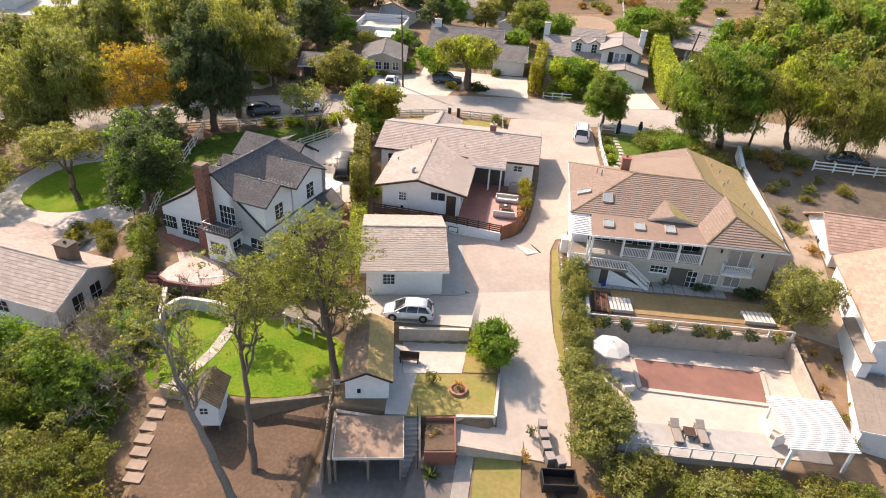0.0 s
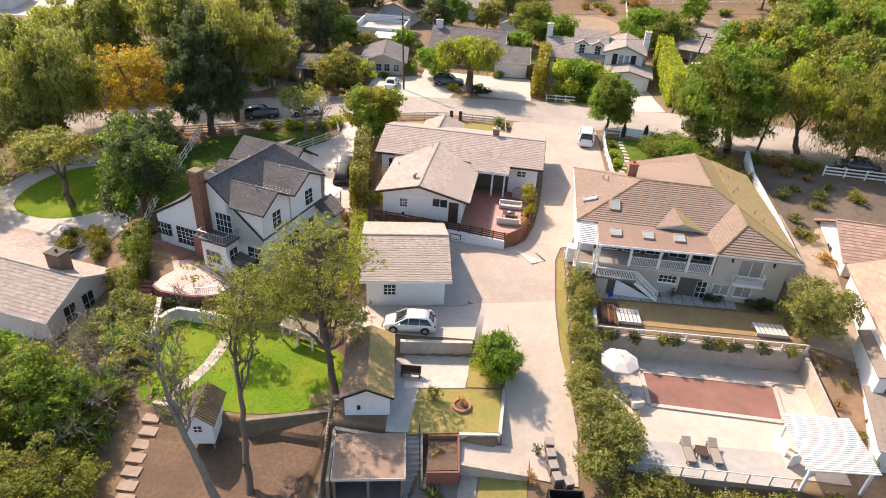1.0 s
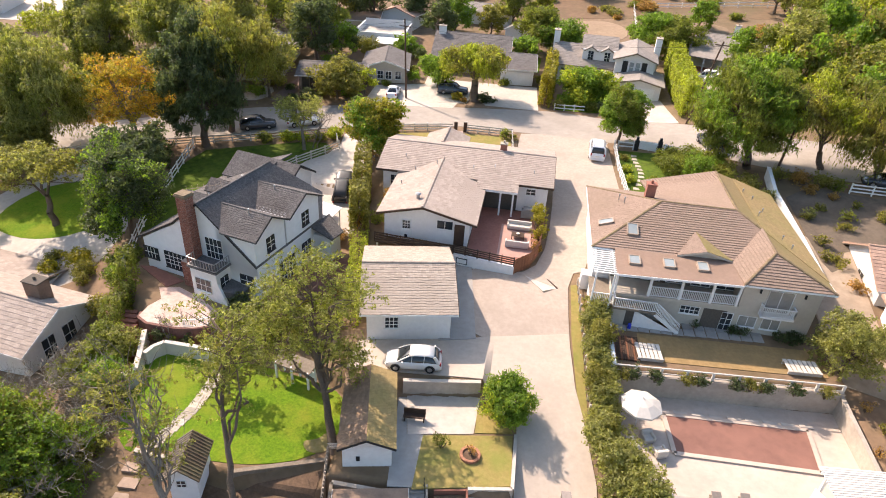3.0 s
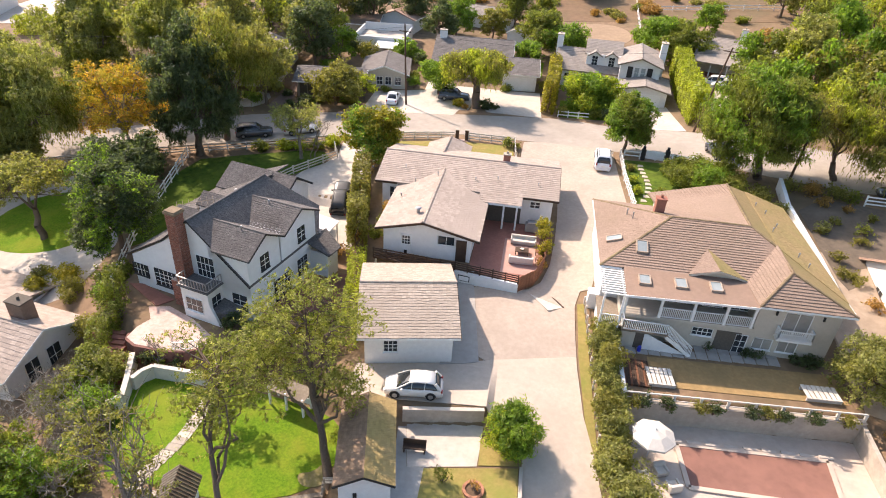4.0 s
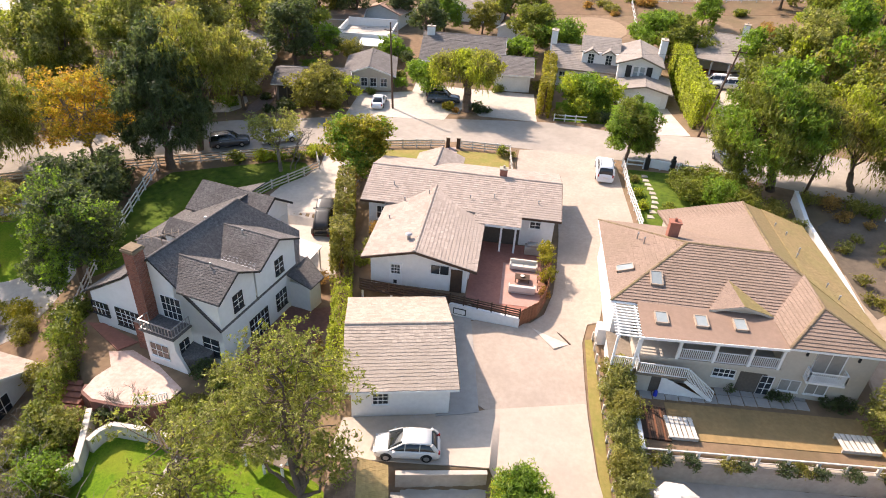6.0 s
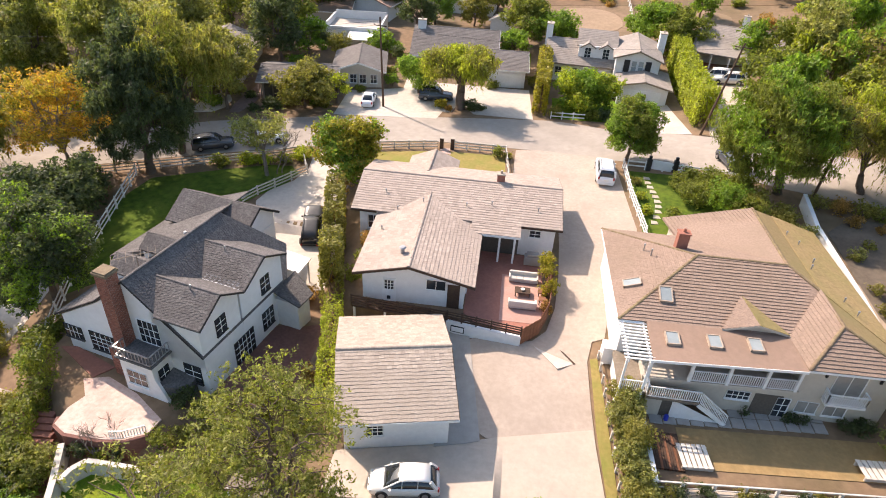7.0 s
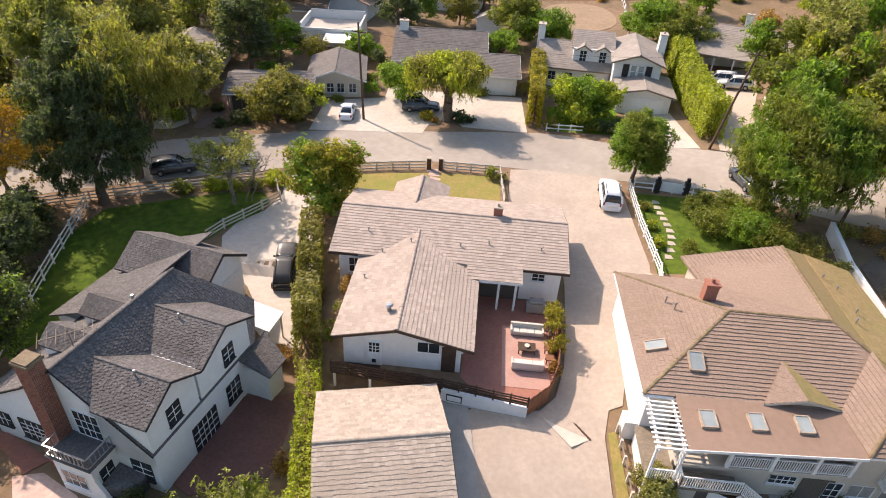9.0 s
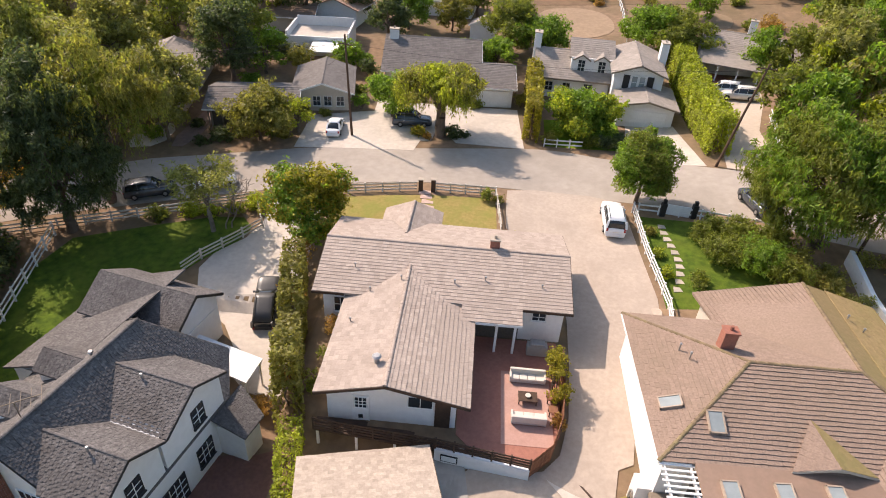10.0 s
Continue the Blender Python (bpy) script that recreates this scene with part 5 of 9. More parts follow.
wall_run("wall_pool_back", [(6.6, 43.25), (24.6, 44.75)], -0.2, 2.35, 0.3, CMU, "tall tan block retaining wall behind the pool", CMU)
wall_run("wall_pool_side", [(24.5, 44.6), (24.45, 36.4)], -0.2, [2.1, 1.7], 0.25, CMU, "tan rendered side wall of the pool terrace", CMU)
wall_run("wall_court", [(-8.4, 39.75), (-2.6, 40.85)], 0.0, 1.52, 0.25, CMU, "block retaining wall below the parking court", APRON)
yard = sheet("lawn_terrace", [(9.5, 45.2), (24.0, 46.3), (24.6, 49.6), (9.6, 48.6)], mat("brown_turf", (0.36, 0.24, 0.105), (0.29, 0.19, 0.08), 0.95, 3.0, 0.5, (0.20, 0.15, 0.07), 0.6, 0.6, 20.0), "dry brown turf terrace", "lawn", flat=2.4)
walk_c = thing("stepping_walk", pose(13, 50, 2.4), "row of grey square concrete pavers along the house", "paving", kind="structure", world=True)
for k in range(13):
    for j in range(2):
        bm = B()
        x, y = 7.9 + 0.95 * k, 48.75 + 0.085 * k + 0.95 * j
        if j and k < 6:
            continue
        box(bm, x, y, 2.3, x + 0.87, y + 0.87, 2.42 + 0.004 * ((k * 3 + j) % 3), 0.015)
        part("paver", bm, GREYDECK, walk_c)
dk = thing("timber_deck", pose(8.6, 46.2, 2.4), "reddish brown timber deck in a terrace corner", "deck", world=True)
for k in range(12):
    bm = B()
    box(bm, 7.5 + 0.17 * k, 44.9, 2.35, 7.5 + 0.17 * k + 0.15, 47.9, 2.52, 0.01)
    part("plank", bm, DARKWOOD if k % 3 else REDWOOD, dk)


def pallet(x, y, z, rz, w, l, n, label):
    ob = thing("slatted_platform", pose(x, y, z, 0, 0, rz), label, "platform", "slatted platforms")
    for k in range(n):
        bm = B()
        box(bm, w * k / n, 0, 0.32, w * k / n + w / n * 0.78, l, 0.38, 0.01)
        part("slat", bm, FENCEWHITE, ob)
    for yy in (0.15, l - 0.15):
        bm = B()
        box(bm, 0, yy - 0.05, 0.0, w, yy + 0.05, 0.32)
        part("bearer", bm, FENCEWHITE, ob)


pallet(9.3, 45.0, 2.4, 4, 2.0, 1.9, 6, "white slatted wooden platform on the dry turf")
pallet(20.9, 46.0, 2.4, 4, 2.6, 1.5, 7, "white slatted wooden platform near an olive bush")
tf = thing("terrace_fence", pose(16, 44.6, 2.4), "low white post fence on the terrace wall", "fence", world=True)
for k in range(10):
    t = k / 9
    bm = B()
    x, y = 7.0 + 17.4 * t, 43.35 + 1.4 * t
    box(bm, x - 0.09, y - 0.09, 2.38, x + 0.09, y + 0.09, 3.12, 0.02)
    part("post", bm, FENCEWHITE, tf)
bm = B()
beam(bm, (7.0, 43.35, 3.12), (24.4, 44.75, 3.12), 0.1, 0.08)
part("rail", bm, FENCEWHITE, tf)
bm = B()
beam(bm, (7.0, 43.35, 2.62), (24.4, 44.75, 2.62), 0.05, 0.06)
part("rail", bm, FENCEWHITE, tf)
wall_run("wall_terrace_side", [(7.2, 43.3), (7.15, 48.2)], 0.3, 3.25, 0.22, STUCCO, "white side wall of the terrace", WHITE)

pp = thing("pergola", pose(22.4, 34.4, 0.36), "white slatted pergola at the end of the pool", "pergola", world=True)
for x, y in ((20.4, 36.2), (24.5, 36.7), (24.6, 32.6), (20.6, 32.1)):
    bm = B()
    box(bm, x - 0.09, y - 0.09, 0.3, x + 0.09, y + 0.09, 2.5, 0.01)
    part("post", bm, WHITE, pp)
for a, b in (((20.0, 36.3, 2.55), (24.8, 36.8, 2.55)), ((20.2, 32.0, 2.55), (24.9, 32.6, 2.55))):
    bm = B()
    beam(bm, a, b, 0.1, 0.22)
    part("beam", bm, WHITE, pp)
for k in range(27):
    t = k / 26
    bm = B()
    beam(bm, (19.9 + 0.28 * t, 36.61 - 4.9 * t, 2.72), (24.74 + 0.14 * t, 37.08 - 4.77 * t, 2.72), 0.085, 0.09)
    part("slat", bm, WHITE, pp)
for x, y, rz in ((20.15, 35.4, 30), (20.8, 34.2, -60)):
    bm = B()
    box(bm, -0.04, -0.6, 0.36, 0.04, 0.6, 1.5, 0.02, m=pose(x, y, 0, 0, 0, rz))
    part("screen", bm, WHITE, pp)
gr = thing("deck_railing", pose(15, 31.3, 0.3), "low glazed railing with white posts along the lower deck", "railing", world=True)
for k in range(8):
    t = k / 7
    bm = B()
    x, y = 9.8 + 10.2 * t, 31.35 + 0.75 * t
    box(bm, x - 0.05, y - 0.05, -0.6, x + 0.05, y + 0.05, 1.3)
    part("post", bm, FENCEWHITE, gr)
bm = B()
beam(bm, (9.8, 31.35, 1.3), (20.0, 32.1, 1.3), 0.06, 0.06)
part("rail", bm, FENCEWHITE, gr)
bm = B()
beam(bm, (9.8, 31.3, 0.2), (20.0, 32.05, 0.2), 0.1, 0.6)
part("base", bm, GREYDECK, gr)


SLING = mat("taupe_sling", (0.30, 0.25, 0.205), (0.25, 0.21, 0.17), 0.9, 6.0)


def lounger(x, y, rz):
    ob = thing("sun_lounger", pose(x, y, 0.37, 0, 0, rz), "grey cushioned sun lounger on the tiled deck", "sun lounger", "sun loungers")
    bm = B()
    box(bm, -0.32, -1.0, 0.25, 0.32, 1.0, 0.31, 0.01)
    part("frame", bm, GREYWOOD, ob)
    for lx in (-0.28, 0.28):
        for ly in (-0.9, 0.85):
            bm = B()
            box(bm, lx - 0.03, ly - 0.03, 0, lx + 0.03, ly + 0.03, 0.25)
            part("leg", bm, GREYWOOD, ob)
    bm = B()
    box(bm, -0.31, -1.0, 0.31, 0.31, 0.35, 0.39, 0.025)
    part("mattress", bm, SLING, ob)
    bm = B()
    box(bm, -0.31, 0, 0.0, 0.31, 0.72, 0.08, 0.025, m=pose(0, 0.34, 0.34, 28, 0, 0))
    part("backrest", bm, SLING, ob)


lounger(13.55, 33.7, 5)
lounger(15.4, 33.95, 5)
st = thing("side_table", pose(14.5, 33.8, 0.37), "low dark square table between loungers", "table")
bm = B()
box(bm, -0.4, -0.45, 0.38, 0.4, 0.45, 0.44, 0.02)
part("tabletop", bm, DARKWOOD, st)
for a in (-0.33, 0.33):
    for b in (-0.38, 0.38):
        bm = B()
        box(bm, a - 0.03, b - 0.03, 0, a + 0.03, b + 0.03, 0.38)
        part("leg", bm, DARKWOOD, st)

um = thing("patio_umbrella", pose(9.0, 40.0, 0.36), "cream octagonal patio umbrella, open", "umbrella")
bm = B()
tube(bm, (0, 0, 0), (0, 0, 2.7), 0.025, 0.025, 8)
part("pole", bm, WHITE, um)
bm = B()
tube(bm, (0, 0, 0), (0, 0, 0.12), 0.3, 0.26, 14)
part("base", bm, CMU, um)
bm = B()
top = bm.verts.new((0, 0, 2.85))
ring = [bm.verts.new((1.5 * math.cos(a), 1.5 * math.sin(a), 2.25)) for a in [math.pi * (k + 0.5) / 4 for k in range(8)]]
mid = [bm.verts.new((0.78 * math.cos(a), 0.78 * math.sin(a), 2.62)) for a in [math.pi * (k + 0.5) / 4 for k in range(8)]]
val = [bm.verts.new((1.5 * math.cos(a), 1.5 * math.sin(a), 2.1)) for a in [math.pi * (k + 0.5) / 4 for k in range(8)]]
for k in range(8):
    j = (k + 1) % 8
    bm.faces.new((top, mid[k], mid[j]))
    bm.faces.new((mid[k], ring[k], ring[j], mid[j]))
    bm.faces.new((ring[k], val[k], val[j], ring[j]))
part("canopy", bm, CANVAS, um)
bm = B()
bmesh.ops.create_icosphere(bm, subdivisions=2, radius=0.06, matrix=Matrix.Translation((0, 0, 2.9)))
part("finial", bm, WHITE, um)


def seat(name, x, y, z, rz, w, label, group):
    """An upholstered outdoor seat, w wide; it faces -y in its own frame."""
    ob = thing(name, pose(x, y, z, 0, 0, rz), label, "sofa" if w > 1.2 else "armchair", group)
    bm = B()
    box(bm, -w / 2, -0.38, 0.08, w / 2, 0.38, 0.28, 0.03)
    part("seat_frame", bm, CUSHION, ob)
    n = max(1, round(w / 0.7))
    for k in range(n):
        bm = B()
        box(bm, -w / 2 + 0.1 + (w - 0.2) * k / n, -0.4, 0.28, -w / 2 + 0.1 + (w - 0.2) * (k + 1) / n - 0.01, 0.22, 0.45, 0.05)
        part("cushion", bm, CANVAS, ob)
    bm = B()
    box(bm, -w / 2, 0.2, 0.28, w / 2, 0.42, 0.8, 0.06)
    part("backrest", bm, CANVAS, ob)
    for s in (-1, 1):
        bm = B()
        box(bm, s * (w / 2 - 0.05) - 0.07, -0.4, 0.2, s * (w / 2 - 0.05) + 0.07, 0.3, 0.6, 0.04)
        part("armrest", bm, CANVAS, ob)
    for a in (-w / 2 + 0.1, w / 2 - 0.1):
        for b in (-0.3, 0.3):
            bm = B()
            box(bm, a - 0.03, b - 0.03, 0, a + 0.03, b + 0.03, 0.1)
            part("leg", bm, DARKWOOD, ob)


seat("armchair", 9.7, 38.8, 0.37, 20, 0.85, "pale cushioned armchair under an umbrella", "poolside seats")
seat("armchair", 10.4, 37.6, 0.37, 200, 0.85, "pale cushioned armchair beside the pool cover", "poolside seats")
seat("armchair", 8.5, 37.9, 0.37, 110, 0.85, "pale cushioned armchair under an umbrella", "poolside seats")

# ---- ranch house patio ----
sheet("patio_tiles", [(-5.9, 57.0), (-4.9, 56.0), (-1.1, 55.3), (0.8, 57.6), (1.1, 61), (1.2, 66.4), (-5.9, 66.4)], PATIO_RED, "dull red tiled patio", "patio", flat=3.33)
# thin added slab: a sunlit patch of the patio, painted pink
rug = tagged(part("patio_sun_patch", B(), SUNPATCH), "pink patch painted as sunlight on the patio under the sofas", "rug")
bm = B()
box(bm, -3.0, 56.6, 3.335, 0.4, 63.0, 3.355)
bm.to_mesh(rug.data)
bm.free()
seat("sofa", -1.15, 62.3, 3.36, 0, 2.5, "white cushioned outdoor sofa on the patio", "patio sofas")
seat("sofa", -1.2, 58.6, 3.36, 180, 2.3, "white cushioned outdoor sofa facing another", "patio sofas")
for x, y, w, l, h in ((-1.2, 60.4, 0.65, 0.45, 0.42), (0.45, 60.6, 0.35, 0.35, 0.4), (0.45, 59.4, 0.3, 0.3, 0.5)):
    ob = thing("coffee_table" if w > 0.5 else "stool", pose(x, y, 3.36), "dark wooden low table with a bowl on it" if w > 0.5 else "brown wooden stool beside a planter", "table" if w > 0.5 else "stool")
    bm = B()
    box(bm, -w, -l, h - 0.06, w, l, h, 0.01)
    part("tabletop" if w > 0.5 else "seat", bm, DARKWOOD if w > 0.5 else REDWOOD, ob)
    for a in (-w + 0.06, w - 0.06):
        for b in (-l + 0.06, l - 0.06):
            bm = B()
            box(bm, a - 0.035, b - 0.035, 0, a + 0.035, b + 0.035, h - 0.06)
            part("leg", bm, DARKWOOD, ob)
bowl = thing("bowl", pose(-1.2, 60.4, 3.78), "pale round bowl on a low table", "bowl")
bm = B()
tube(bm, (0, 0, 0), (0, 0, 0.12), 0.1, 0.2, 14)
part("body", bm, CANVAS, bowl)
grill = thing("barbecue", pose(-0.4, 65.1, 3.34), "covered grey barbecue against the house wall", "barbecue")
bm = B()
box(bm, -0.75, -0.35, 0.05, 0.75, 0.35, 0.95, 0.05)
part("body", bm, GREYDECK, grill)
bm = B()
box(bm, -0.55, -0.33, 0.95, 0.55, 0.33, 1.2, 0.08)
part("lid", bm, METAL, grill)

# ---- shed, roofed store, steps and the small court ----
shed = thing("shed", pose(-11.05, 31.85, 0.15, 0, 0, 12.5), "small white shed with mossy shingle gable roof", "shed", "houses")
bm = B()
box(bm, 0.3, 0.4, -0.1, 3.55, 7.0, 1.95)
part("wall", bm, STUCCO, shed)
profile(shed, [(0.3, 1.9), (3.55, 1.9), (1.92, 2.65)], 0.4, 7.0, XZ, STUCCO, "gable_wall")
# left slope: brown shingle, darkened further by tree shade put into the colour
roof_plane(shed, [(0.0, 7.3, 1.98), (0.0, 0.1, 1.98), (1.92, 0.1, 2.85), (1.92, 7.3, 2.85)], mat("brown_shingle_part_shade", (0.30, 0.205, 0.135), (0.23, 0.155, 0.10), 0.95, 4.0, 0.5, (0.17, 0.115, 0.075), 0.6, 0.4, 18.0, rand="island", spread=0.12), 0.3, 0.22, 0.03)
roof_plane(shed, [(3.85, 0.1, 1.98), (3.85, 7.3, 1.98), (1.92, 7.3, 2.85), (1.92, 0.1, 2.85)], SHEDROOF, 0.3, 0.22, 0.03)
fascia(shed, [(0.0, 0.08, 1.96), (1.92, 0.08, 2.83), (3.85, 0.08, 1.96)], TRIMDARK, 0.14)
bm = B()
box(bm, 1.2, 0.32, 0.6, 1.45, 0.4, 1.0, 0.03)
part("wall_lamp", bm, BLACK, shed)
bm = B()
box(bm, 3.55, 2.0, 0.0, 3.6, 2.9, 1.8)
part("door", bm, WHITE, shed)
store = thing("flat_roofed_store", pose(-8, 29, -2.45), "open store with a flat leaf-stained roof", "store", world=True)
bm = B()
prism(bm, [(-10.95, 30.5), (-10.1, 26.8), (-5.4, 27.85), (-6.2, 31.55)], 0.0, 0.16)
part("roof", bm, mat("stained_felt", (0.33, 0.23, 0.16), (0.25, 0.175, 0.12), 0.95, 1.4, 0.6, (0.16, 0.11, 0.08), 0.7, 0.4, 9.0), store, "flat felt roof stained by leaves")
fascia(store, [(-10.95, 30.5, 0.17), (-10.1, 26.78, 0.17), (-5.38, 27.83, 0.17), (-6.18, 31.55, 0.17)], FENCEWHITE, 0.22)
for x, y in ((-10.0, 27.0), (-7.8, 27.5), (-5.6, 28.0)):
    bm = B()
    box(bm, x - 0.08, y - 0.08, -2.45, x + 0.08, y + 0.08, 0.0)
    part("post", bm, GREYWOOD, store)
bm = B()
box(bm, -11.2, 30.9, -2.5, -6.2, 31.2, 0.1)
part("back_wall", bm, CMU, store)
bm = B()
prism(bm, [(-11.3, 31.0), (-10.4, 26.6), (-10.2, 26.65), (-11.1, 31.05)], -2.5, 0.1)
part("side_wall", bm, GREYWOOD, store)
sheet("yard_low", [(-12, 18), (-1.5, 18), (-1.5, 29), (-5.0, 31), (-11.2, 30.9)], LOWPAVE, "concrete yard below the store, darkened for tree shadows", "yard", 0.04)
steps = thing("garden_steps", pose(-5.4, 30.3, -2.4, 0, 0, 12.5), "flight of grey concrete steps down the bank", "steps")
for k in range(12):
    bm = B()
    box(bm, -0.62, 1.6 - 0.3 * (k + 1), -0.5, 0.62, 1.6 - 0.3 * k, 2.52 - 0.21 * (k + 1), 0.015)
    part("step", bm, GREYDECK, steps)
bm = B()
box(bm, 0.62, -2.2, -0.5, 0.74, 1.7, 0.1)
beam(bm, (0.68, 1.65, 2.55), (0.68, -2.1, 0.1), 0.12, 0.4)
part("stringer_wall", bm, CMU, steps, "low rendered edging wall")
bm = B()
tube(bm, (0.5, 1.5, 2.5), (0.5, 1.5, 3.4), 0.025)
tube(bm, (0.5, -1.9, 0.2), (0.5, -1.9, 1.1), 0.025)
tube(bm, (0.5, 1.5, 3.4), (0.5, -1.9, 1.1), 0.025)
part("handrail", bm, BLACK, steps)
wall_run("wall_planter", [(-4.55, 31.75), (-2.45, 32.2), (-2.0, 29.4), (-4.15, 28.95)], -2.6, [0.15, 0.15, -0.25, -0.25], 0.14, BRICKRED, "brick wall round a planting bed")
sheet("bed_soil", [(-4.5, 31.6), (-2.5, 32.1), (-2.1, 29.5), (-4.15, 29.0)], DIRT, "soil of a raised planting bed", "bed", flat=-0.2, thick=0.5)
wall_run("wall_court_low", [(-2.1, 30.15), (2.7, 30.55)], -2.8, [-0.35, -0.85], 0.2, CMU, "block wall at the foot of the court", CMU)
bm = B()
slab(bm, [(-2.3, 30.3, -0.42), (2.7, 30.62, -0.98), (2.75, 32.6, -0.96), (0.62, 32.45, -0.5), (-2.45, 32.05, -0.36)], 0.9)
tagged(part("paving_court_foot", bm, CONCRETE), "pale concrete landing at the court's foot", "paving", kind="structure")
wall_run("wall_lawn_edge", [(-2.4, 32.2), (0.45, 32.75), (0.4, 37.4)], -0.9, [0.24, 0.24, 0.24], 0.16, APRON, "low pale concrete edging of the dry turf", APRON)
sheet("lawn_low", [(-0.4, 26.0), (2.9, 26.6), (2.7, 30.6), (-0.6, 30.5)], DRYLAWN, "small dry lawn below the court", "lawn", 0.05)
sheet("steps_stone_bed", [(-1.9, 24.5), (-0.7, 24.5), (-0.7, 30.3), (-1.9, 30.2)], STONE, "rough stone path between beds", "path", 0.06)
pit = thing("fire_pit", pose(-2.6, 34.9, 0.22), "round stone-ringed bed with a spindly plant", "planter")
for k in range(14):
    a = 2 * math.pi * k / 14
    bm = B()
    box(bm, -0.15, -0.1, 0, 0.15, 0.1, 0.22, 0.03, m=pose(0.62 * math.cos(a), 0.62 * math.sin(a), 0, 0, 0, math.degrees(a) + 90))
    part("stone", bm, TERRACOTTA, pit)
bm = B()
tube(bm, (0, 0, 0), (0, 0, 0.12), 0.55, 0.5, 16)
part("soil", bm, DIRT, pit)
bench = thing("bench", pose(-7.0, 37.3, 0.2, 0, 0, 5), "dark metal bench against the block wall", "bench")
bm = B()
box(bm, -0.8, -0.25, 0.4, 0.8, 0.25, 0.46)
part("seat", bm, DARKWOOD, bench)
bm = B()
box(bm, -0.8, 0.22, 0.46, 0.8, 0.28, 0.9)
part("backrest", bm, DARKWOOD, bench)
for a in (-0.7, 0.7):
    bm = B()
    box(bm, a - 0.04, -0.22, 0, a + 0.04, 0.22, 0.4)
    part("leg", bm, DARKWOOD, bench)

# raised playhouse above the dirt yard
ph = thing("playhouse", pose(-20.6, 30.2, -2.0, 0, 0, 12) @ Matrix.Scale(1.05, 4), "raised white playhouse on legs with corrugated brown roof", "playhouse", "houses")
bm = B()
box(bm, -0.85, -1.2, 0.6, 0.85, 1.3, 2.75)
part("wall", bm, SIDING, ph)
profile(ph, [(-0.85, 2.7), (0.85, 2.7), (0, 3.4)], -1.2, 1.3, XZ, SIDING, "gable_wall")
for s in (-1, 1):
    bm = B()
    slab(bm, [(s * 1.15, -1.55, 2.6), (s * 1.15, 1.6, 2.6), (0, 1.6, 3.6), (0, -1.55, 3.6)], 0.06)
    rf = part("roof", bm, RUSTY if s > 0 else GREYWOOD, ph)
    for k in range(14):
        bm = B()
        y = -1.5 + 3.05 * k / 13
        beam(bm, (s * 1.16, y, 2.63), (0, y, 3.64), 0.09, 0.05)
        part("batten", bm, RUSTY if s > 0 else GREYWOOD, rf)
for a in (-0.75, 0.75):
    for b in (-1.1, 1.2):
        bm = B()
        box(bm, a - 0.06, b - 0.06, -0.2, a + 0.06, b + 0.06, 0.6)
        part("leg", bm, GREYWOOD, ph)
window(ph, at_wall(-0.1, -1.2, 1.75, "near"), 0.5, 0.5, 2, 2, sill=False)
wall_run("wall_lawn_edge", [(-18.2, 31.05), (-12.2, 33.35)], -2.4, -0.72, 0.25, GREYWOOD, "low timber-faced wall at the lawn's edge", GREYWOOD)
wall_run("wall_lawn_edge_west", [(-25.4, 31.4), (-21.5, 31.15)], -2.2, -0.76, 0.25, STONE, "low stone edging of the lawn", STONE)
wall_run("wall_garden", [(-30.9, 41.9), (-29.7, 39.25), (-29.05, 37.6), (-29.8, 36.8)], -2.0, [0.5, 0.45, 0.4, 0.3], 0.32, CREAM, "cream garden wall beside the brick steps", CREAM)
wall_run("wall_garden_bow", [(-29.4, 39.4), (-29.2, 40.3), (-28.6, 41.0), (-25.5, 40.95), (-24.0, 40.6), (-23.8, 41.8)], -1.6, [0.4, 0.4, 0.42, 0.45, 0.45, 1.0], 0.28, CREAM, "bent cream garden wall round the lawn", CREAM)
pf = thing("garden_path", pose(-23.8, 36, -0.75), "curving pale stone slab path across the lawn", "path", kind="structure", world=True)
for k in range(15):
    t = k / 14
    x = -23.5 - 2.4 * max(0.0, t - 0.5) ** 1.5 + 0.12 * math.sin(5 * t)
    y = 40.2 - 8.2 * t
    bm = B()
    prism(bm, [(x - 0.5, y - 0.285), (x + 0.46, y - 0.29), (x + 0.5, y + 0.27), (x - 0.46, y + 0.28)], -0.85, -0.72)
    part("slab", bm, STONE, pf)
gs = thing("stone_steps", pose(-24.6, 28, -2), "broad stone slab steps down the garden bank", "steps", world=True)
for k, (x, y) in enumerate(((-25.4, 30.8), (-25.0, 29.7), (-24.9, 28.6), (-24.5, 27.3), (-24.1, 26.2), (-23.7, 25.1), (-23.3, 24.1))):
    bm = B()
    z = gz(x, y)
    prism(bm, [(x - 0.6, y - 0.42), (x + 0.66, y - 0.36), (x + 0.58, y + 0.44), (x - 0.62, y + 0.36)], z - 0.2, z + 0.14)
    part("slab", bm, SLABTAN, gs)
arb = thing("garden_arbour", pose(-17.2, 40.3, -0.8, 0, 0, -15), "small pale timber arbour with a plank roof", "arbour")
bm = B()
slab(bm, [(-1.7, -0.6, 1.7), (1.7, -0.6, 1.7), (1.7, 0.7, 2.0), (-1.7, 0.7, 2.0)], 0.08)
part("roof", bm, GREYWOOD, arb)
for a in (-1.5, 0, 1.5):
    for b in (-0.45, 0.55):
        bm = B()
        box(bm, a - 0.07, b - 0.07, 0, a + 0.07, b + 0.07, 1.75)
        part("post", bm, STUCCO, arb)
bm = B()
box(bm, -1.5, 0.5, 0.4, 1.5, 0.55, 1.0)
part("panel", bm, STUCCO, arb)

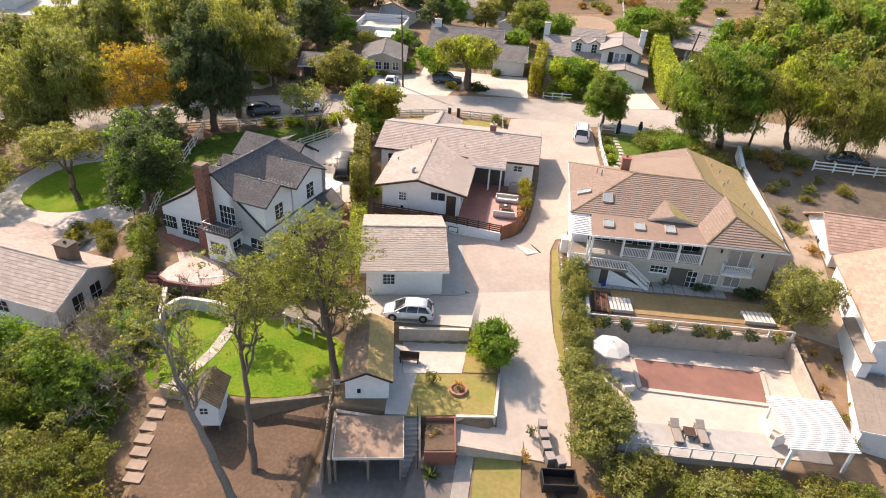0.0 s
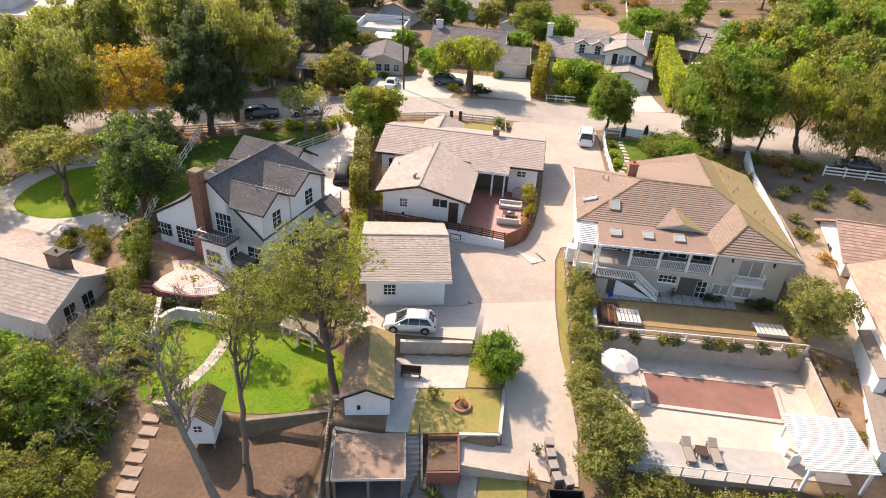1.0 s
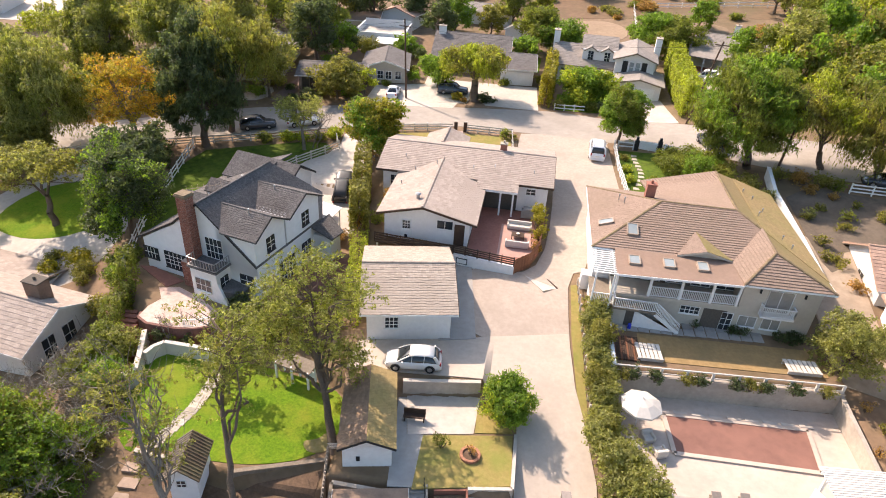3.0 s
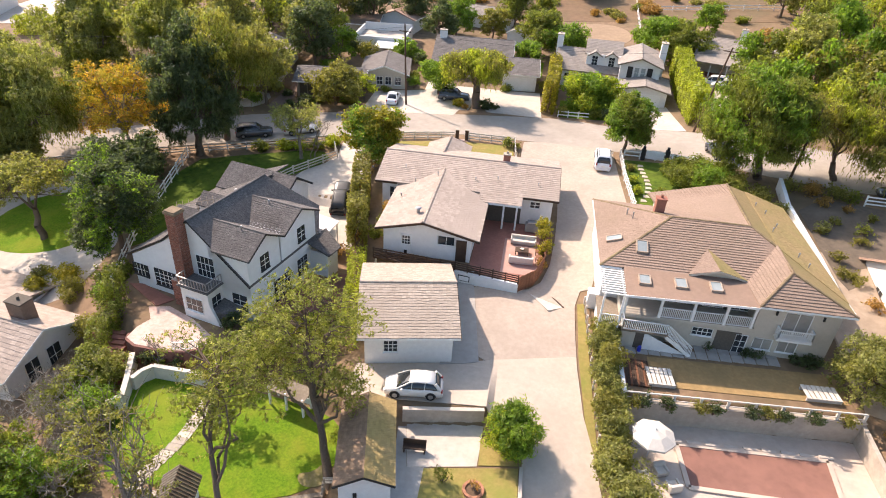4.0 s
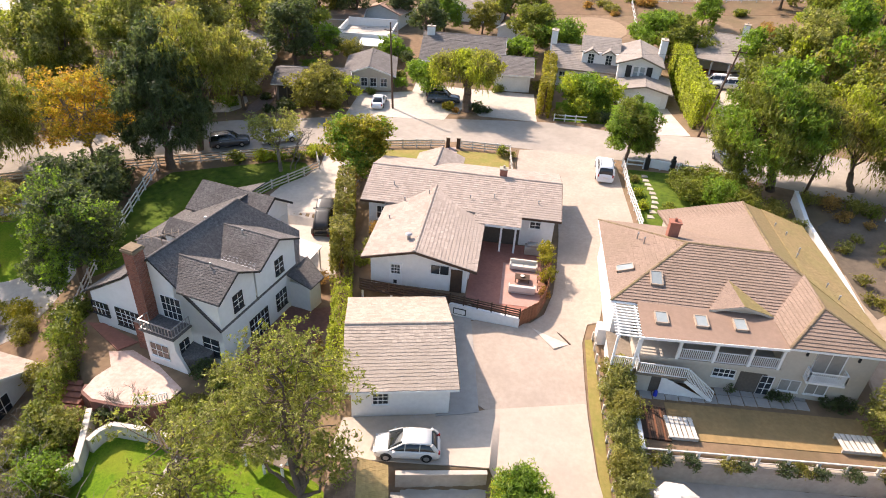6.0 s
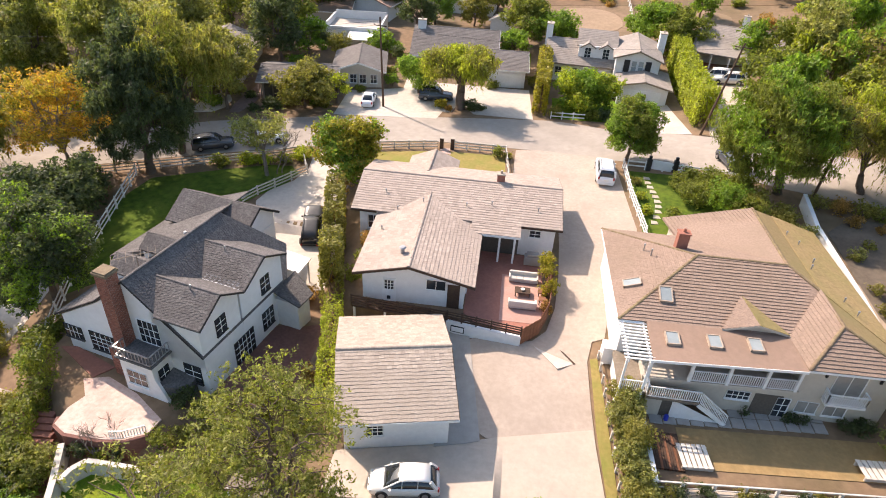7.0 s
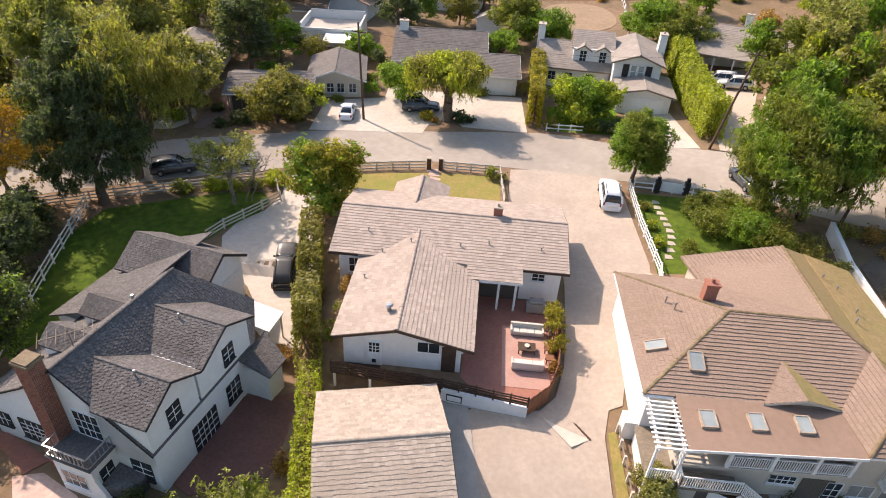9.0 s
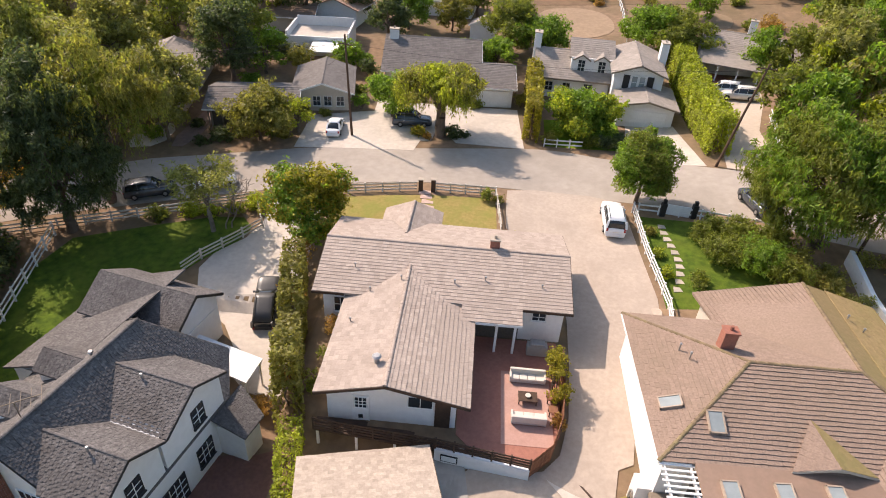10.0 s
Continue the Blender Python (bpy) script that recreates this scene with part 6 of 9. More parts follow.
# terrace of the white gabled house
sheet("patio_flagstone", [(-32.6, 47.1), (-30.9, 47.6), (-28.1, 46.4), (-25.3, 44.5), (-25.6, 43.2), (-26.8, 42.5), (-28.4, 42.3), (-30.9, 42.4), (-32.0, 43.0), (-32.0, 44.4), (-31.5, 45.6)], PATIO_PINK, "pale pink flagstone terrace", "patio", flat=1.02)
wall_run("wall_terrace", [(-32.15, 43.6), (-31.95, 42.85), (-30.9, 42.28), (-28.4, 42.18), (-26.8, 42.38), (-25.5, 43.1)], -1.0, 1.0, 0.22, BRICKCOURT, "low dark red brick retaining wall of the terrace")
rails = thing("terrace_railing", pose(-26.6, 42.6, 1.1), "small white metal railing on the terrace edge", "railing", world=True)
for p, q in (((-27.6, 42.35, 1.1), (-26.8, 42.5, 1.1)), ((-26.8, 42.5, 1.1), (-25.6, 43.2, 1.1))):
    railing(rails, p, q, 0.75, WHITE, 0.16)
steps = thing("brick_steps", pose(-33, 42.4, -0.6), "worn terracotta brick steps beside the terrace", "steps", world=True)
for k in range(12):
    bm = B()
    x, y, z = -33.7 + 0.22 * k, 44.3 - 0.47 * k, 0.25 - 0.125 * k
    prism(bm, [(x - 0.75, y - 0.28), (x + 0.6, y - 0.2), (x + 0.6, y + 0.26), (x - 0.75, y + 0.2)], z - 1.2, z)
    part("step", bm, PATIO_RED, steps)
sheet("path_brick", [(-36.2, 49.9), (-34.9, 50.1), (-31.0, 48.5), (-32.0, 47.3)], PATIO_RED, "red brick path along the house", "path", 0.08)
sheet("patio_court", [(-24.4, 48.6), (-21.6, 47.2), (-17.2, 49.0), (-16.9, 56.4), (-18.6, 55.6), (-22.6, 55.0)], BRICKCOURT, "red brick court with shade in its dark colour", "patio", 0.06)
for k, (x, y, r) in enumerate(((-22.0, 56.0, 0.28), (-21.6, 55.2, 0.22), (-20.6, 56.2, 0.3), (-22.6, 52.0, 0.24))):
    ob = thing("flower_pot", pose(x, y, 1.06), "dark glazed pot with a clipped plant", "flower pot", "court pots")
    bm = B()
    tube(bm, (0, 0, 0), (0, 0, 0.5), r * 0.7, r, 12)
    part("pot", bm, BLACK if k % 2 else TERRACOTTA, ob)

wf = thing("lattice_fence", pose(-11.8, 30, -2.2), "weathered grey timber fence beside the store", "fence", world=True)
for k in range(30):
    t = k / 29
    x, y = -12.2 + 1.5 * t, 33.5 - 7.6 * t
    z = -0.9 - 1.3 * min(1, t * 1.5)
    bm = B()
    box(bm, x - 0.05, y - 0.05, z - 1.4, x + 0.05, y + 0.05, z + 1.5 + 0.04 * (k % 3), 0.0)
    part("board", bm, PALEWOOD, wf)
for dz in (0.5, 1.3):
    bm = B()
    beam(bm, (-12.28, 33.5, -0.9 + dz), (-11.3, 28.5, -2.1 + dz), 0.08, 0.1)
    part("rail", bm, PALEWOOD, wf)
    bm = B()
    beam(bm, (-11.3, 28.5, -2.1 + dz), (-10.75, 25.9, -2.2 + dz), 0.08, 0.1)
    part("rail", bm, PALEWOOD, wf)
for k in range(4):
    bm = B()
    beam(bm, (-12.3, 33.6, 0.1 + 0.16 * k), (-10.9, 33.9, 0.1 + 0.16 * k), 0.04, 0.07)
    part("rail", bm, FENCEWHITE, wf)

# ---- houses further off ----
def gable_house(name, m, w, d, wall_h, rise, roof_mat, wall_mat, label, axis="x", over=0.45, tile=0.6, wins=(), trim=None):
    """A plain gabled house, w by d about its base point, its ridge along x or y of its own frame."""
    ob = thing(name, m, label, "house", "houses")
    trim = trim or WHITE
    bm = B()
    box(bm, -w / 2, -d / 2, -1.0, w / 2, d / 2, wall_h)
    part("wall", bm, wall_mat, ob)
    W, D, z0 = w / 2 + over, d / 2 + over, wall_h
    if axis == "x":
        profile(ob, [(-d / 2, wall_h - 0.05), (d / 2, wall_h - 0.05), (0, wall_h + rise * 0.93)], -w / 2, w / 2, YZ, wall_mat, "gable_wall")
        roof_plane(ob, [(-W, -D, z0), (W, -D, z0), (W, 0, z0 + rise), (-W, 0, z0 + rise)], roof_mat, tile, tile * 0.75, 0.03, 0.16)
        roof_plane(ob, [(W, D, z0), (-W, D, z0), (-W, 0, z0 + rise), (W, 0, z0 + rise)], roof_mat, tile, tile * 0.75, 0.03, 0.16)
        caps(ob, (-W, 0, z0 + rise), (W, 0, z0 + rise), roof_mat, 0.12, 0.5)
        fascia(ob, [(W + 0.02, -D, z0), (W + 0.02, 0, z0 + rise), (W + 0.02, D, z0)], trim, 0.2)
        fascia(ob, [(-W, -D - 0.02, z0), (W, -D - 0.02, z0)], trim, 0.18)
    else:
        profile(ob, [(-w / 2, wall_h - 0.05), (w / 2, wall_h - 0.05), (0, wall_h + rise * 0.93)], -d / 2, d / 2, XZ, wall_mat, "gable_wall")
        roof_plane(ob, [(-W, D, z0), (-W, -D, z0), (0, -D, z0 + rise), (0, D, z0 + rise)], roof_mat, tile, tile * 0.75, 0.03, 0.16)
        roof_plane(ob, [(W, -D, z0), (W, D, z0), (0, D, z0 + rise), (0, -D, z0 + rise)], roof_mat, tile, tile * 0.75, 0.03, 0.16)
        caps(ob, (0, -D, z0 + rise), (0, D, z0 + rise), roof_mat, 0.12, 0.5)
        fascia(ob, [(-W, -D - 0.02, z0), (0, -D - 0.02, z0 + rise), (W, -D - 0.02, z0)], trim, 0.2)
    for x, y, z, face, ww, hh in wins:
        window(ob, at_wall(x, y, z, face), ww, hh, 2, 2)
    return ob


# white house down the slope on the west side
HL = gable_house("house", pose(-49.35, 43.5, -3.6, 0, 0, -8), 21, 7.8, 3.0, 2.05, TANROOF, STUCCO, "long white house with tan tile roof below the slope", "x", 0.5, 0.5,
                 ((10.5, -1.5, 0.9, "right", 1.2, 1.9), (10.5, 0.6, 0.9, "right", 1.2, 1.9), (-3, -3.9, 0.9, "near", 1.8, 1.2), (4, -3.9, 0.9, "near", 1.2, 1.2), (10.5, -2.8, -0.8, "right", 1.0, 1.3)))
chimney(HL, 7.6, 1.2, 3.5, 6.2, 1.6, 1.2, mat("brown_brick", (0.26, 0.17, 0.12), (0.20, 0.13, 0.09), 0.9, 6.0, 0.8, (0.16, 0.10, 0.075), 0.5, 0.3, 30.0), INTERIOR)
bm = B()
box(bm, -6.0, 3.9, -1, 3.0, 8.0, 2.0)
part("annex_wall", bm, STUCCO, HL)
roof_plane(HL, [(3.3, 8.4, 2.1), (-6.3, 8.4, 2.1), (-6.3, 3.8, 3.1), (3.3, 3.8, 3.1)], TANROOF, 0.5, 0.38)
tagged(wall_run("wall_curved", [(-39.0 + 3 * math.cos(a), 51.0 + 2.2 * math.sin(a)) for a in [math.radians(k) for k in range(-30, 151, 20)]], -3.2, -0.5, 0.7, APRON, "curved white garden wall", APRON), kind="structure")
# white house with salmon roof on the east side
HR = gable_house("house", pose(38.6, 59.4, 2.6, 0, 0, -3), 15.5, 8.0, 2.9, 2.2, PINKROOF, STUCCO, "white house with salmon concrete-tile roof", "x", 0.5, 0.5, ((-7.75, 0, 0.9, "left", 1.2, 1.3), (-4, -4.0, 0.9, "near", 1.5, 1.2)))
HR2 = gable_house("house", pose(34.0, 47.6, 1.5, 0, 0, -8), 8.4, 12.5, 4.0, 2.1, PINKROOF, STUCCO, "tall white wing with salmon tile gable roof", "y", 0.5, 0.5, ((-4.2, 1.0, 1.4, "left", 1.2, 1.2), (0, -6.25, 1.5, "near", 1.4, 1.4)))
bm = B()
box(bm, -4.9, -7.2, -1.5, -4.2, -1.5, 2.2)
part("annex_wall", bm, STUCCO, HR2)
bm = B()
slab(bm, [(-5.1, -7.4, 2.3), (-4.1, -7.4, 2.6), (-4.1, -1.3, 2.6), (-5.1, -1.3, 2.3)], 0.12)
part("annex_roof", bm, FELT, HR2)
sr = gable_house("shed", pose(29.4, 38.0, 0.4, 0, 0, -14), 4.2, 6.4, 1.7, 0.35, FELT, STUCCO, "small white outbuilding with flat grey-brown roof", "y", 0.3, 0.6)

# houses across the road
HE = gable_house("house", pose(15.3, 110.4, 5.1, 0, 0, -6), 6.8, 7.6, 2.75, 0.85, FARROOF, STUCCO, "white garage wing of a large house with grey gable roof", "y", 0.55, 0.55, (), GREYWOOD)
bm = B()
box(bm, -2.5, -3.88, -0.1, 2.5, -3.8, 2.15)
for k in (1, 2, 3):
    box(bm, -2.45, -3.9, 0.53 * k, 2.45, -3.88, 0.53 * k + 0.03)
part("garage_door", bm, WHITE, HE, "white sectional garage door")
HE2 = gable_house("house", pose(15.0, 117.6, 5.1, 0, 0, -6), 6.3, 11.0, 5.05, 1.3, FARROOF, STUCCO, "two-storey white house with grey gables and dark shutters", "y", 0.5, 0.55, ((3.15, -2, 3.0, "right", 1.2, 1.2),), GREYWOOD)
for x in (-0.5, 0.5):
    bm = B()
    box(bm, x - 0.34, -5.56, 3.15, x + 0.34, -5.5, 4.75, 0.01)
    pane = part("window", bm, SKYGLASS, HE2, "pale window with white bars")
    bm = B()
    for a, b, c, d in ((-0.42, 3.07, 0.42, 3.15), (-0.42, 4.75, 0.42, 4.83), (-0.42, 3.07, -0.34, 4.83), (0.34, 3.07, 0.42, 4.83), (-0.34, 3.92, 0.34, 3.97)):
        box(bm, x + a, -5.6, b, x + c, -5.52, d)
    part("frame", bm, WHITE, pane)
for x in (-1.55, 1.55):
    bm = B()
    box(bm, x - 0.42, -5.6, 3.05, x + 0.42, -5.5, 4.85, 0.02)
    part("shutter", bm, TRIMDARK, HE2, "dark blue-grey shutter")
chimney(HE2, 3.5, 1.5, 0, 7.6, 1.0, 1.6, STUCCO, CMU)
HE3 = gable_house("house", pose(6.8, 120.6, 5.0, 0, 0, -4), 10.0, 9.6, 2.7, 2.6, FARROOF, STUCCO, "white house wing with grey roof and two dormers", "x", 0.6, 0.55, ((-3.2, -4.8, 0.8, "near", 1.0, 1.2), (-0.8, -4.8, 0.8, "near", 1.0, 1.2), (2.2, -4.8, 0.3, "near", 1.2, 1.8)), GREYWOOD)
bm = B()
box(bm, -0.5, -3.6, 2.9, 5.2, 3.0, 5.3)
part("dormer_wall", bm, STUCCO, HE3)
roof_plane(HE3, [(-0.8, -3.4, 5.25), (5.4, -3.4, 5.25), (5.4, 0.6, 6.9), (-0.8, 0.6, 6.9)], FARROOF, 0.55, 0.42, 0.03)
roof_plane(HE3, [(5.4, 4.6, 5.25), (-0.8, 4.6, 5.25), (-0.8, 0.6, 6.9), (5.4, 0.6, 6.9)], FARROOF, 0.55, 0.42, 0.03)
profile(HE3, [(-3.4, 5.2), (4.4, 5.2), (0.6, 6.8)], -0.6, 5.2, YZ, STUCCO, "gable_wall")
fascia(HE3, [(-0.82, -3.4, 5.25), (-0.82, 0.6, 6.9), (-0.82, 4.6, 5.25)], GREYWOOD, 0.2)
for x in (0.9, 3.7):
    window(HE3, at_wall(x, -3.62, 3.55, "near"), 0.9, 1.45, 2, 3, sill=False)
    profile(HE3, [(x - 1.0, 5.1), (x + 1.0, 5.1), (x, 5.75)], -3.66, -2.0, XZ, STUCCO, "dormer_gable")
    roof_plane(HE3, [(x - 1.2, -2.0, 5.1), (x - 1.2, -3.95, 5.1), (x, -3.95, 5.86), (x, -1.6, 5.86)], FARROOF, 0.5, 0.4, 0.03)
    roof_plane(HE3, [(x + 1.2, -3.95, 5.1), (x + 1.2, -2.0, 5.1), (x, -1.6, 5.86), (x, -3.95, 5.86)], FARROOF, 0.5, 0.4, 0.03)
    fascia(HE3, [(x - 1.2, -3.97, 5.1), (x, -3.97, 5.86), (x + 1.2, -3.97, 5.1)], GREYWOOD, 0.16)
chimney(HE3, -5.4, 0.5, 0, 7.2, 1.0, 1.5, STUCCO, CMU)

HD = gable_house("house", pose(-4.9, 116.2, 4.5, 0, 0, 3), 5.6, 10.0, 2.7, 1.5, SLATE, STUCCO, "garage wing with slate-grey roof and pale door", "x", 0.5, 0.5)
bm = B()
box(bm, -1.9, -5.08, -0.1, 2.3, -5.0, 2.2)
for k in range(5):
    box(bm, -1.7 + 0.8 * k, -5.1, 1.7, -1.1 + 0.8 * k, -5.08, 2.05)
part("garage_door", bm, WHITE, HD, "white garage door with a row of lights")
HD2 = gable_house("house", pose(-13.6, 122.6, 4.4, 0, 0, 3), 13.0, 14.0, 2.7, 2.9, SLATE, BEIGE, "low house with slate-grey roof and white chimney", "x", 0.6, 0.5, ((-3, -7.0, 0.8, "near", 1.6, 1.2), (3, -7.0, 0.8, "near", 1.6, 1.2)))
chimney(HD2, -5.8, -0.5, 3, 6.6, 1.3, 0.9, STUCCO, CMU)
for x, y in ((-1, 3.5), (2, -3), (0.5, -2.2), (4.5, 4)):
    vent(HD2, x, y, 4.0, 0.3, 0.08)

HF = gable_house("house", pose(-27.2, 110.8, 4.1, 0, 0, 10), 7.0, 9.6, 2.5, 1.35, SLATE, BEIGE, "low beige house with grey gable roof", "y", 0.6, 0.5, ((-0.8, -4.8, 0.7, "near", 0.9, 1.2), (0.6, -4.8, 0.7, "near", 0.9, 1.2), (2.2, -4.8, 0.7, "near", 0.9, 1.2)))
HF2 = gable_house("house", pose(-34.6, 104.6, 3.6, 0, 0, 10), 10.0, 8.2, 2.4, 1.1, SLATE, TAUPE, "low house wing with grey roof and dark porch", "x", 0.7, 0.5, ((3.2, -4.1, 0.8, "near", 1.4, 1.1),))
# dark panel added on the wall to read as porch shade
bm = B()
box(bm, -4.7, -4.16, 0, -1.0, -4.1, 2.2)
part("porch_shade", bm, INTERIOR, HF2, "dark panel standing for deep porch shade")
for x in (-5.0, -3.4, -1.8):
    bm = B()
    box(bm, x - 0.08, -4.75, -0.6, x + 0.08, -4.59, 2.3, 0.01)
    part("post", bm, GREYWOOD, HF2)
HG = gable_house("house", pose(-49.4, 109.4, 4.0, 0, 0, 8), 10.0, 15.0, 2.8, 2.0, FARROOF, BEIGE, "low house with grey-brown gable roof among trees", "y", 0.6, 0.55)
chimney(HG, -1.5, 2, 3, 6.0, 0.8, 0.8, STUCCO, CMU)
HW = thing("house", pose(-32.2, 129.6, 4.4, 0, 0, 4), "white flat-roofed house with tall parapets", "house", "houses")
bm = B()
box(bm, -4.9, -4.2, -1, 4.9, 4.2, 3.0)
part("wall", bm, STUCCO, HW)
for x0, y0, x1, y1, z in ((-4.9, -4.2, 4.9, -3.9, 3.5), (-4.6, 3.9, 4.6, 4.2, 4.5), (-4.9, -3.9, -4.6, 4.2, 4.1), (4.6, -3.9, 4.9, 4.2, 4.1)):
    bm = B()
    box(bm, x0, y0, 3.0, x1, y1, z, 0.02)
    part("parapet", bm, STUCCO, HW)
bm = B()
box(bm, -4.6, -3.9, 3.0, 4.6, 3.9, 3.08)
part("roof", bm, APRON, HW)
window(HW, at_wall(-2.6, -4.2, 0.8, "near"), 1.4, 1.2, 2, 1)
bm = B()
slab(bm, [(-0.6, -8.3, 2.5), (6.0, -8.3, 2.5), (6.2, -4.3, 2.9), (-0.6, -4.3, 2.9)], 0.1)
part("awning", bm, WHITE, HW, "white patio awning")
for x in (-0.4, 5.8):
    bm = B()
    box(bm, x - 0.06, -8.2, -0.5, x + 0.06, -8.08, 2.5)
    part("post", bm, WHITE, HW)
gable_house("house", pose(-40.5, 140, 5.2, 0, 0, 5), 9, 8, 2.6, 1.3, ROLLROOF, BEIGE, "distant low house with brown roof", "x", 0.6, 0.8)
gable_house("house", pose(-31.8, 146, 6.0, 0, 0, 80), 10, 8, 2.6, 1.6, PINKROOF, STUCCO, "distant low house with reddish roof", "x", 0.6, 0.8)
gable_house("house", pose(-14, 153, 6.6, 0, 0, -8), 11, 7, 2.6, 1.3, FARROOF, STUCCO, "distant white house with grey roof", "x", 0.6, 0.8)
gable_house("barn", pose(-6.5, 139, 6.0, 0, 0, -10), 4.0, 3.5, 2.4, 1.0, FARROOF, STUCCO, "small white barn with grey roof", "y", 0.3, 0.6)
HX = gable_house("house", pose(34.0, 127.0, 7.6, 0, 0, -20), 14, 11, 2.8, 2.2, FARROOF, STUCCO, "low house with grey roof and a brick-floored porch", "x", 0.6, 0.6)
bm = B()
slab(bm, [(-7.2, -9.2, 2.4), (1.5, -9.2, 2.4), (1.5, -5.6, 3.2), (-7.2, -5.6, 3.2)], 0.14)
part("porch_roof", bm, FARROOF, HX)
for k in range(4):
    bm = B()
    box(bm, -7.0 + 2.7 * k, -9.0, -0.5, -6.8 + 2.7 * k, -8.8, 2.3)
    part("post", bm, STUCCO, HX)
bm = B()
box(bm, -7.5, -10.5, -0.6, 2.5, -5.5, 0.05)
part("porch_floor", bm, PATIO_RED, HX)
chimney(HX, -1.0, 1.5, 3, 6.6, 1.0, 0.9, STUCCO, CMU)
gable_house("house", pose(62, 118, 10.0, 0, 0, 5), 11, 9, 5.0, 1.8, FARROOF, STUCCO, "white house half hidden by trees", "x", 0.5, 0.8)
gable_house("house", pose(-124, 132, 3.2, 0, 0, 15), 12, 10, 4.0, 2.0, FARROOF, STUCCO, "white house far off among trees", "x", 0.5, 0.8)


# ---- fences ----
def rail_fence(name, pts, label, material=None, h=1.1, rails=3, gap=2.4, double=False, group="rail fences"):
    ob = thing(name, pose(pts[0][0], pts[0][1], gz(*pts[0])), label, "fence", group, world=True)
    for (ax, ay), (bx, by) in zip(pts, pts[1:]):
        l = math.hypot(bx - ax, by - ay)
        n = max(1, round(l / gap))
        P = [(ax + (bx - ax) * i / n, ay + (by - ay) * i / n) for i in range(n + 1)]
        Z = [gz(*p) for p in P]
        for i in range(n):
            bm = B()
            box(bm, -0.07, -0.07, -0.2, 0.07, 0.07, h + 0.08, 0.01, m=pose(P[i][0], P[i][1], Z[i], 0, 0, math.degrees(math.atan2(by - ay, bx - ax))))
            part("post", bm, material or FENCEWHITE, ob)
            for r in range(rails):
                z = h * (r + 0.75) / rails
                bm = B()
                beam(bm, (P[i][0], P[i][1], Z[i] + z), (P[i + 1][0], P[i + 1][1], Z[i + 1] + z), 0.045, 0.15)
                part("rail", bm, material or FENCEWHITE, ob)
    return ob


rail_fence("rail_fence", [(-72, 69.6), (-62, 71.9), (-53, 76.0), (-46, 78.6), (-36.7, 81.6), (-28.2, 84.6)], "whitewashed rail fence along the road")
rail_fence("rail_fence", [(-28.2, 84.4), (-26.2, 80.2), (-30.2, 75.0), (-31.2, 73)], "whitewashed rail fence curving beside a driveway")
rail_fence("rail_fence", [(-45.6, 77.4), (-43.0, 66), (-41.0, 58), (-38.9, 52.2), (-37.4, 49.0)], "tall white rail fence between gardens", WHITE, 1.5, 3)
rail_fence("rail_fence", [(-20.8, 86.2), (-11.9, 87.1)], "grey rail fence before a front lawn", FENCEWHITE, 1.05, 3, 1.8)
rail_fence("rail_fence", [(-10.0, 87.2), (-3.7, 87.3), (-3.1, 80.8)], "grey rail fence before a front lawn", FENCEWHITE, 1.05, 3, 1.8)
rail_fence("rail_fence", [(9.9, 85.0), (9.9, 78), (10.3, 70.4), (9.4, 66.4)], "white rail fence beside the driveway", WHITE, 1.15, 3, 2.0)
rail_fence("rail_fence", [(10.4, 85.0), (16, 83.6), (22.5, 81.0)], "white rail fence along the road", WHITE, 1.05, 2, 2.2)
rail_fence("rail_fence", [(34.4, 74.0), (41, 73.4), (60, 73.4)], "white rail fence along a dirt bank", WHITE, 1.2, 3, 2.4)
rail_fence("rail_fence", [(2.0, 99.9), (6.5, 99.6)], "white rail fence before shrubs", WHITE, 1.0, 2, 1.6)
rail_fence("rail_fence", [(28.4, 95.5), (28.8, 100), (30.6, 108)], "white rail fence beside a narrow driveway", WHITE, 1.2, 3, 1.8)
rail_fence("rail_fence", [(17.6, 138), (18.6, 150), (19.6, 172)], "white rail fence between paddocks", WHITE, 1.3, 2, 3.0)
rail_fence("rail_fence", [(21, 165), (45, 163), (70, 160)], "white rail fence at the paddock's end", WHITE, 1.3, 2, 3.0)
wall_run("wall_east", [(26.3, 76.6), (25.6, 71.0), (26.2, 62.0), (26.4, 57.5)], 2.5, [7.7, 7.2, 5.9, 5.2], 0.3, STUCCO, "white garden wall stepping down the slope", WHITE)
for x, y in ((-11.5, 87.1), (-10.2, 87.2)):
    ob = thing("gate_pillar", pose(x, y, gz(x, y)), "dark brick gate pillar", "gate pillar", "gate pillars")
    bm = B()
    box(bm, -0.22, -0.22, -0.2, 0.22, 0.22, 1.35, 0.01)
    part("shaft", bm, DARKWOOD, ob)
    bm = B()
    box(bm, -0.28, -0.28, 1.35, 0.28, 0.28, 1.45, 0.02)
    part("cap", bm, CMU, ob)
for x, y in ((12.6, 84.4), (15.4, 83.9)):
    ob = thing("gate_pillar", pose(x, y, gz(x, y)), "grey gate pillar with a lantern on top", "gate pillar", "gate pillars")
    bm = B()
    box(bm, -0.25, -0.25, -0.2, 0.25, 0.25, 1.4, 0.02)
    part("shaft", bm, TRIMDARK, ob)
    bm = B()
    box(bm, -0.16, -0.16, 1.4, 0.16, 0.16, 1.8, 0.03)
    part("lantern", bm, BLACK, ob)
gt = thing("gate", pose(14.0, 84.15, gz(14, 84.15), 0, 0, -10), "low white boarded gate", "gate")
bm = B()
box(bm, -1.1, -0.04, 0.1, 1.1, 0.04, 1.2, 0.02)
part("panel", bm, WHITE, gt)
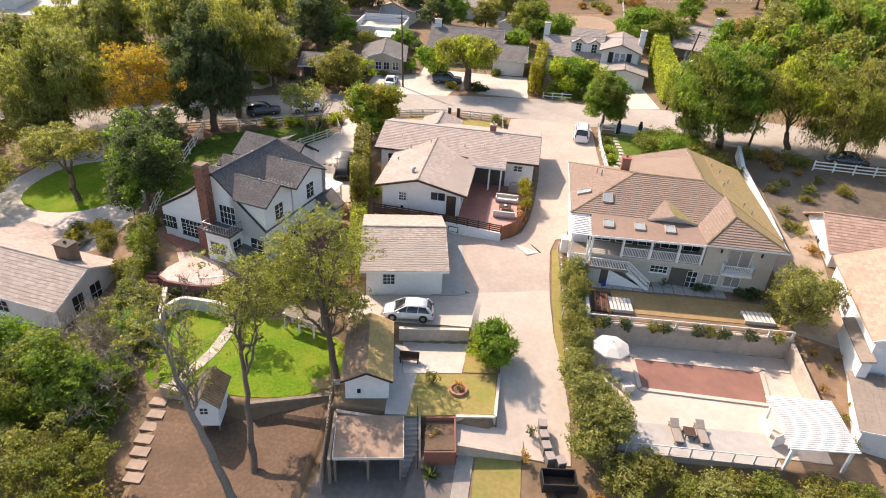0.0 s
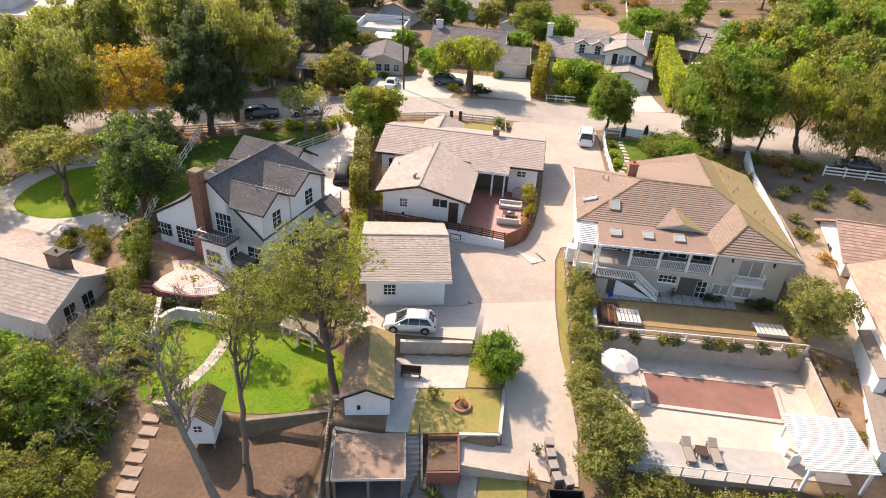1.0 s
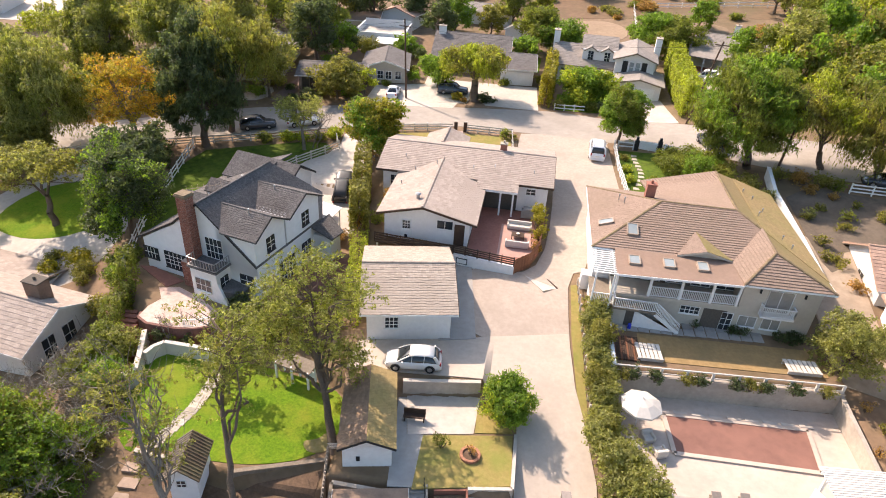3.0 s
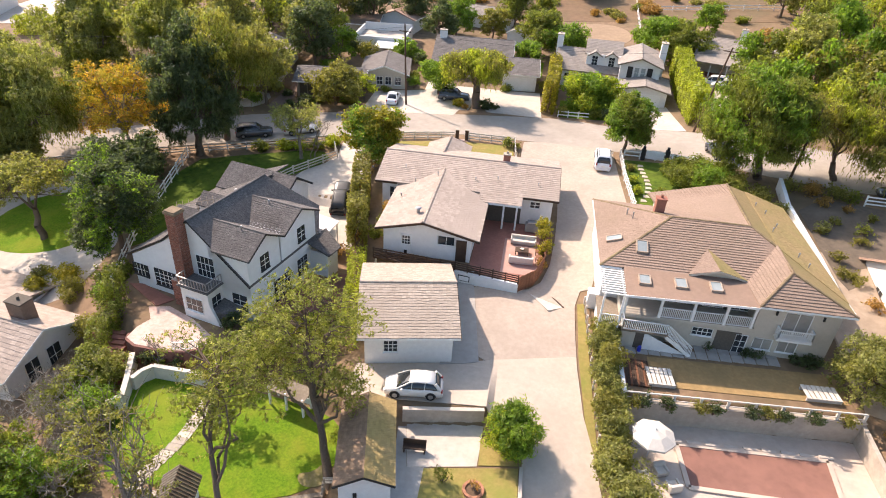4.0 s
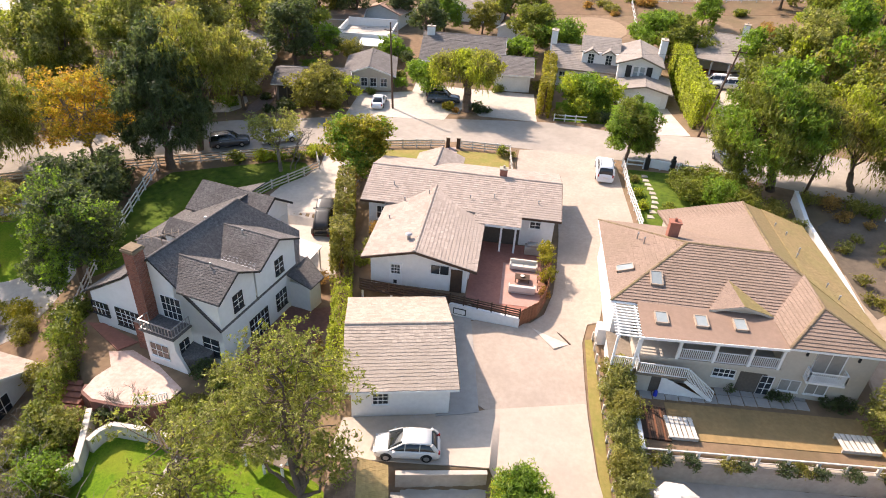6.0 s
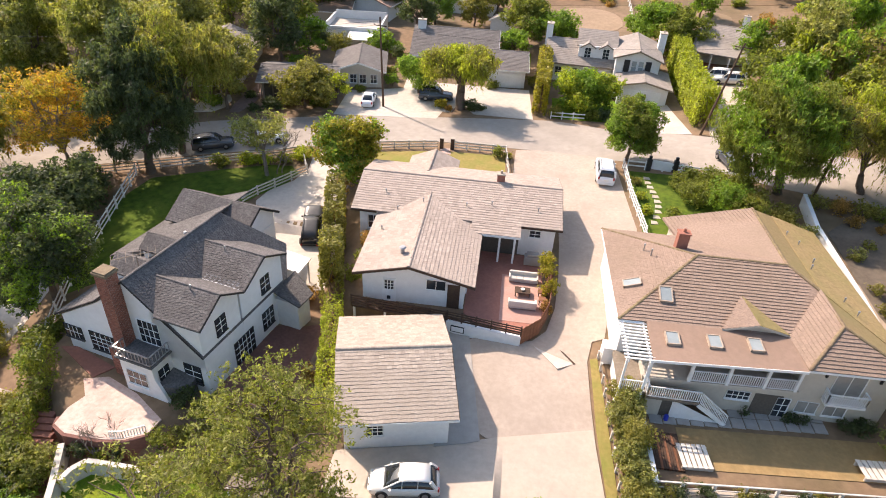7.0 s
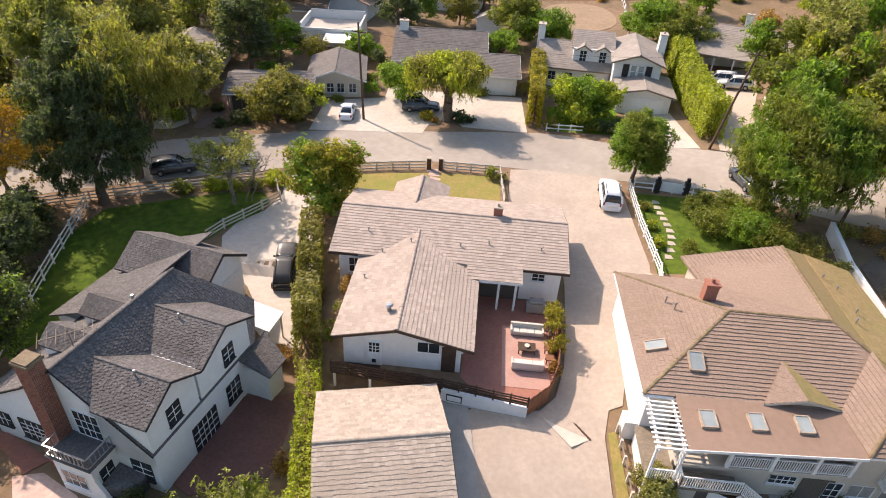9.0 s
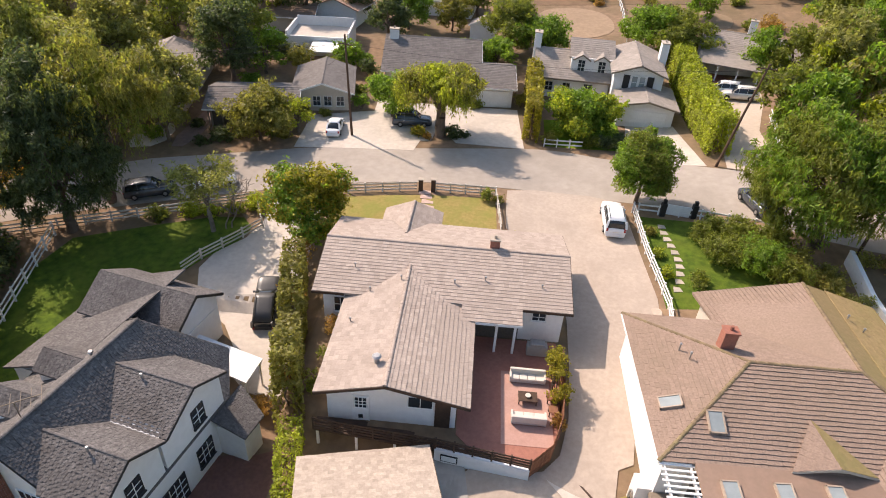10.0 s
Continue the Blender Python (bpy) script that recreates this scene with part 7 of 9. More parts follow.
wk = thing("garden_walk", pose(-10.8, 83, gz(-10.8, 83)), "pinkish paved walk to the front door", "path", kind="structure", world=True)
for k in range(9):
    bm = B()
    y = 79.6 + 0.85 * k
    x = -10.8 + 0.5 * math.sin(k * 0.45)
    z = gz(x, y)
    prism(bm, [(x - 0.6, y), (x + 0.6, y + 0.03), (x + 0.58, y + 0.8), (x - 0.6, y + 0.78)], z - 0.1, z + 0.07)
    part("slab", bm, PATIO_PINK, wk)
wk2 = thing("garden_walk", pose(12, 78, gz(12, 78)), "pale stepping stones across a side lawn", "path", kind="structure", world=True)
for k in range(10):
    x, y = 11.6 + 0.5 * math.sin(k * 0.5) + 0.12 * k, 72.5 + 1.05 * k
    z = gz(x, y)
    bm = B()
    prism(bm, [(x - 0.4, y), (x + 0.35, y + 0.05), (x + 0.42, y + 0.6), (x - 0.3, y + 0.7)], z - 0.1, z + 0.075)
    part("slab", bm, STONE, wk2)
# post-and-cap fence with a grass strip along the court
sheet("verge", [(4.15, 54.0), (4.7, 54.2), (5.1, 47.8), (5.4, 42.0), (5.6, 39.2), (5.0, 39.2), (4.7, 42.2), (4.25, 47.9)], DRYLAWN, "narrow strip of yellow-green grass", "verge", 0.07)
hf = thing("post_fence", pose(5.0, 47, 2), "low white post and rail fence beside a hedge", "fence", "rail fences", world=True)
for k in range(14):
    t = k / 13
    x, y = 4.75 + 0.95 * t, 54.2 - 15.0 * t
    z = gz(x - 0.6, y)
    bm = B()
    box(bm, x - 0.08, y - 0.08, z - 0.3, x + 0.08, y + 0.08, z + 0.85, 0.015)
    part("post", bm, FENCEWHITE, hf)
    if k < 13:
        x2, y2 = 4.75 + 0.95 * (k + 1) / 13, 54.2 - 15.0 * (k + 1) / 13
        bm = B()
        beam(bm, (x, y, z + 0.6), (x2, y2, gz(x2 - 0.6, y2) + 0.6), 0.06, 0.12)
        part("rail", bm, GREYWOOD, hf)
bx = thing("utility_box", pose(5.6, 54.2, gz(5.0, 54.2)), "pale stucco box beside the gate", "utility box")
bm = B()
box(bm, -0.7, -0.45, -0.3, 0.7, 0.6, 1.5, 0.03)
part("body", bm, STUCCO, bx)
wall_run("wall_hedge", [(5.7, 54.4), (6.4, 50.2), (6.9, 43.4)], 0.5, [3.2, 2.8, 2.4], 0.25, STUCCO, "low white wall behind the hedge", WHITE)


# ---- poles, wires ----
def utility_pole(x, y, h, lean, arms, label):
    z = gz(x, y)
    ob = thing("utility_pole", pose(x, y, z), label, "utility pole", "utility poles")
    bm = B()
    tube(bm, (0, 0, -0.3), (lean[0], lean[1], h), 0.16, 0.1, 10)
    part("pole", bm, POLEWOOD, ob)
    for a in arms:
        t = a / h
        c = Vector((lean[0] * t, lean[1] * t, a))
        bm = B()
        beam(bm, c + Vector((-0.9, 0.25, 0)), c + Vector((0.9, -0.25, 0)), 0.09, 0.11)
        arm = part("crossarm", bm, POLEWOOD, ob)
        for s in (-0.8, -0.3, 0.3, 0.8):
            bm = B()
            tube(bm, c + Vector((s, -0.27 * s, 0.05)), c + Vector((s, -0.27 * s, 0.2)), 0.04, 0.03)
            part("insulator", bm, CMU, arm)
    return ob


utility_pole(-21.3, 99.6, 12.0, (-0.5, 0.2), (10.9,), "dark wooden utility pole with one crossarm")
utility_pole(20.5, 94.7, 11.5, (2.1, 0.4), (11.0,), "leaning dark wooden utility pole")
utility_pole(27.6, 77.6, 9.5, (0.8, 0.2), (), "dark wooden pole among trees")


def wire(p, q, sag, label="thin black overhead wire"):
    ob = thing("overhead_wire", Matrix.Translation(p), label, "wire", "overhead wires", world=True)
    cu = bpy.data.curves.new("wire", "CURVE")
    cu.dimensions, cu.bevel_depth, cu.bevel_resolution = "3D", 0.014, 1
    sp = cu.splines.new("POLY")
    sp.points.add(16)
    for k in range(17):
        t = k / 16
        c = Vector(p).lerp(Vector(q), t)
        sp.points[k].co = (c.x, c.y, c.z - sag * 4 * t * (1 - t), 1)
    cu.materials.append(BLACK)
    w = new("strand", cu)
    adopt(w, ob)


wire((-21.8, 99.8, 15.4), (-90, 80, 13), 1.2)
wire((-21.8, 99.8, 14.9), (-90, 80, 12.2), 1.3)
wire((-21.8, 99.8, 14.9), (22.6, 95.1, 16.9), 1.2)
wire((22.6, 95.1, 16.8), (60, 84, 16), 1.2)
wire((22.6, 95.1, 15.2), (34, 112, 9.5), 0.6)
wire((-21.8, 99.8, 14.6), (-27, 112, 8.2), 0.4)


# ---- vehicles ----
def car(m, l, w, h, paint, label, style="hatch", group="parked cars"):
    """A parked car on its wheels; it faces +y in its own frame. Side profiles: lower shell and cabin, both rounded across."""
    ob = thing("car", m, label, "car", group)
    L, W = l / 2, w / 2
    belt = 0.6 * h
    # along the car: share of half length, top of the lower shell, half width
    shell = {"hatch": [(-1.0, 0.36, 0.80), (-0.985, 0.52, 0.90), (-0.9, 0.60, 0.97), (-0.5, 0.61, 1.0), (0.0, 0.60, 1.0), (0.42, 0.60, 0.99), (0.62, 0.575, 0.97), (0.82, 0.52, 0.92), (0.95, 0.44, 0.82), (1.0, 0.33, 0.66)],
             "suv": [(-1.0, 0.40, 0.86), (-0.985, 0.55, 0.93), (-0.92, 0.61, 0.98), (-0.5, 0.61, 1.0), (0.0, 0.61, 1.0), (0.4, 0.605, 1.0), (0.62, 0.585, 0.98), (0.85, 0.55, 0.95), (0.96, 0.49, 0.86), (1.0, 0.38, 0.72)],
             "sedan": [(-1.0, 0.38, 0.74), (-0.97, 0.56, 0.88), (-0.8, 0.62, 0.96), (-0.5, 0.62, 1.0), (0.0, 0.61, 1.0), (0.4, 0.61, 0.99), (0.62, 0.585, 0.97), (0.82, 0.53, 0.92), (0.95, 0.45, 0.82), (1.0, 0.34, 0.66)]}[style]
    # cabin: share of half length, height, share of half width at that height
    cabin = {"hatch": [(-0.93, 0.60, 0.80), (-0.86, 0.80, 0.76), (-0.74, 0.94, 0.72), (-0.45, 0.99, 0.73), (-0.1, 1.0, 0.74), (0.14, 0.95, 0.73), (0.36, 0.78, 0.78), (0.58, 0.585, 0.84)],
             "suv": [(-0.96, 0.61, 0.86), (-0.93, 0.84, 0.80), (-0.88, 0.95, 0.77), (-0.5, 0.99, 0.77), (-0.05, 1.0, 0.77), (0.16, 0.96, 0.77), (0.30, 0.80, 0.80), (0.44, 0.605, 0.86)],
             "sedan": [(-0.72, 0.62, 0.80), (-0.56, 0.82, 0.75), (-0.42, 0.94, 0.71), (-0.22, 0.99, 0.71), (0.0, 1.0, 0.72), (0.14, 0.95, 0.72), (0.32, 0.79, 0.77), (0.52, 0.60, 0.84)]}[style]
    bm = B()
    rows = []
    for f, top, wd in shell:
        y, zt, wx = f * L, h * top, W * wd
        rows.append([bm.verts.new(p) for p in ((-wx * 0.9, y, 0.2), (-wx * 0.99, y, h * 0.24), (-wx, y, h * 0.36), (-wx * 0.965, y, zt - 0.09), (-wx * 0.89, y, zt - 0.015), (-wx * 0.5, y, zt + 0.025), (0, y, zt + 0.035),
                                               (wx * 0.5, y, zt + 0.025), (wx * 0.89, y, zt - 0.015), (wx * 0.965, y, zt - 0.09), (wx, y, h * 0.36), (wx * 0.99, y, h * 0.24), (wx * 0.9, y, 0.2))])
    n = len(rows[0])
    for p, q in zip(rows, rows[1:]):
        for i in range(n):
            bm.faces.new((p[i], p[(i + 1) % n], q[(i + 1) % n], q[i]))
    bm.faces.new(rows[0][::-1])
    bm.faces.new(rows[-1])
    bmesh.ops.recalc_face_normals(bm, faces=bm.faces[:])
    part("body", bm, paint, ob, smooth=True)
    # the cabin: glass sides, glazed ends, a crowned painted roof
    rows, low = [], []
    bm = B()
    for f, top, wd in cabin:
        y, zt, wx = f * L, h * top, W * wd
        low.append([bm.verts.new((s * W * 0.9, y, min(belt, zt) - 0.05)) for s in (-1, 1)])
        rows.append([bm.verts.new(p) for p in ((-wx, y, zt - 0.03), (-wx * 0.55, y, zt + 0.005), (0, y, zt + 0.015), (wx * 0.55, y, zt + 0.005), (wx, y, zt - 0.03))])
    for k in range(len(rows) - 1):
        bm.faces.new((low[k][0], low[k + 1][0], rows[k + 1][0], rows[k][0]))
        bm.faces.new((low[k + 1][1], low[k][1], rows[k][4], rows[k + 1][4]))
        for i in range(4):
            bm.faces.new((rows[k][i], rows[k + 1][i], rows[k + 1][i + 1], rows[k][i + 1]))
    bm.faces.new((low[0][0], low[0][1], *rows[0][::-1]))
    bm.faces.new((low[-1][1], low[-1][0], *rows[-1]))
    bmesh.ops.recalc_face_normals(bm, faces=bm.faces[:])
    part("glazing", bm, CARGLASS, ob, "dark car windows", True)
    bm = B()
    roof = []
    for f, top, wd in cabin[2:6]:
        y, zt, wx = f * L, h * top, W * wd + 0.02
        roof.append([[bm.verts.new((x, y, z + d)) for d in (0.02, -0.03)] for x, z in ((-wx, zt - 0.05), (-wx * 0.9, zt - 0.005), (-wx * 0.5, zt + 0.02), (0, zt + 0.03), (wx * 0.5, zt + 0.02), (wx * 0.9, zt - 0.005), (wx, zt - 0.05))])
    for p, q in zip(roof, roof[1:]):
        for i in range(6):
            bm.faces.new((p[i][0], p[i + 1][0], q[i + 1][0], q[i][0]))
            bm.faces.new((p[i][1], q[i][1], q[i + 1][1], p[i + 1][1]))
        for i in (0, 6):
            bm.faces.new((p[i][0], q[i][0], q[i][1], p[i][1]))
    for p in (roof[0], roof[-1]):
        for i in range(6):
            bm.faces.new((p[i][0], p[i][1], p[i + 1][1], p[i + 1][0]))
    bmesh.ops.recalc_face_normals(bm, faces=bm.faces[:])
    part("roof", bm, paint, ob, smooth=True)
    for s in (-1, 1):
        for i, j in ((0, 2), (7, 5)):
            bm = B()
            p, q = cabin[i], cabin[j]
            beam(bm, (s * W * 0.89, p[0] * L, belt - 0.04), (s * (W * q[2] + 0.01), q[0] * L, h * q[1] - 0.03), 0.07 if i else 0.2, 0.09 if i else 0.16)
            part("pillar", bm, paint, ob)
        for f in (-0.38, 0.06):
            bm = B()
            beam(bm, (s * W * 0.91, f * L, belt - 0.04), (s * (W * 0.75 + 0.01), f * L - 0.04, h * 0.975), 0.04, 0.07)
            part("pillar", bm, paint, ob)
        for y in (-L * 0.6, L * 0.62):
            bm = B()
            tube(bm, (s * (W - 0.2), y, 0.33), (s * (W + 0.015), y, 0.33), 0.33, 0.33, 18)
            wh = part("wheel", bm, RUBBER, ob)
            bm = B()
            tube(bm, (s * (W - 0.02), y, 0.33), (s * (W + 0.03), y, 0.33), 0.21, 0.19, 12)
            part("rim", bm, METAL, wh)
            bm = B()
            ring = []
            for k in range(11):
                c, d = math.cos(math.pi * k / 10), math.sin(math.pi * k / 10)
                ring.append([bm.verts.new((s * (W - 0.02) + e, y + c * r, 0.33 + d * r)) for e, r in ((-0.035, 0.345), (0.035, 0.345), (0.035, 0.395), (-0.035, 0.395))])
            for p, q in zip(ring, ring[1:]):
                for i in range(4):
                    bm.faces.new((p[i], p[(i + 1) % 4], q[(i + 1) % 4], q[i]))
            bm.faces.new(ring[0][::-1])
            bm.faces.new(ring[-1])
            bmesh.ops.recalc_face_normals(bm, faces=bm.faces[:])
            part("wheel_arch", bm, BLACK, ob)
        bm = B()
        box(bm, s * W * 0.66 - 0.17, L * 0.9, h * 0.37, s * W * 0.66 + 0.17, L * 0.975, h * 0.455, 0.03)
        part("headlight", bm, LAMPCLEAR, ob)
        bm = B()
        box(bm, s * W * 0.8 - 0.09, -L - 0.005, h * 0.42, s * W * 0.8 + 0.09, -L + 0.16, h * 0.6, 0.03)
        part("tail_light", bm, LAMPRED, ob)
        bm = B()
        box(bm, s * (W + 0.07) - 0.1, cabin[-2][0] * L - 0.02, belt - 0.02, s * (W + 0.07) + 0.1, cabin[-2][0] * L + 0.12, belt + 0.13, 0.03)
        part("mirror", bm, paint, ob)
        bm = B()
        box(bm, s * (W + 0.012) - 0.012, -0.46 * L, belt - 0.22, s * (W + 0.012) + 0.012, -0.46 * L + 0.2, belt - 0.18)
        part("door_handle", bm, METAL if style == "suv" else paint, ob)
    bm = B()
    box(bm, -W * 0.8, -L - 0.05, 0.26, W * 0.8, -L + 0.12, 0.48, 0.04)
    part("bumper", bm, paint, ob)
    bm = B()
    box(bm, -W * 0.6, L - 0.08, 0.26, W * 0.6, L + 0.04, 0.46, 0.04)
    part("bumper", bm, paint, ob)
    bm = B()
    box(bm, -W * 0.45, L - 0.06, h * 0.33, W * 0.45, L + 0.012, h * 0.375)
    part("grille", bm, BLACK, ob)
    bm = B()
    box(bm, -0.26, -L - 0.03, h * 0.36, 0.26, -L - 0.005, h * 0.42)
    part("number_plate", bm, CLOTH, ob)
    if style == "suv":
        for s in (-1, 1):
            bm = B()
            beam(bm, (s * W * 0.66, -0.78 * L, h + 0.05), (s * W * 0.66, 0.02 * L, h + 0.05), 0.04, 0.04)
            for f in (-0.76, 0.0):
                beam(bm, (s * W * 0.66, f * L, h - 0.03), (s * W * 0.66, f * L, h + 0.05), 0.04, 0.04)
            part("roof_rail", bm, BLACK, ob)
    return ob


def on_ground(x, y, rz):
    """A pose on the ground that follows its slope along the heading."""
    a = radians(rz)
    fx, fy = -math.sin(a), math.cos(a)
    f = Vector((2 * fx, 2 * fy, gz(x + fx, y + fy) - gz(x - fx, y - fy))).normalized()
    r = f.cross(Vector((0, 0, 1))).normalized()
    u = r.cross(f)
    return Matrix(((r.x, f.x, u.x, x), (r.y, f.y, u.y, y), (r.z, f.z, u.z, gz(x, y) + 0.06), (0, 0, 0, 1)))


car(pose(-8.0, 41.6, 1.56, 0, 0, 98), 4.3, 1.8, 1.52, CARSILVER, "silver hatchback parked below the garage", "hatch")
car(on_ground(7.6, 82.9, -3), 5.3, 2.02, 1.92, CARWHITE, "large white estate wagon parked on the driveway", "suv")
car(on_ground(-22.4, 69.8, 8), 4.9, 1.95, 1.85, CARBLACK, "black sport utility vehicle parked beside the house", "suv")
car(on_ground(-39.6, 84.9, -70), 4.9, 1.9, 1.75, CARGREY, "dark grey van parked at the roadside", "suv")
car(on_ground(-33.6, 87.0, -66), 4.6, 1.8, 1.45, CARSILVER, "grey-blue saloon parked at the roadside", "sedan")
car(on_ground(-23.6, 100.7, 4), 4.4, 1.78, 1.45, CARWHITE, "white saloon parked on a concrete apron", "sedan")
car(on_ground(-14.4, 103.6, -86), 4.9, 1.9, 1.75, CARGREY, "dark sport utility vehicle under a pepper tree", "suv")
car(on_ground(27.2, 116.4, 70), 4.7, 1.85, 1.65, CARWHITE, "white car parked on a narrow driveway", "suv")
car(on_ground(28.8, 114.2, 70), 4.8, 1.9, 1.7, CARSILVER, "silver car parked on a narrow driveway", "suv")
car(on_ground(21.8, 85.6, 10), 5.0, 1.95, 1.8, CARGREY, "grey pickup-like vehicle half hidden by a tree", "suv")
car(on_ground(38.8, 76.2, 80), 4.6, 1.8, 1.5, CARGREY, "dark car parked behind a white fence", "sedan")
car(on_ground(9.9, 109.6, 80), 4.4, 1.78, 1.45, CARSILVER, "silver car beside a garage", "sedan")

# bins and a skip at the foot of the court
BINBODY = mat("bin_plastic", (0.20, 0.17, 0.145), (0.16, 0.138, 0.118), 0.7)
BINLID = mat("bin_lid", (0.31, 0.265, 0.235), (0.26, 0.22, 0.195), 0.8)
for k, (x, y, c) in enumerate(((4.0, 33.0, STONE), (4.15, 32.15, CMU), (4.35, 31.3, CMU), (4.65, 30.5, STONE), (5.4, 30.3, CMU))):
    z = gz(x, y)
    ob = thing("wheelie_bin", pose(x, y, z + 0.05, 0, 0, 8 + 4 * k), "grey lidded refuse bin", "bin", "refuse bins")
    bm = B()
    prism(bm, [(-0.26, -0.3), (0.26, -0.3), (0.26, 0.3), (-0.26, 0.3)], 0.08, 0.95)
    for v in bm.verts:
        if v.co.z > 0.5:
            v.co.x *= 1.15
            v.co.y *= 1.15
    part("body", bm, BINBODY, ob)
    bm = B()
    box(bm, -0.32, -0.37, 0.95, 0.32, 0.37, 1.03, 0.03)
    part("lid", bm, BINLID, ob)
    for s in (-0.24, 0.24):
        bm = B()
        tube(bm, (s - 0.03, 0.3, 0.1), (s + 0.03, 0.3, 0.1), 0.1, 0.1, 10)
        part("wheel", bm, RUBBER, ob)
skip = thing("open_trailer", pose(5.3, 28.9, gz(5.3, 28.9) + 0.05, 0, 0, 8), "open black box trailer", "trailer")
for a in ((-1.2, -0.7, 1.2, -0.62), (-1.2, 0.62, 1.2, 0.7), (-1.2, -0.62, -1.12, 0.62), (1.12, -0.62, 1.2, 0.62)):
    bm = B()
    box(bm, a[0], a[1], 0.35, a[2], a[3], 1.15)
    part("side", bm, BLACK, skip)
bm = B()
box(bm, -1.2, -0.7, 0.3, 1.2, 0.7, 0.38)
part("floor", bm, DARKWOOD, skip)
for s in (-0.75, 0.75):
    bm = B()
    tube(bm, (0, s - 0.08, 0.28), (0, s + 0.08, 0.28), 0.28, 0.28, 14)
    part("wheel", bm, RUBBER, skip)
bl = thing("water_bottle", pose(9.0, 49.15, 2.42), "blue plastic water bottle on the paving", "bottle")
bm = B()
tube(bm, (0, 0, 0), (0, 0, 0.4), 0.16, 0.15, 12)
tube(bm, (0, 0, 0.4), (0, 0, 0.52), 0.13, 0.04, 12)
part("body", bm, BLUE, bl)

# ---- trees, hedges and shrubs ----
def leaf_mesh(centres, sizes, normals, droop, rng, aspect=1.0):
    """Small pointed leaf sprays at the given centres."""
    n = len(centres)
    nrm = normals / np.maximum(np.linalg.norm(normals, axis=1, keepdims=True), 1e-6)
    t = rng.normal(size=(n, 3))
    if droop:
        t = t * (1 - droop) + np.array([0, 0, -1.0]) * droop * 2
    a = t - (t * nrm).sum(1, keepdims=True) * nrm
    a /= np.maximum(np.linalg.norm(a, axis=1, keepdims=True), 1e-6)
    b = np.cross(nrm, a)
    s = sizes[:, None]
    la, lb = s * 1.25 * aspect, s * 0.95 / aspect
    return np.stack([centres - a * la * 0.5 - b * lb * 0.5, centres - a * la * 0.4 + b * lb * 0.5, centres + a * la * 0.6], 1).reshape(-1, 3)


def leaf_object(name, v, material, parent):
    me = bpy.data.meshes.new(name)
    n = len(v) // 3
    me.vertices.add(len(v))
    me.vertices.foreach_set("co", v.astype(np.float32).ravel())
    me.loops.add(3 * n)
    me.loops.foreach_set("vertex_index", np.arange(3 * n, dtype=np.int32))
    me.polygons.add(n)
    me.polygons.foreach_set("loop_start", np.arange(0, 3 * n, 3, dtype=np.int32))
    me.polygons.foreach_set("loop_total", np.full(n, 3, dtype=np.int32))
    me.update()
    me.materials.append(material)
    return adopt(new(name, me), parent)


def sprays(blobs, per_m2, leaf, rng, droop=0.0, aspect=1.0, hollow=0.5, tuft=11):
    """Leaf sprays through ellipsoid clumps (centre, radii): gathered into tufts on twig ends, thick near the skin, with gaps between."""
    out = []
    for c, r in blobs:
        r = np.asarray(r, float)
        k = max(12, int(per_m2 * 4 * math.pi * (r[0] * r[1] * r[2]) ** (2 / 3)))
        m = max(3, k // tuft)
        d = rng.normal(size=(m, 3))
        d /= np.linalg.norm(d, axis=1, keepdims=True)
        rad = hollow + (1.1 - hollow) * rng.random(m) ** 0.6
        rad += 0.2 * np.abs(rng.normal(size=m)) * (rng.random(m) < 0.2)
        pick = rng.integers(0, m, k)
        size = min(leaf * 1.25, r.mean() * 0.5)
        p = np.asarray(c) + (d * rad[:, None] * r)[pick] + rng.normal(size=(k, 3)) * size * np.array([0.75, 0.75, 0.5])
        nr = d[pick] / r + rng.normal(size=(k, 3)) * 1.0 / r.mean() + np.array([0, 0, 0.5]) / r.mean()
        out.append(leaf_mesh(p, leaf * rng.uniform(0.55, 1.4, k), nr, droop, rng, aspect))
    return np.concatenate(out)


def limb(verts, faces, p, q, r0, r1, seg=6):
    p, q = Vector(p), Vector(q)
    d = (q - p).normalized()
    s = d.cross(Vector((0.31, 0.77, 0.55))).normalized()
    u = s.cross(d)
    n0 = len(verts)
    for c, r in ((p, r0), (q, r1)):
        for i in range(seg):
            a = 2 * math.pi * i / seg
            verts.append(tuple(c + s * math.cos(a) * r + u * math.sin(a) * r))
    for i in range(seg):
        faces.append((n0 + i, n0 + (i + 1) % seg, n0 + seg + (i + 1) % seg, n0 + seg + i))


def branch(verts, faces, p, q, r0, r1, rng, bend=0.1, n=4, seg=6):
    """A crooked tapering branch from p to q."""
    p, q = Vector(p), Vector(q)
    last, l = p, (q - p).length
    for i in range(1, n + 1):
        t = i / n
        c = p.lerp(q, t)
        if i < n:
            c += Vector(rng.normal(size=3)) * bend * l / n
        limb(verts, faces, last, c, r0 + (r1 - r0) * (i - 1) / n, r0 + (r1 - r0) * t, seg)
        last = c


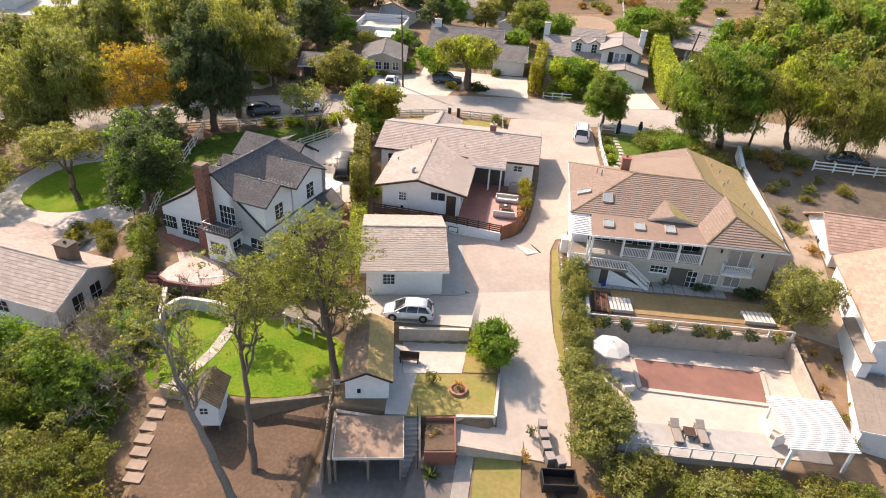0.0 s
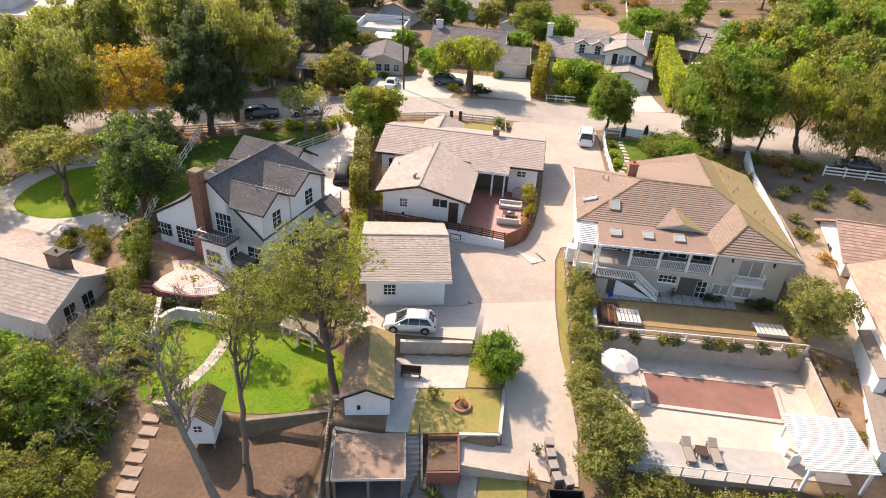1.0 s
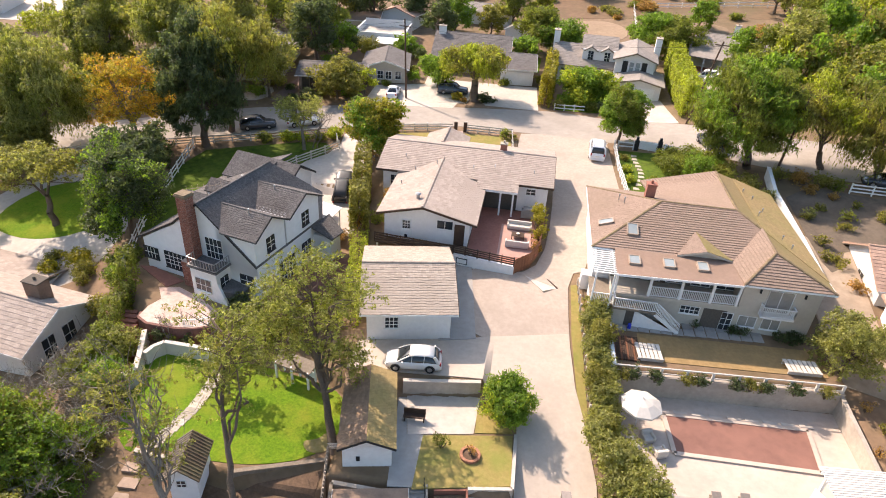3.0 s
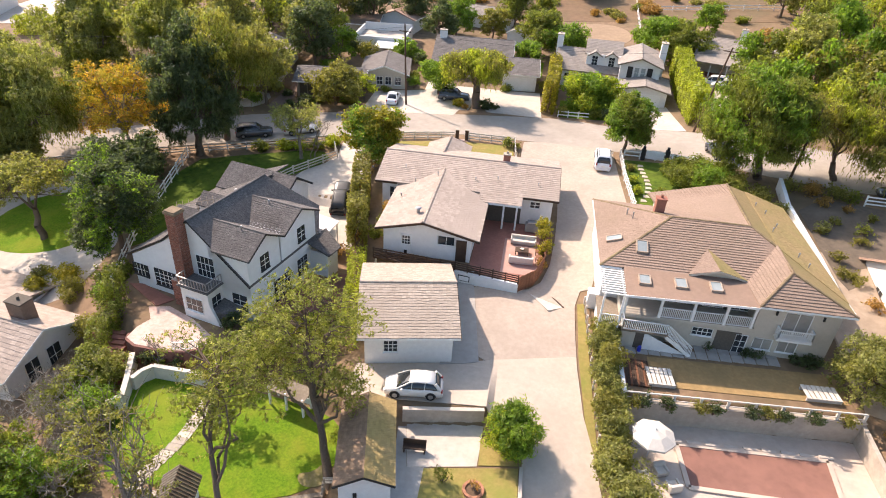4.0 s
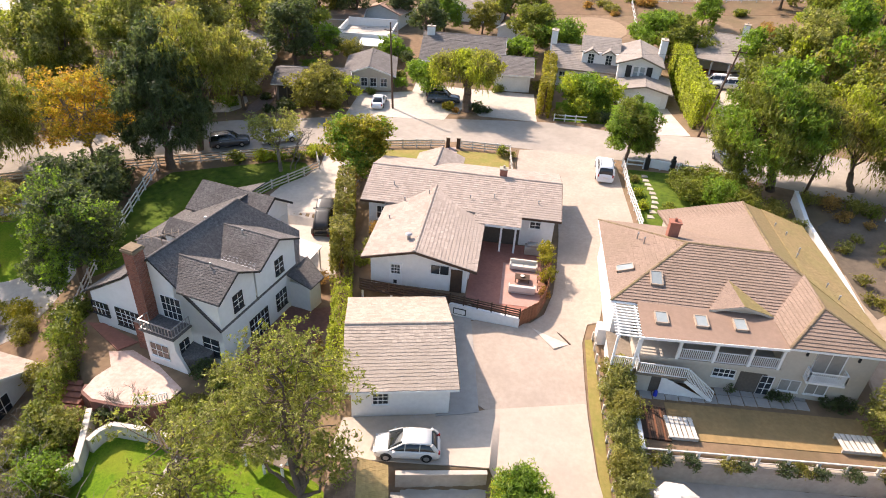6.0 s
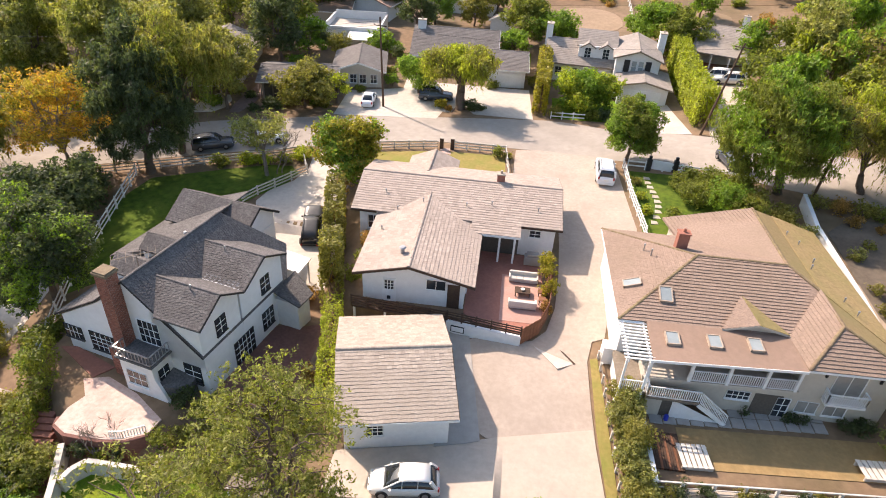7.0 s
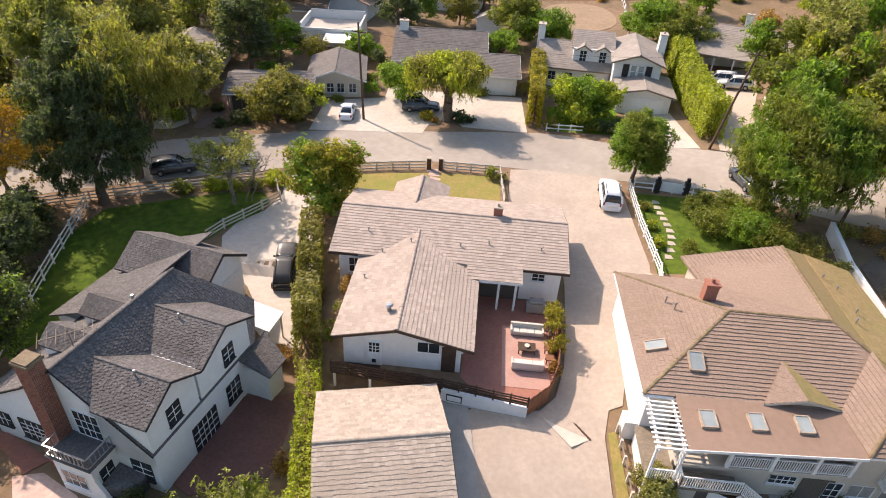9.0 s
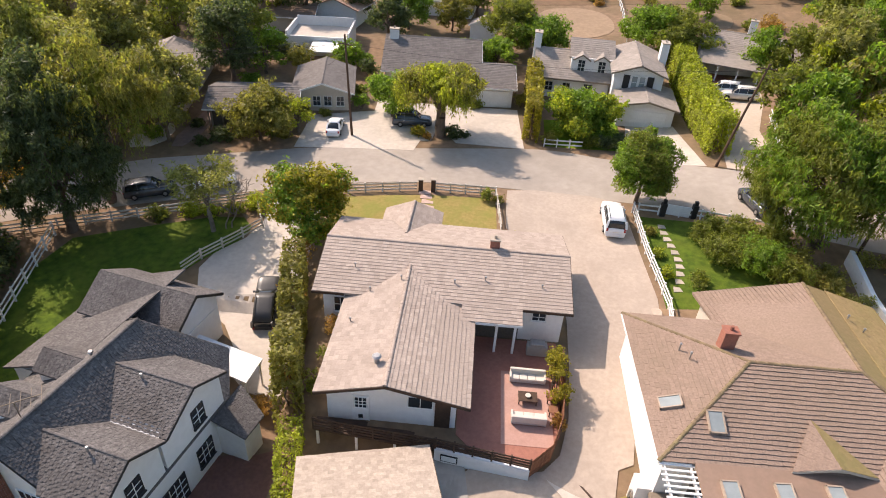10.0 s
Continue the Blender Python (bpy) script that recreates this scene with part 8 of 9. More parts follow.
def strands(blobs, each, length, leaf, rng, floor):
    """Hanging sprays: strings of narrow leaves falling from the clumps, never below floor."""
    out = []
    for c, r in blobs:
        r = np.asarray(r, float)
        d = rng.normal(size=(each, 3))
        d /= np.linalg.norm(d, axis=1, keepdims=True)
        d[:, 2] = np.abs(d[:, 2]) * 0.8 - 0.2
        start = np.asarray(c) + d * r * rng.uniform(0.5, 1.1, (each, 1))
        ln = length * rng.uniform(0.25, 1.0, each) ** 1.3
        n = 10
        for i in range(n):
            t = (i + rng.random(each)) / n
            p = start + np.stack([d[:, 0] * 0.25 * ln * t, d[:, 1] * 0.25 * ln * t, -ln * t], 1) + rng.normal(size=(each, 3)) * 0.09
            ok = p[:, 2] > floor
            nr = d + rng.normal(size=(each, 3)) * 0.7
            out.append(leaf_mesh(p[ok], leaf * (1.15 - 0.5 * t[ok]) * rng.uniform(0.7, 1.3, ok.sum()), nr[ok], 0.8, rng, 1.7))
    return np.concatenate(out)


def tree(x, y, h, r, leaf_mat, label, seed, clear=0.3, leaf=0.3, dens=9.0, clumps=26, squash=None, bark=None, lean=(0, 0), droop=0.0, trunk=None, clump=0.34, aspect=1.0, z=None, group="trees", jag=0.35, fine=2.3, weep=0.0, arms=6, second=None, fan=0.0):
    """A tree h high with a crown of radius r from clear*h upwards, made of separate clumps of leaf sprays on limbs and boughs;
    weep adds hanging strands of that length, second a share of leaves of another colour, fan narrows the crown downwards."""
    rng = np.random.default_rng(seed)
    z = gz(x, y) if z is None else z
    ob = thing("tree", pose(x, y, z), label, "tree", group)
    zc = h * (clear + 1) / 2
    rz = h * (1 - clear) / 2
    cx, cy = lean
    blobs = []
    verts, faces = [], []
    tr = trunk or 0.02 * h + 0.06
    fork = Vector((cx * 0.4, cy * 0.4, h * max(clear, 0.22) * 0.95))
    branch(verts, faces, (0, 0, -0.4), fork, tr * 1.3, tr * 0.85, rng, 0.12, 4, 8)
    joints = []
    for k in range(arms):
        a = 6.283 * (k + 0.6 * rng.random()) / arms
        up = rng.uniform(0.05, 0.6)
        e = Vector((cx + math.cos(a) * r * 0.5 * (1 - up * 0.6), cy + math.sin(a) * r * 0.5 * (1 - up * 0.6), zc + rz * up))
        if e.z < fork.z + 0.3:
            e.z = fork.z + 0.3
        branch(verts, faces, fork, e, tr * 0.5, tr * 0.2, rng, 0.18, 4, 6)
        joints += [fork.lerp(e, t) for t in (0.35, 0.6, 0.85, 1.0)]
    for k in range(clumps):
        d = rng.normal(size=3)
        d /= np.linalg.norm(d)
        if d[2] < (-0.35 if clear > 0.15 else -0.8):
            d[2] *= -0.5
        f = (0.35 + 0.6 * rng.random() ** 0.5) * (1 + jag * (rng.random() - 0.5))
        shape = 1.0 if squash is None else (1 - squash * max(0, d[2]))
        shape *= 1 - fan * max(0.0, 0.6 - d[2] * f) / 1.6
        c = np.array([cx + d[0] * r * f * shape, cy + d[1] * r * f * shape, zc + d[2] * rz * f])
        cr = r * clump * rng.uniform(0.7, 1.25)
        blobs.append((c, (cr * rng.uniform(0.9, 1.2), cr * rng.uniform(0.9, 1.2), cr * rng.uniform(0.65, 0.95))))
        q = Vector(c)
        j = min(joints, key=lambda p: (p - q).length + (1.5 if p.z > q.z else 0))
        branch(verts, faces, j, q, min(tr * 0.18, 0.08), 0.015, rng, 0.25, 2, 4)
    mesh_part("trunk", verts, faces, bark or BARK, ob, smooth=True)
    share = dens * fine * (0.6 if weep else 1.0)
    v = sprays(blobs, share, leaf * 0.74, rng, droop, aspect)
    if weep:
        per = max(8, int(share * 4 * math.pi * (r * clump) ** 2 / 9))
        v = np.concatenate([v, strands(blobs, per, weep, leaf * 0.8, rng, min(1.2, clear * h * 0.5))])
    if second:
        pick = rng.random(len(v) // 3) < 0.42 + 0.45 * np.sin(v[::3, 0] * 0.9 + v[::3, 2] * 0.8 + seed)
        leaf_object("crown", v.reshape(-1, 3, 3)[pick].reshape(-1, 3), second, ob)
        v = v.reshape(-1, 3, 3)[~pick].reshape(-1, 3)
    leaf_object("crown", v, leaf_mat, ob)
    return ob


def shrub(x, y, h, r, leaf_mat, label, seed, leaf=0.2, dens=16.0, clumps=7, z=None, group="shrubs", name="shrub", ry=None):
    rng = np.random.default_rng(seed)
    z = gz(x, y) if z is None else z
    ob = thing(name, pose(x, y, z), label, "shrub", group)
    ry = ry or r
    verts, faces, blobs = [], [], []
    for k in range(clumps):
        a = rng.random() * 6.283
        f = rng.random() ** 0.5 * 0.62
        cr = min(r, ry) * rng.uniform(0.4, 0.62)
        c = np.array([math.cos(a) * r * f, math.sin(a) * ry * f, h * rng.uniform(0.35, 0.68)])
        blobs.append((c, (cr, cr, min(cr, h * 0.42))))
        branch(verts, faces, (0, 0, -0.2), c, 0.05, 0.015, rng, 0.2, 3, 4)
    mesh_part("stem", verts, faces, BARK, ob)
    leaf_object("foliage", sprays(blobs, dens * 2.4, leaf * 0.72, rng), leaf_mat, ob)
    return ob


def hedge(pts, h, w, leaf_mat, label, seed, leaf=0.16, dens=34.0, z=None, wob=0.12):
    """A clipped or grown-out hedge along plan points."""
    rng = np.random.default_rng(seed)
    ob = thing("hedge", pose(pts[0][0], pts[0][1], gz(*pts[0])), label, "hedge", "hedges", world=True)
    out = []
    for (ax, ay), (bx, by) in zip(pts, pts[1:]):
        l = math.hypot(bx - ax, by - ay)
        k = int(dens * 1.9 * l * (2 * h + w))
        t = rng.random(k)
        m = rng.random(k) * (2 * h + w)
        side = np.where(m < h, -1.0, np.where(m < 2 * h, 1.0, 0.0))
        zz = np.where(m < h, m, np.where(m < 2 * h, m - h, h))
        across = np.where(side == 0, rng.uniform(-0.5, 0.5, k) * w, side * w * 0.5)
        wobble = np.sin(t * l * 1.9 + seed) * wob + np.sin(t * l * 4.3 + seed * 2) * wob * 0.6
        depth = 1 - 0.8 * rng.random(k) ** 3
        nx, ny = -(by - ay) / l, (bx - ax) / l
        across = across * (1 + wobble) * np.where(side == 0, 1, depth)
        zz = zz * (1 + wobble * 0.5) + np.where(side == 0, rng.normal(size=k) * 0.05 * h, 0)
        px, py = ax + (bx - ax) * t, ay + (by - ay) * t
        base = ground(px, py) if z is None else np.full(k, z)
        p = np.stack([px + nx * across, py + ny * across, base + zz + rng.normal(size=k) * 0.05], 1)
        nr = np.stack([nx * side, ny * side, np.where(side == 0, 1.0, 0.35)], 1) + rng.normal(size=(k, 3)) * 0.5
        out.append(leaf_mesh(p, leaf * 0.85 * rng.uniform(0.6, 1.4, k), nr, 0.0, rng))
        for i in range(int(l / 1.6)):
            s = (i + 0.5) / max(1, int(l / 1.6))
            x, y = ax + (bx - ax) * s, ay + (by - ay) * s
            g0 = gz(x, y) if z is None else z
            verts, faces = [], []
            branch(verts, faces, (x, y, g0 - 0.2), (x + rng.normal() * 0.1, y, g0 + h * 0.8), 0.06, 0.02, rng, 0.1, 3, 4)
            mesh_part("stem", verts, faces, BARK, ob)
    leaf_object("foliage", np.concatenate(out), leaf_mat, ob)
    return ob


def bare(x, y, h, seed, label, material=None, spread=1.0, depth=5, r0=0.09, name="bare_tree", z=None, lean=(0.0, 0.0), stems=3):
    """A leafless tree or thicket: forking stems."""
    rng = np.random.default_rng(seed)
    z = gz(x, y) if z is None else z
    ob = thing(name, pose(x, y, z), label, "tree", "bare trees")
    verts, faces = [], []

    def grow(p, d, l, r, k):
        q = p + d * l
        branch(verts, faces, p, q, r, r * 0.65, rng, 0.16, 3 if k > 1 else 2, 5 if k > 2 else 3)
        if k:
            for _ in range(3 if k > 1 else 4):
                e = (d + Vector(rng.normal(size=3)) * 0.5 * spread + Vector((0, 0, 0.08))).normalized()
                grow(p.lerp(q, rng.uniform(0.55, 1.0)), e, l * rng.uniform(0.55, 0.85), r * 0.6, k - 1)

    for _ in range(stems):
        d = Vector((lean[0] + rng.normal() * 0.35 * spread, lean[1] + rng.normal() * 0.35 * spread, 1)).normalized()
        grow(Vector((rng.normal() * 0.15, rng.normal() * 0.15, -0.2)), d, h * 0.36, r0, depth - 1)
    mesh_part("crown", verts, faces, material or PALEBARK, ob, "bare forking branches")
    return ob


def airy(path, crowns, leaf_mat, second, label, seed, bark, tr, leaf=0.15, dens=14.0, clump=0.75, arms=7, twigs=0):
    """A thin-leaved tree: a crooked trunk along path, boughs into each crown (centre, radii, clumps), small clumps on twigs, bare twigs besides."""
    rng = np.random.default_rng(seed)
    base = Vector(path[0])
    ob = thing("tree", Matrix.Translation(base), label, "tree", "trees")
    verts, faces, blobs = [], [], []
    P = [Vector(p) - base for p in path]
    for n, (a, b) in enumerate(zip(P, P[1:])):
        f, g = 1 - 0.7 * n / (len(P) - 1), 1 - 0.7 * (n + 1) / (len(P) - 1)
        branch(verts, faces, a, b, tr * f, tr * g, rng, 0.05, 4, 9)
    forks = [P[2].lerp(P[3], 0.1), P[2].lerp(P[3], 0.7), P[3].lerp(P[4], 0.3), P[4]] if len(P) > 4 else [P[-2], P[-1]]
    for centre, radii, clumps in crowns:
        c, r = np.array(centre) - np.array(base), np.array(radii)
        joints = list(forks)
        for k in range(arms):
            fork = forks[k % len(forks)]
            d = rng.normal(size=3)
            d /= np.linalg.norm(d)
            e = Vector(c + d * r * np.array([0.6, 0.6, 0.45]))
            e.z = max(e.z, fork.z + 0.6)
            knee = fork.lerp(e, 0.5) + Vector(rng.normal(size=3)) * 0.5 + Vector((0, 0, 0.4))
            r0 = tr * (0.42 if k < 2 else 0.24)
            branch(verts, faces, fork, knee, r0, r0 * 0.6, rng, 0.16, 4, 6)
            branch(verts, faces, knee, e, r0 * 0.6, r0 * 0.2, rng, 0.2, 4, 5)
            joints += [fork.lerp(knee, 0.7), knee, knee.lerp(e, 0.4), knee.lerp(e, 0.75), e]
        for k in range(clumps):
            d = rng.normal(size=3)
            d /= np.linalg.norm(d)
            q = c + d * r * (0.3 + 0.72 * rng.random() ** 0.6)
            cr = clump * rng.uniform(0.55, 1.35)
            blobs.append((q, (cr * 1.2, cr * 1.2, cr * 0.7)))
            q = Vector(q)
            branch(verts, faces, min(joints, key=lambda p: (p - q).length + (1.2 if p.z > q.z else 0)), q, 0.05, 0.012, rng, 0.25, 3, 4)
        for k in range(twigs):
            j = joints[rng.integers(len(joints))]
            d = (j - P[0]).normalized() + Vector(rng.normal(size=3)) * 0.5 + Vector((0, 0, 0.3))
            branch(verts, faces, j, j + d * rng.uniform(0.8, 2.6), 0.03, 0.008, rng, 0.3, 4, 3)
    mesh_part("trunk", verts, faces, bark, ob, smooth=True)
    v = sprays(blobs, dens, leaf, rng, 0.15, 1.3)
    pick = rng.random(len(v) // 3) < 0.45
    leaf_object("crown", v.reshape(-1, 3, 3)[pick].reshape(-1, 3), second, ob)
    leaf_object("crown", v.reshape(-1, 3, 3)[~pick].reshape(-1, 3), leaf_mat, ob)
    return ob


# the three airy trees over the green lawn
airy([(-12.0, 34.0, -1.0), (-12.7, 35.3, 0.4), (-13.4, 36.6, 1.8), (-14.3, 37.6, 4.6), (-14.8, 38.4, 7.6)], [((-15.0, 38.8, 8.4), (4.5, 4.2, 3.2), 90), ((-17.0, 38.6, 4.8), (3.2, 3.2, 2.4), 28), ((-12.0, 38.0, 4.4), (2.0, 1.9, 1.7), 16)], L_GREY, L_MID, "large airy tree with a leaning trunk beside the shed", 11, BARK, 0.36, 0.125, 22.0)
airy([(-15.5, 26.0, -2.4), (-16.3, 27.7, 0.4), (-17.2, 29.6, 3.0), (-18.2, 31.4, 5.4), (-18.3, 32.8, 7.8)], [((-18.6, 33.8, 8.6), (3.1, 2.8, 2.8), 36), ((-17.2, 32.8, 5.8), (2.4, 2.4, 1.8), 10)], L_GREY, L_MID, "forked airy tree rising from the dirt yard", 12, BARK, 0.27, 0.125, 21.0, arms=4)
airy([(-15.8, 23.8, -2.4), (-17.2, 24.4, 1.0), (-18.6, 25.2, 3.6), (-19.6, 25.9, 5.4), (-20.8, 27.0, 7.2)], [((-21.8, 28.0, 8.0), (2.8, 2.7, 2.2), 24), ((-20.2, 27.0, 5.6), (1.8, 1.7, 1.4), 9)], L_GREY, L_OLIVE, "sparse leaning tree above the dirt yard", 15, PALEBARK, 0.3, leaf=0.12, dens=21.0, clump=0.6, arms=5, twigs=34)
tree(-21.4, 37.4, 5.2, 2.0, L_OLIVE, "small airy tree beside the lawn path", 13, 0.35, 0.2, 10, 14, None, PALEBARK, (-0.6, 1.0), 0.1, 0.1, 0.32)
# round tree at the court, and its twin by the road
tree(-0.5, 38.8, 3.8, 1.85, L_BRIGHT, "round dense citrus tree on dry turf", 21, 0.02, 0.19, 36, 46, None, BARK, (0, 0), 0.3, 0.14, 0.28, z=0.2, jag=0.25, aspect=1.7, second=L_LIME)
tree(10.6, 86.9, 7.8, 2.75, L_BRIGHT, "dense oval tree beside the white wagon", 22, 0.14, 0.22, 30, 90, None, BARK, (0, 0), 0.0, 0.2, 0.28, jag=0.2, aspect=1.4, second=L_MID)
tree(-21.2, 78.2, 7.9, 3.5, L_YELLOW, "rounded yellow-green tree on a driveway corner", 23, 0.08, 0.28, 16, 48, None, BARK, (0.2, 0), 0.0, 0.24, 0.3, second=L_BRIGHT)
tree(-10.7, 100.8, 8.4, 5.2, L_LIME, "weeping pepper tree with a thick trunk", 24, 0.42, 0.3, 11, 44, 0.1, BARK, (0, 0.6), 0.35, 0.6, 0.26, 1.5, weep=2.6, second=L_OLIVE)
tree(-17.2, 105.6, 6.0, 3.2, L_BRIGHT, "dense green tree beside a parked car", 25, 0.12, 0.3, 15, 30, None, BARK, clump=0.3)
tree(25.0, 79.2, 13.0, 5.9, L_MID, "very large rounded tree overhanging the road", 26, 0.08, 0.27, 8.5, 170, 0.2, BARK, (-2.0, 0), 0.2, 0.4, 0.19, 1.5, weep=1.2, second=L_BRIGHT, jag=0.2)
tree(33.2, 79.6, 10.2, 4.6, L_OLIVE, "drooping pepper tree beside the road", 27, 0.16, 0.28, 9, 50, None, BARK, (-2.0, 0), 0.5, 0.32, 0.24, 1.5, weep=3.4, second=L_LIME)
tree(38.8, 78.0, 12.0, 5.2, L_OLIVE, "broad drooping pepper tree beside the road", 28, 0.13, 0.28, 8.5, 56, None, BARK, (-1.0, 0), 0.5, 0.36, 0.23, 1.5, weep=3.4, second=L_MID)
tree(48.0, 80.5, 12.4, 6.2, L_OLIVE, "broad drooping pepper tree", 29, 0.15, 0.3, 8, 50, None, BARK, (0, 0), 0.5, 0.4, 0.23, 1.5, weep=2.8, second=L_MID)
# west side of the road
tree(-53.2, 76.8, 13.2, 6.5, L_AMBER, "tall tree in orange autumn leaf", 31, 0.14, 0.24, 7.0, 120, 0.3, PALEBARK, (-0.2, 0), 0.15, 0.2, 0.14, arms=12, second=L_ORANGE, fan=0.45, jag=0.5)
tree(-44.4, 78.2, 17.0, 5.8, L_DARK, "tall dark green tree beside the fence corner", 32, 0.02, 0.3, 10.0, 140, 0.25, BARK, (-0.4, 0.8), 0.2, 0.45, 0.17, 1.4, weep=1.6, jag=0.3)
tree(-43.0, 83.2, 17.6, 6.4, L_OLIVE, "tall weeping olive-green tree by the parked van", 33, 0.3, 0.3, 6.5, 76, 0.2, BARK, (1.6, 0.4), 0.5, 0.35, 0.19, 1.6, weep=4.6, second=L_MID)
tree(-63.4, 72.4, 15.4, 7.4, L_GREY, "broad grey-green pepper tree beside the road", 34, 0.12, 0.3, 7.5, 100, 0.15, BARK, (0.6, 0), 0.45, 0.42, 0.19, 1.4, weep=3.6, second=L_MID)
tree(-58.0, 95.5, 16.0, 6.6, L_GREY, "tall grey-green tree behind the autumn tree", 36, 0.14, 0.36, 7, 60, 0.25, BARK, droop=0.3, clump=0.2, weep=2.5, second=L_MID)
tree(-48.8, 97.0, 16.6, 6.0, L_GREY, "tall grey-green tree among others", 37, 0.14, 0.36, 7, 60, 0.25, BARK, droop=0.25, clump=0.24, second=L_OLIVE)
tree(-71.0, 96.5, 15.0, 6.8, L_GREY, "broad tree in the far grove", 38, 0.1, 0.36, 7, 70, 0.2, clump=0.2, weep=2.5, second=L_MID)
tree(-86.5, 92.0, 9.5, 6.0, L_MID, "broad low tree in the far grove", 39, 0.06, 0.38, 7, 56, 0.2, clump=0.22, second=L_GREY)
tree(-40.6, 55.6, 11.2, 4.2, L_DARK, "dense broad green tree beside the white house", 41, 0.02, 0.26, 13, 90, 0.25, BARK, clump=0.22, second=L_BRIGHT)
tree(-45.2, 63.0, 9.0, 3.6, L_DARK, "dark green tree behind a larger one", 42, 0.08, 0.34, 11, 26, 0.25)
tree(-51.6, 57.8, 9.0, 4.8, L_GREY, "spreading two-stemmed olive tree on the round lawn", 43, 0.4, 0.24, 7, 60, None, BARK, (-0.4, 0.6), 0.1, 0.32, 0.2, arms=3, second=L_OLIVE)
tree(-61.0, 54.5, 6.0, 3.8, L_GREY, "spreading olive tree beside the forecourt", 44, 0.3, 0.26, 9, 22, None, BARK, clump=0.3)
tree(-63.0, 66.0, 7.5, 4.6, L_OLIVE, "broad olive-green tree beside the forecourt", 45, 0.15, 0.3, 10, 28)
tree(-30.7, 79.2, 7.6, 3.3, L_GREY, "half-bare olive-like tree on the shaded lawn", 46, 0.4, 0.24, 7, 20, None, PALEBARK, (-0.6, 0.6), 0.1, 0.2, 0.32)
bare(-27.9, 41.7, 4.4, 58, "half-bare small tree below the terrace wall", PALEBARK, 0.9, 5, 0.07, lean=(-0.2, 0.2), stems=2)
bare(-29.4, 80.0, 6.4, 47, "bare twisted branches beside the fence", PALEBARK, 1.1, 4, 0.09, lean=(0.5, 0.2), stems=2)
tree(-32.0, 97.4, 6.0, 3.5, L_OLIVE, "rounded olive-green tree before a low house", 48, 0.12, 0.32, 13, 22)
tree(-28.0, 99.8, 4.4, 1.7, L_LIME, "small lime-green tree before a house", 49, 0.15, 0.28, 15, 12)
# lower left corner
tree(-33.4, 28.6, 7.0, 4.2, L_MID, "dense glossy green tree down the slope", 51, 0.04, 0.19, 24, 60, 0.1, clump=0.26, second=L_BRIGHT)
tree(-39.5, 30.0, 7.0, 4.2, L_BRIGHT, "dense glossy green tree down the slope", 52, 0.04, 0.19, 22, 56, 0.1, clump=0.26)
tree(-27.6, 22.4, 6.2, 3.6, L_OLIVE, "grey-green bushy tree on the garden bank", 53, 0.05, 0.18, 18, 64, 0.1, clump=0.2, jag=0.5, second=L_MID)
tree(-32.4, 21.0, 6.6, 3.8, L_GREY, "grey-green bushy tree on the garden bank", 54, 0.05, 0.18, 18, 64, 0.1, clump=0.2, jag=0.5, second=L_MID)
tree(-24.0, 19.6, 4.6, 2.6, L_LIME, "yellow-green shrubby tree at the dirt yard's edge", 55, 0.05, 0.2, 15, 40, clump=0.24, jag=0.5, second=L_YELLOW)
tree(-20.2, 19.0, 3.6, 2.2, L_LIME, "yellow-green shrubby tree at the dirt yard's edge", 56, 0.05, 0.2, 15, 34, clump=0.24, jag=0.5, second=L_YELLOW)
_t = random.Random(31)
for k in range(13):
    x, y = -38.0 + 12.0 * (k * 3 % 5) / 4 + _t.uniform(-1.3, 1.3), 27.6 + 12.0 * k / 12 + _t.uniform(-1.4, 1.4)
    if y > 35.5 and x < -35.5:
        x += 4
    x = min(x, -28.9 - 0.34 * (y - 29) - _t.uniform(0, 1.5))
    bare(x, y, _t.uniform(5.2, 7.2) if y < 34 else _t.uniform(3.0, 4.4), 60 + k, "leafless grey-brown thicket on the bank", (GREYTWIG, PALEBARK)[k % 3 == 0], 1.35, 5, 0.075, "thicket", stems=3, lean=(_t.uniform(-0.4, 0.4), _t.uniform(-0.4, 0.4)))
for k, (x, y) in enumerate(((-31.6, 34.6), (-33.6, 36.2), (-36.2, 37.4), (-30.4, 32.8), (-29.4, 31.2), (-34.2, 37.6), (-34.8, 34.4), (-32.4, 36.0))):
    bare(x, y, _t.uniform(4.4, 5.6), 900 + k, "leafless grey-brown thicket on the bank", GREYTWIG, 1.35, 5, 0.07, "thicket", stems=3, lean=(_t.uniform(-0.3, 0.5), _t.uniform(-0.4, 0.3)))
for k in range(30):
    x, y = -38.5 + 13.0 * (k % 6) / 5 + _t.uniform(-1.2, 1.2), 25.4 + 14.6 * (k // 6) / 4 + _t.uniform(-1.3, 1.3)
    if y > 35.5 and x < -35.5:
        x += 4
    x = min(x, -28.6 - 0.34 * (y - 31) - _t.uniform(0, 1.5))
    shrub(x, y, _t.uniform(1.9, 3.4), _t.uniform(1.4, 2.2), (L_MID, L_BRIGHT, L_OLIVE, L_MID, L_GREY)[k % 5], "rough shrub on the garden bank", 1080 + k, 0.18, 13, 8)
for k, (x, y, r, h, m) in enumerate(((-37.6, 47.8, 1.3, 2.6, L_MID), (-37.2, 44.8, 1.2, 2.2, L_OLIVE), (-38.4, 50.4, 1.4, 2.8, L_MID), (-34.2, 45.6, 0.8, 2.0, L_MID))):
    shrub(x, y, h, r, m, "leafy shrub beside the garden wall", 80 + k, 0.2, 17)
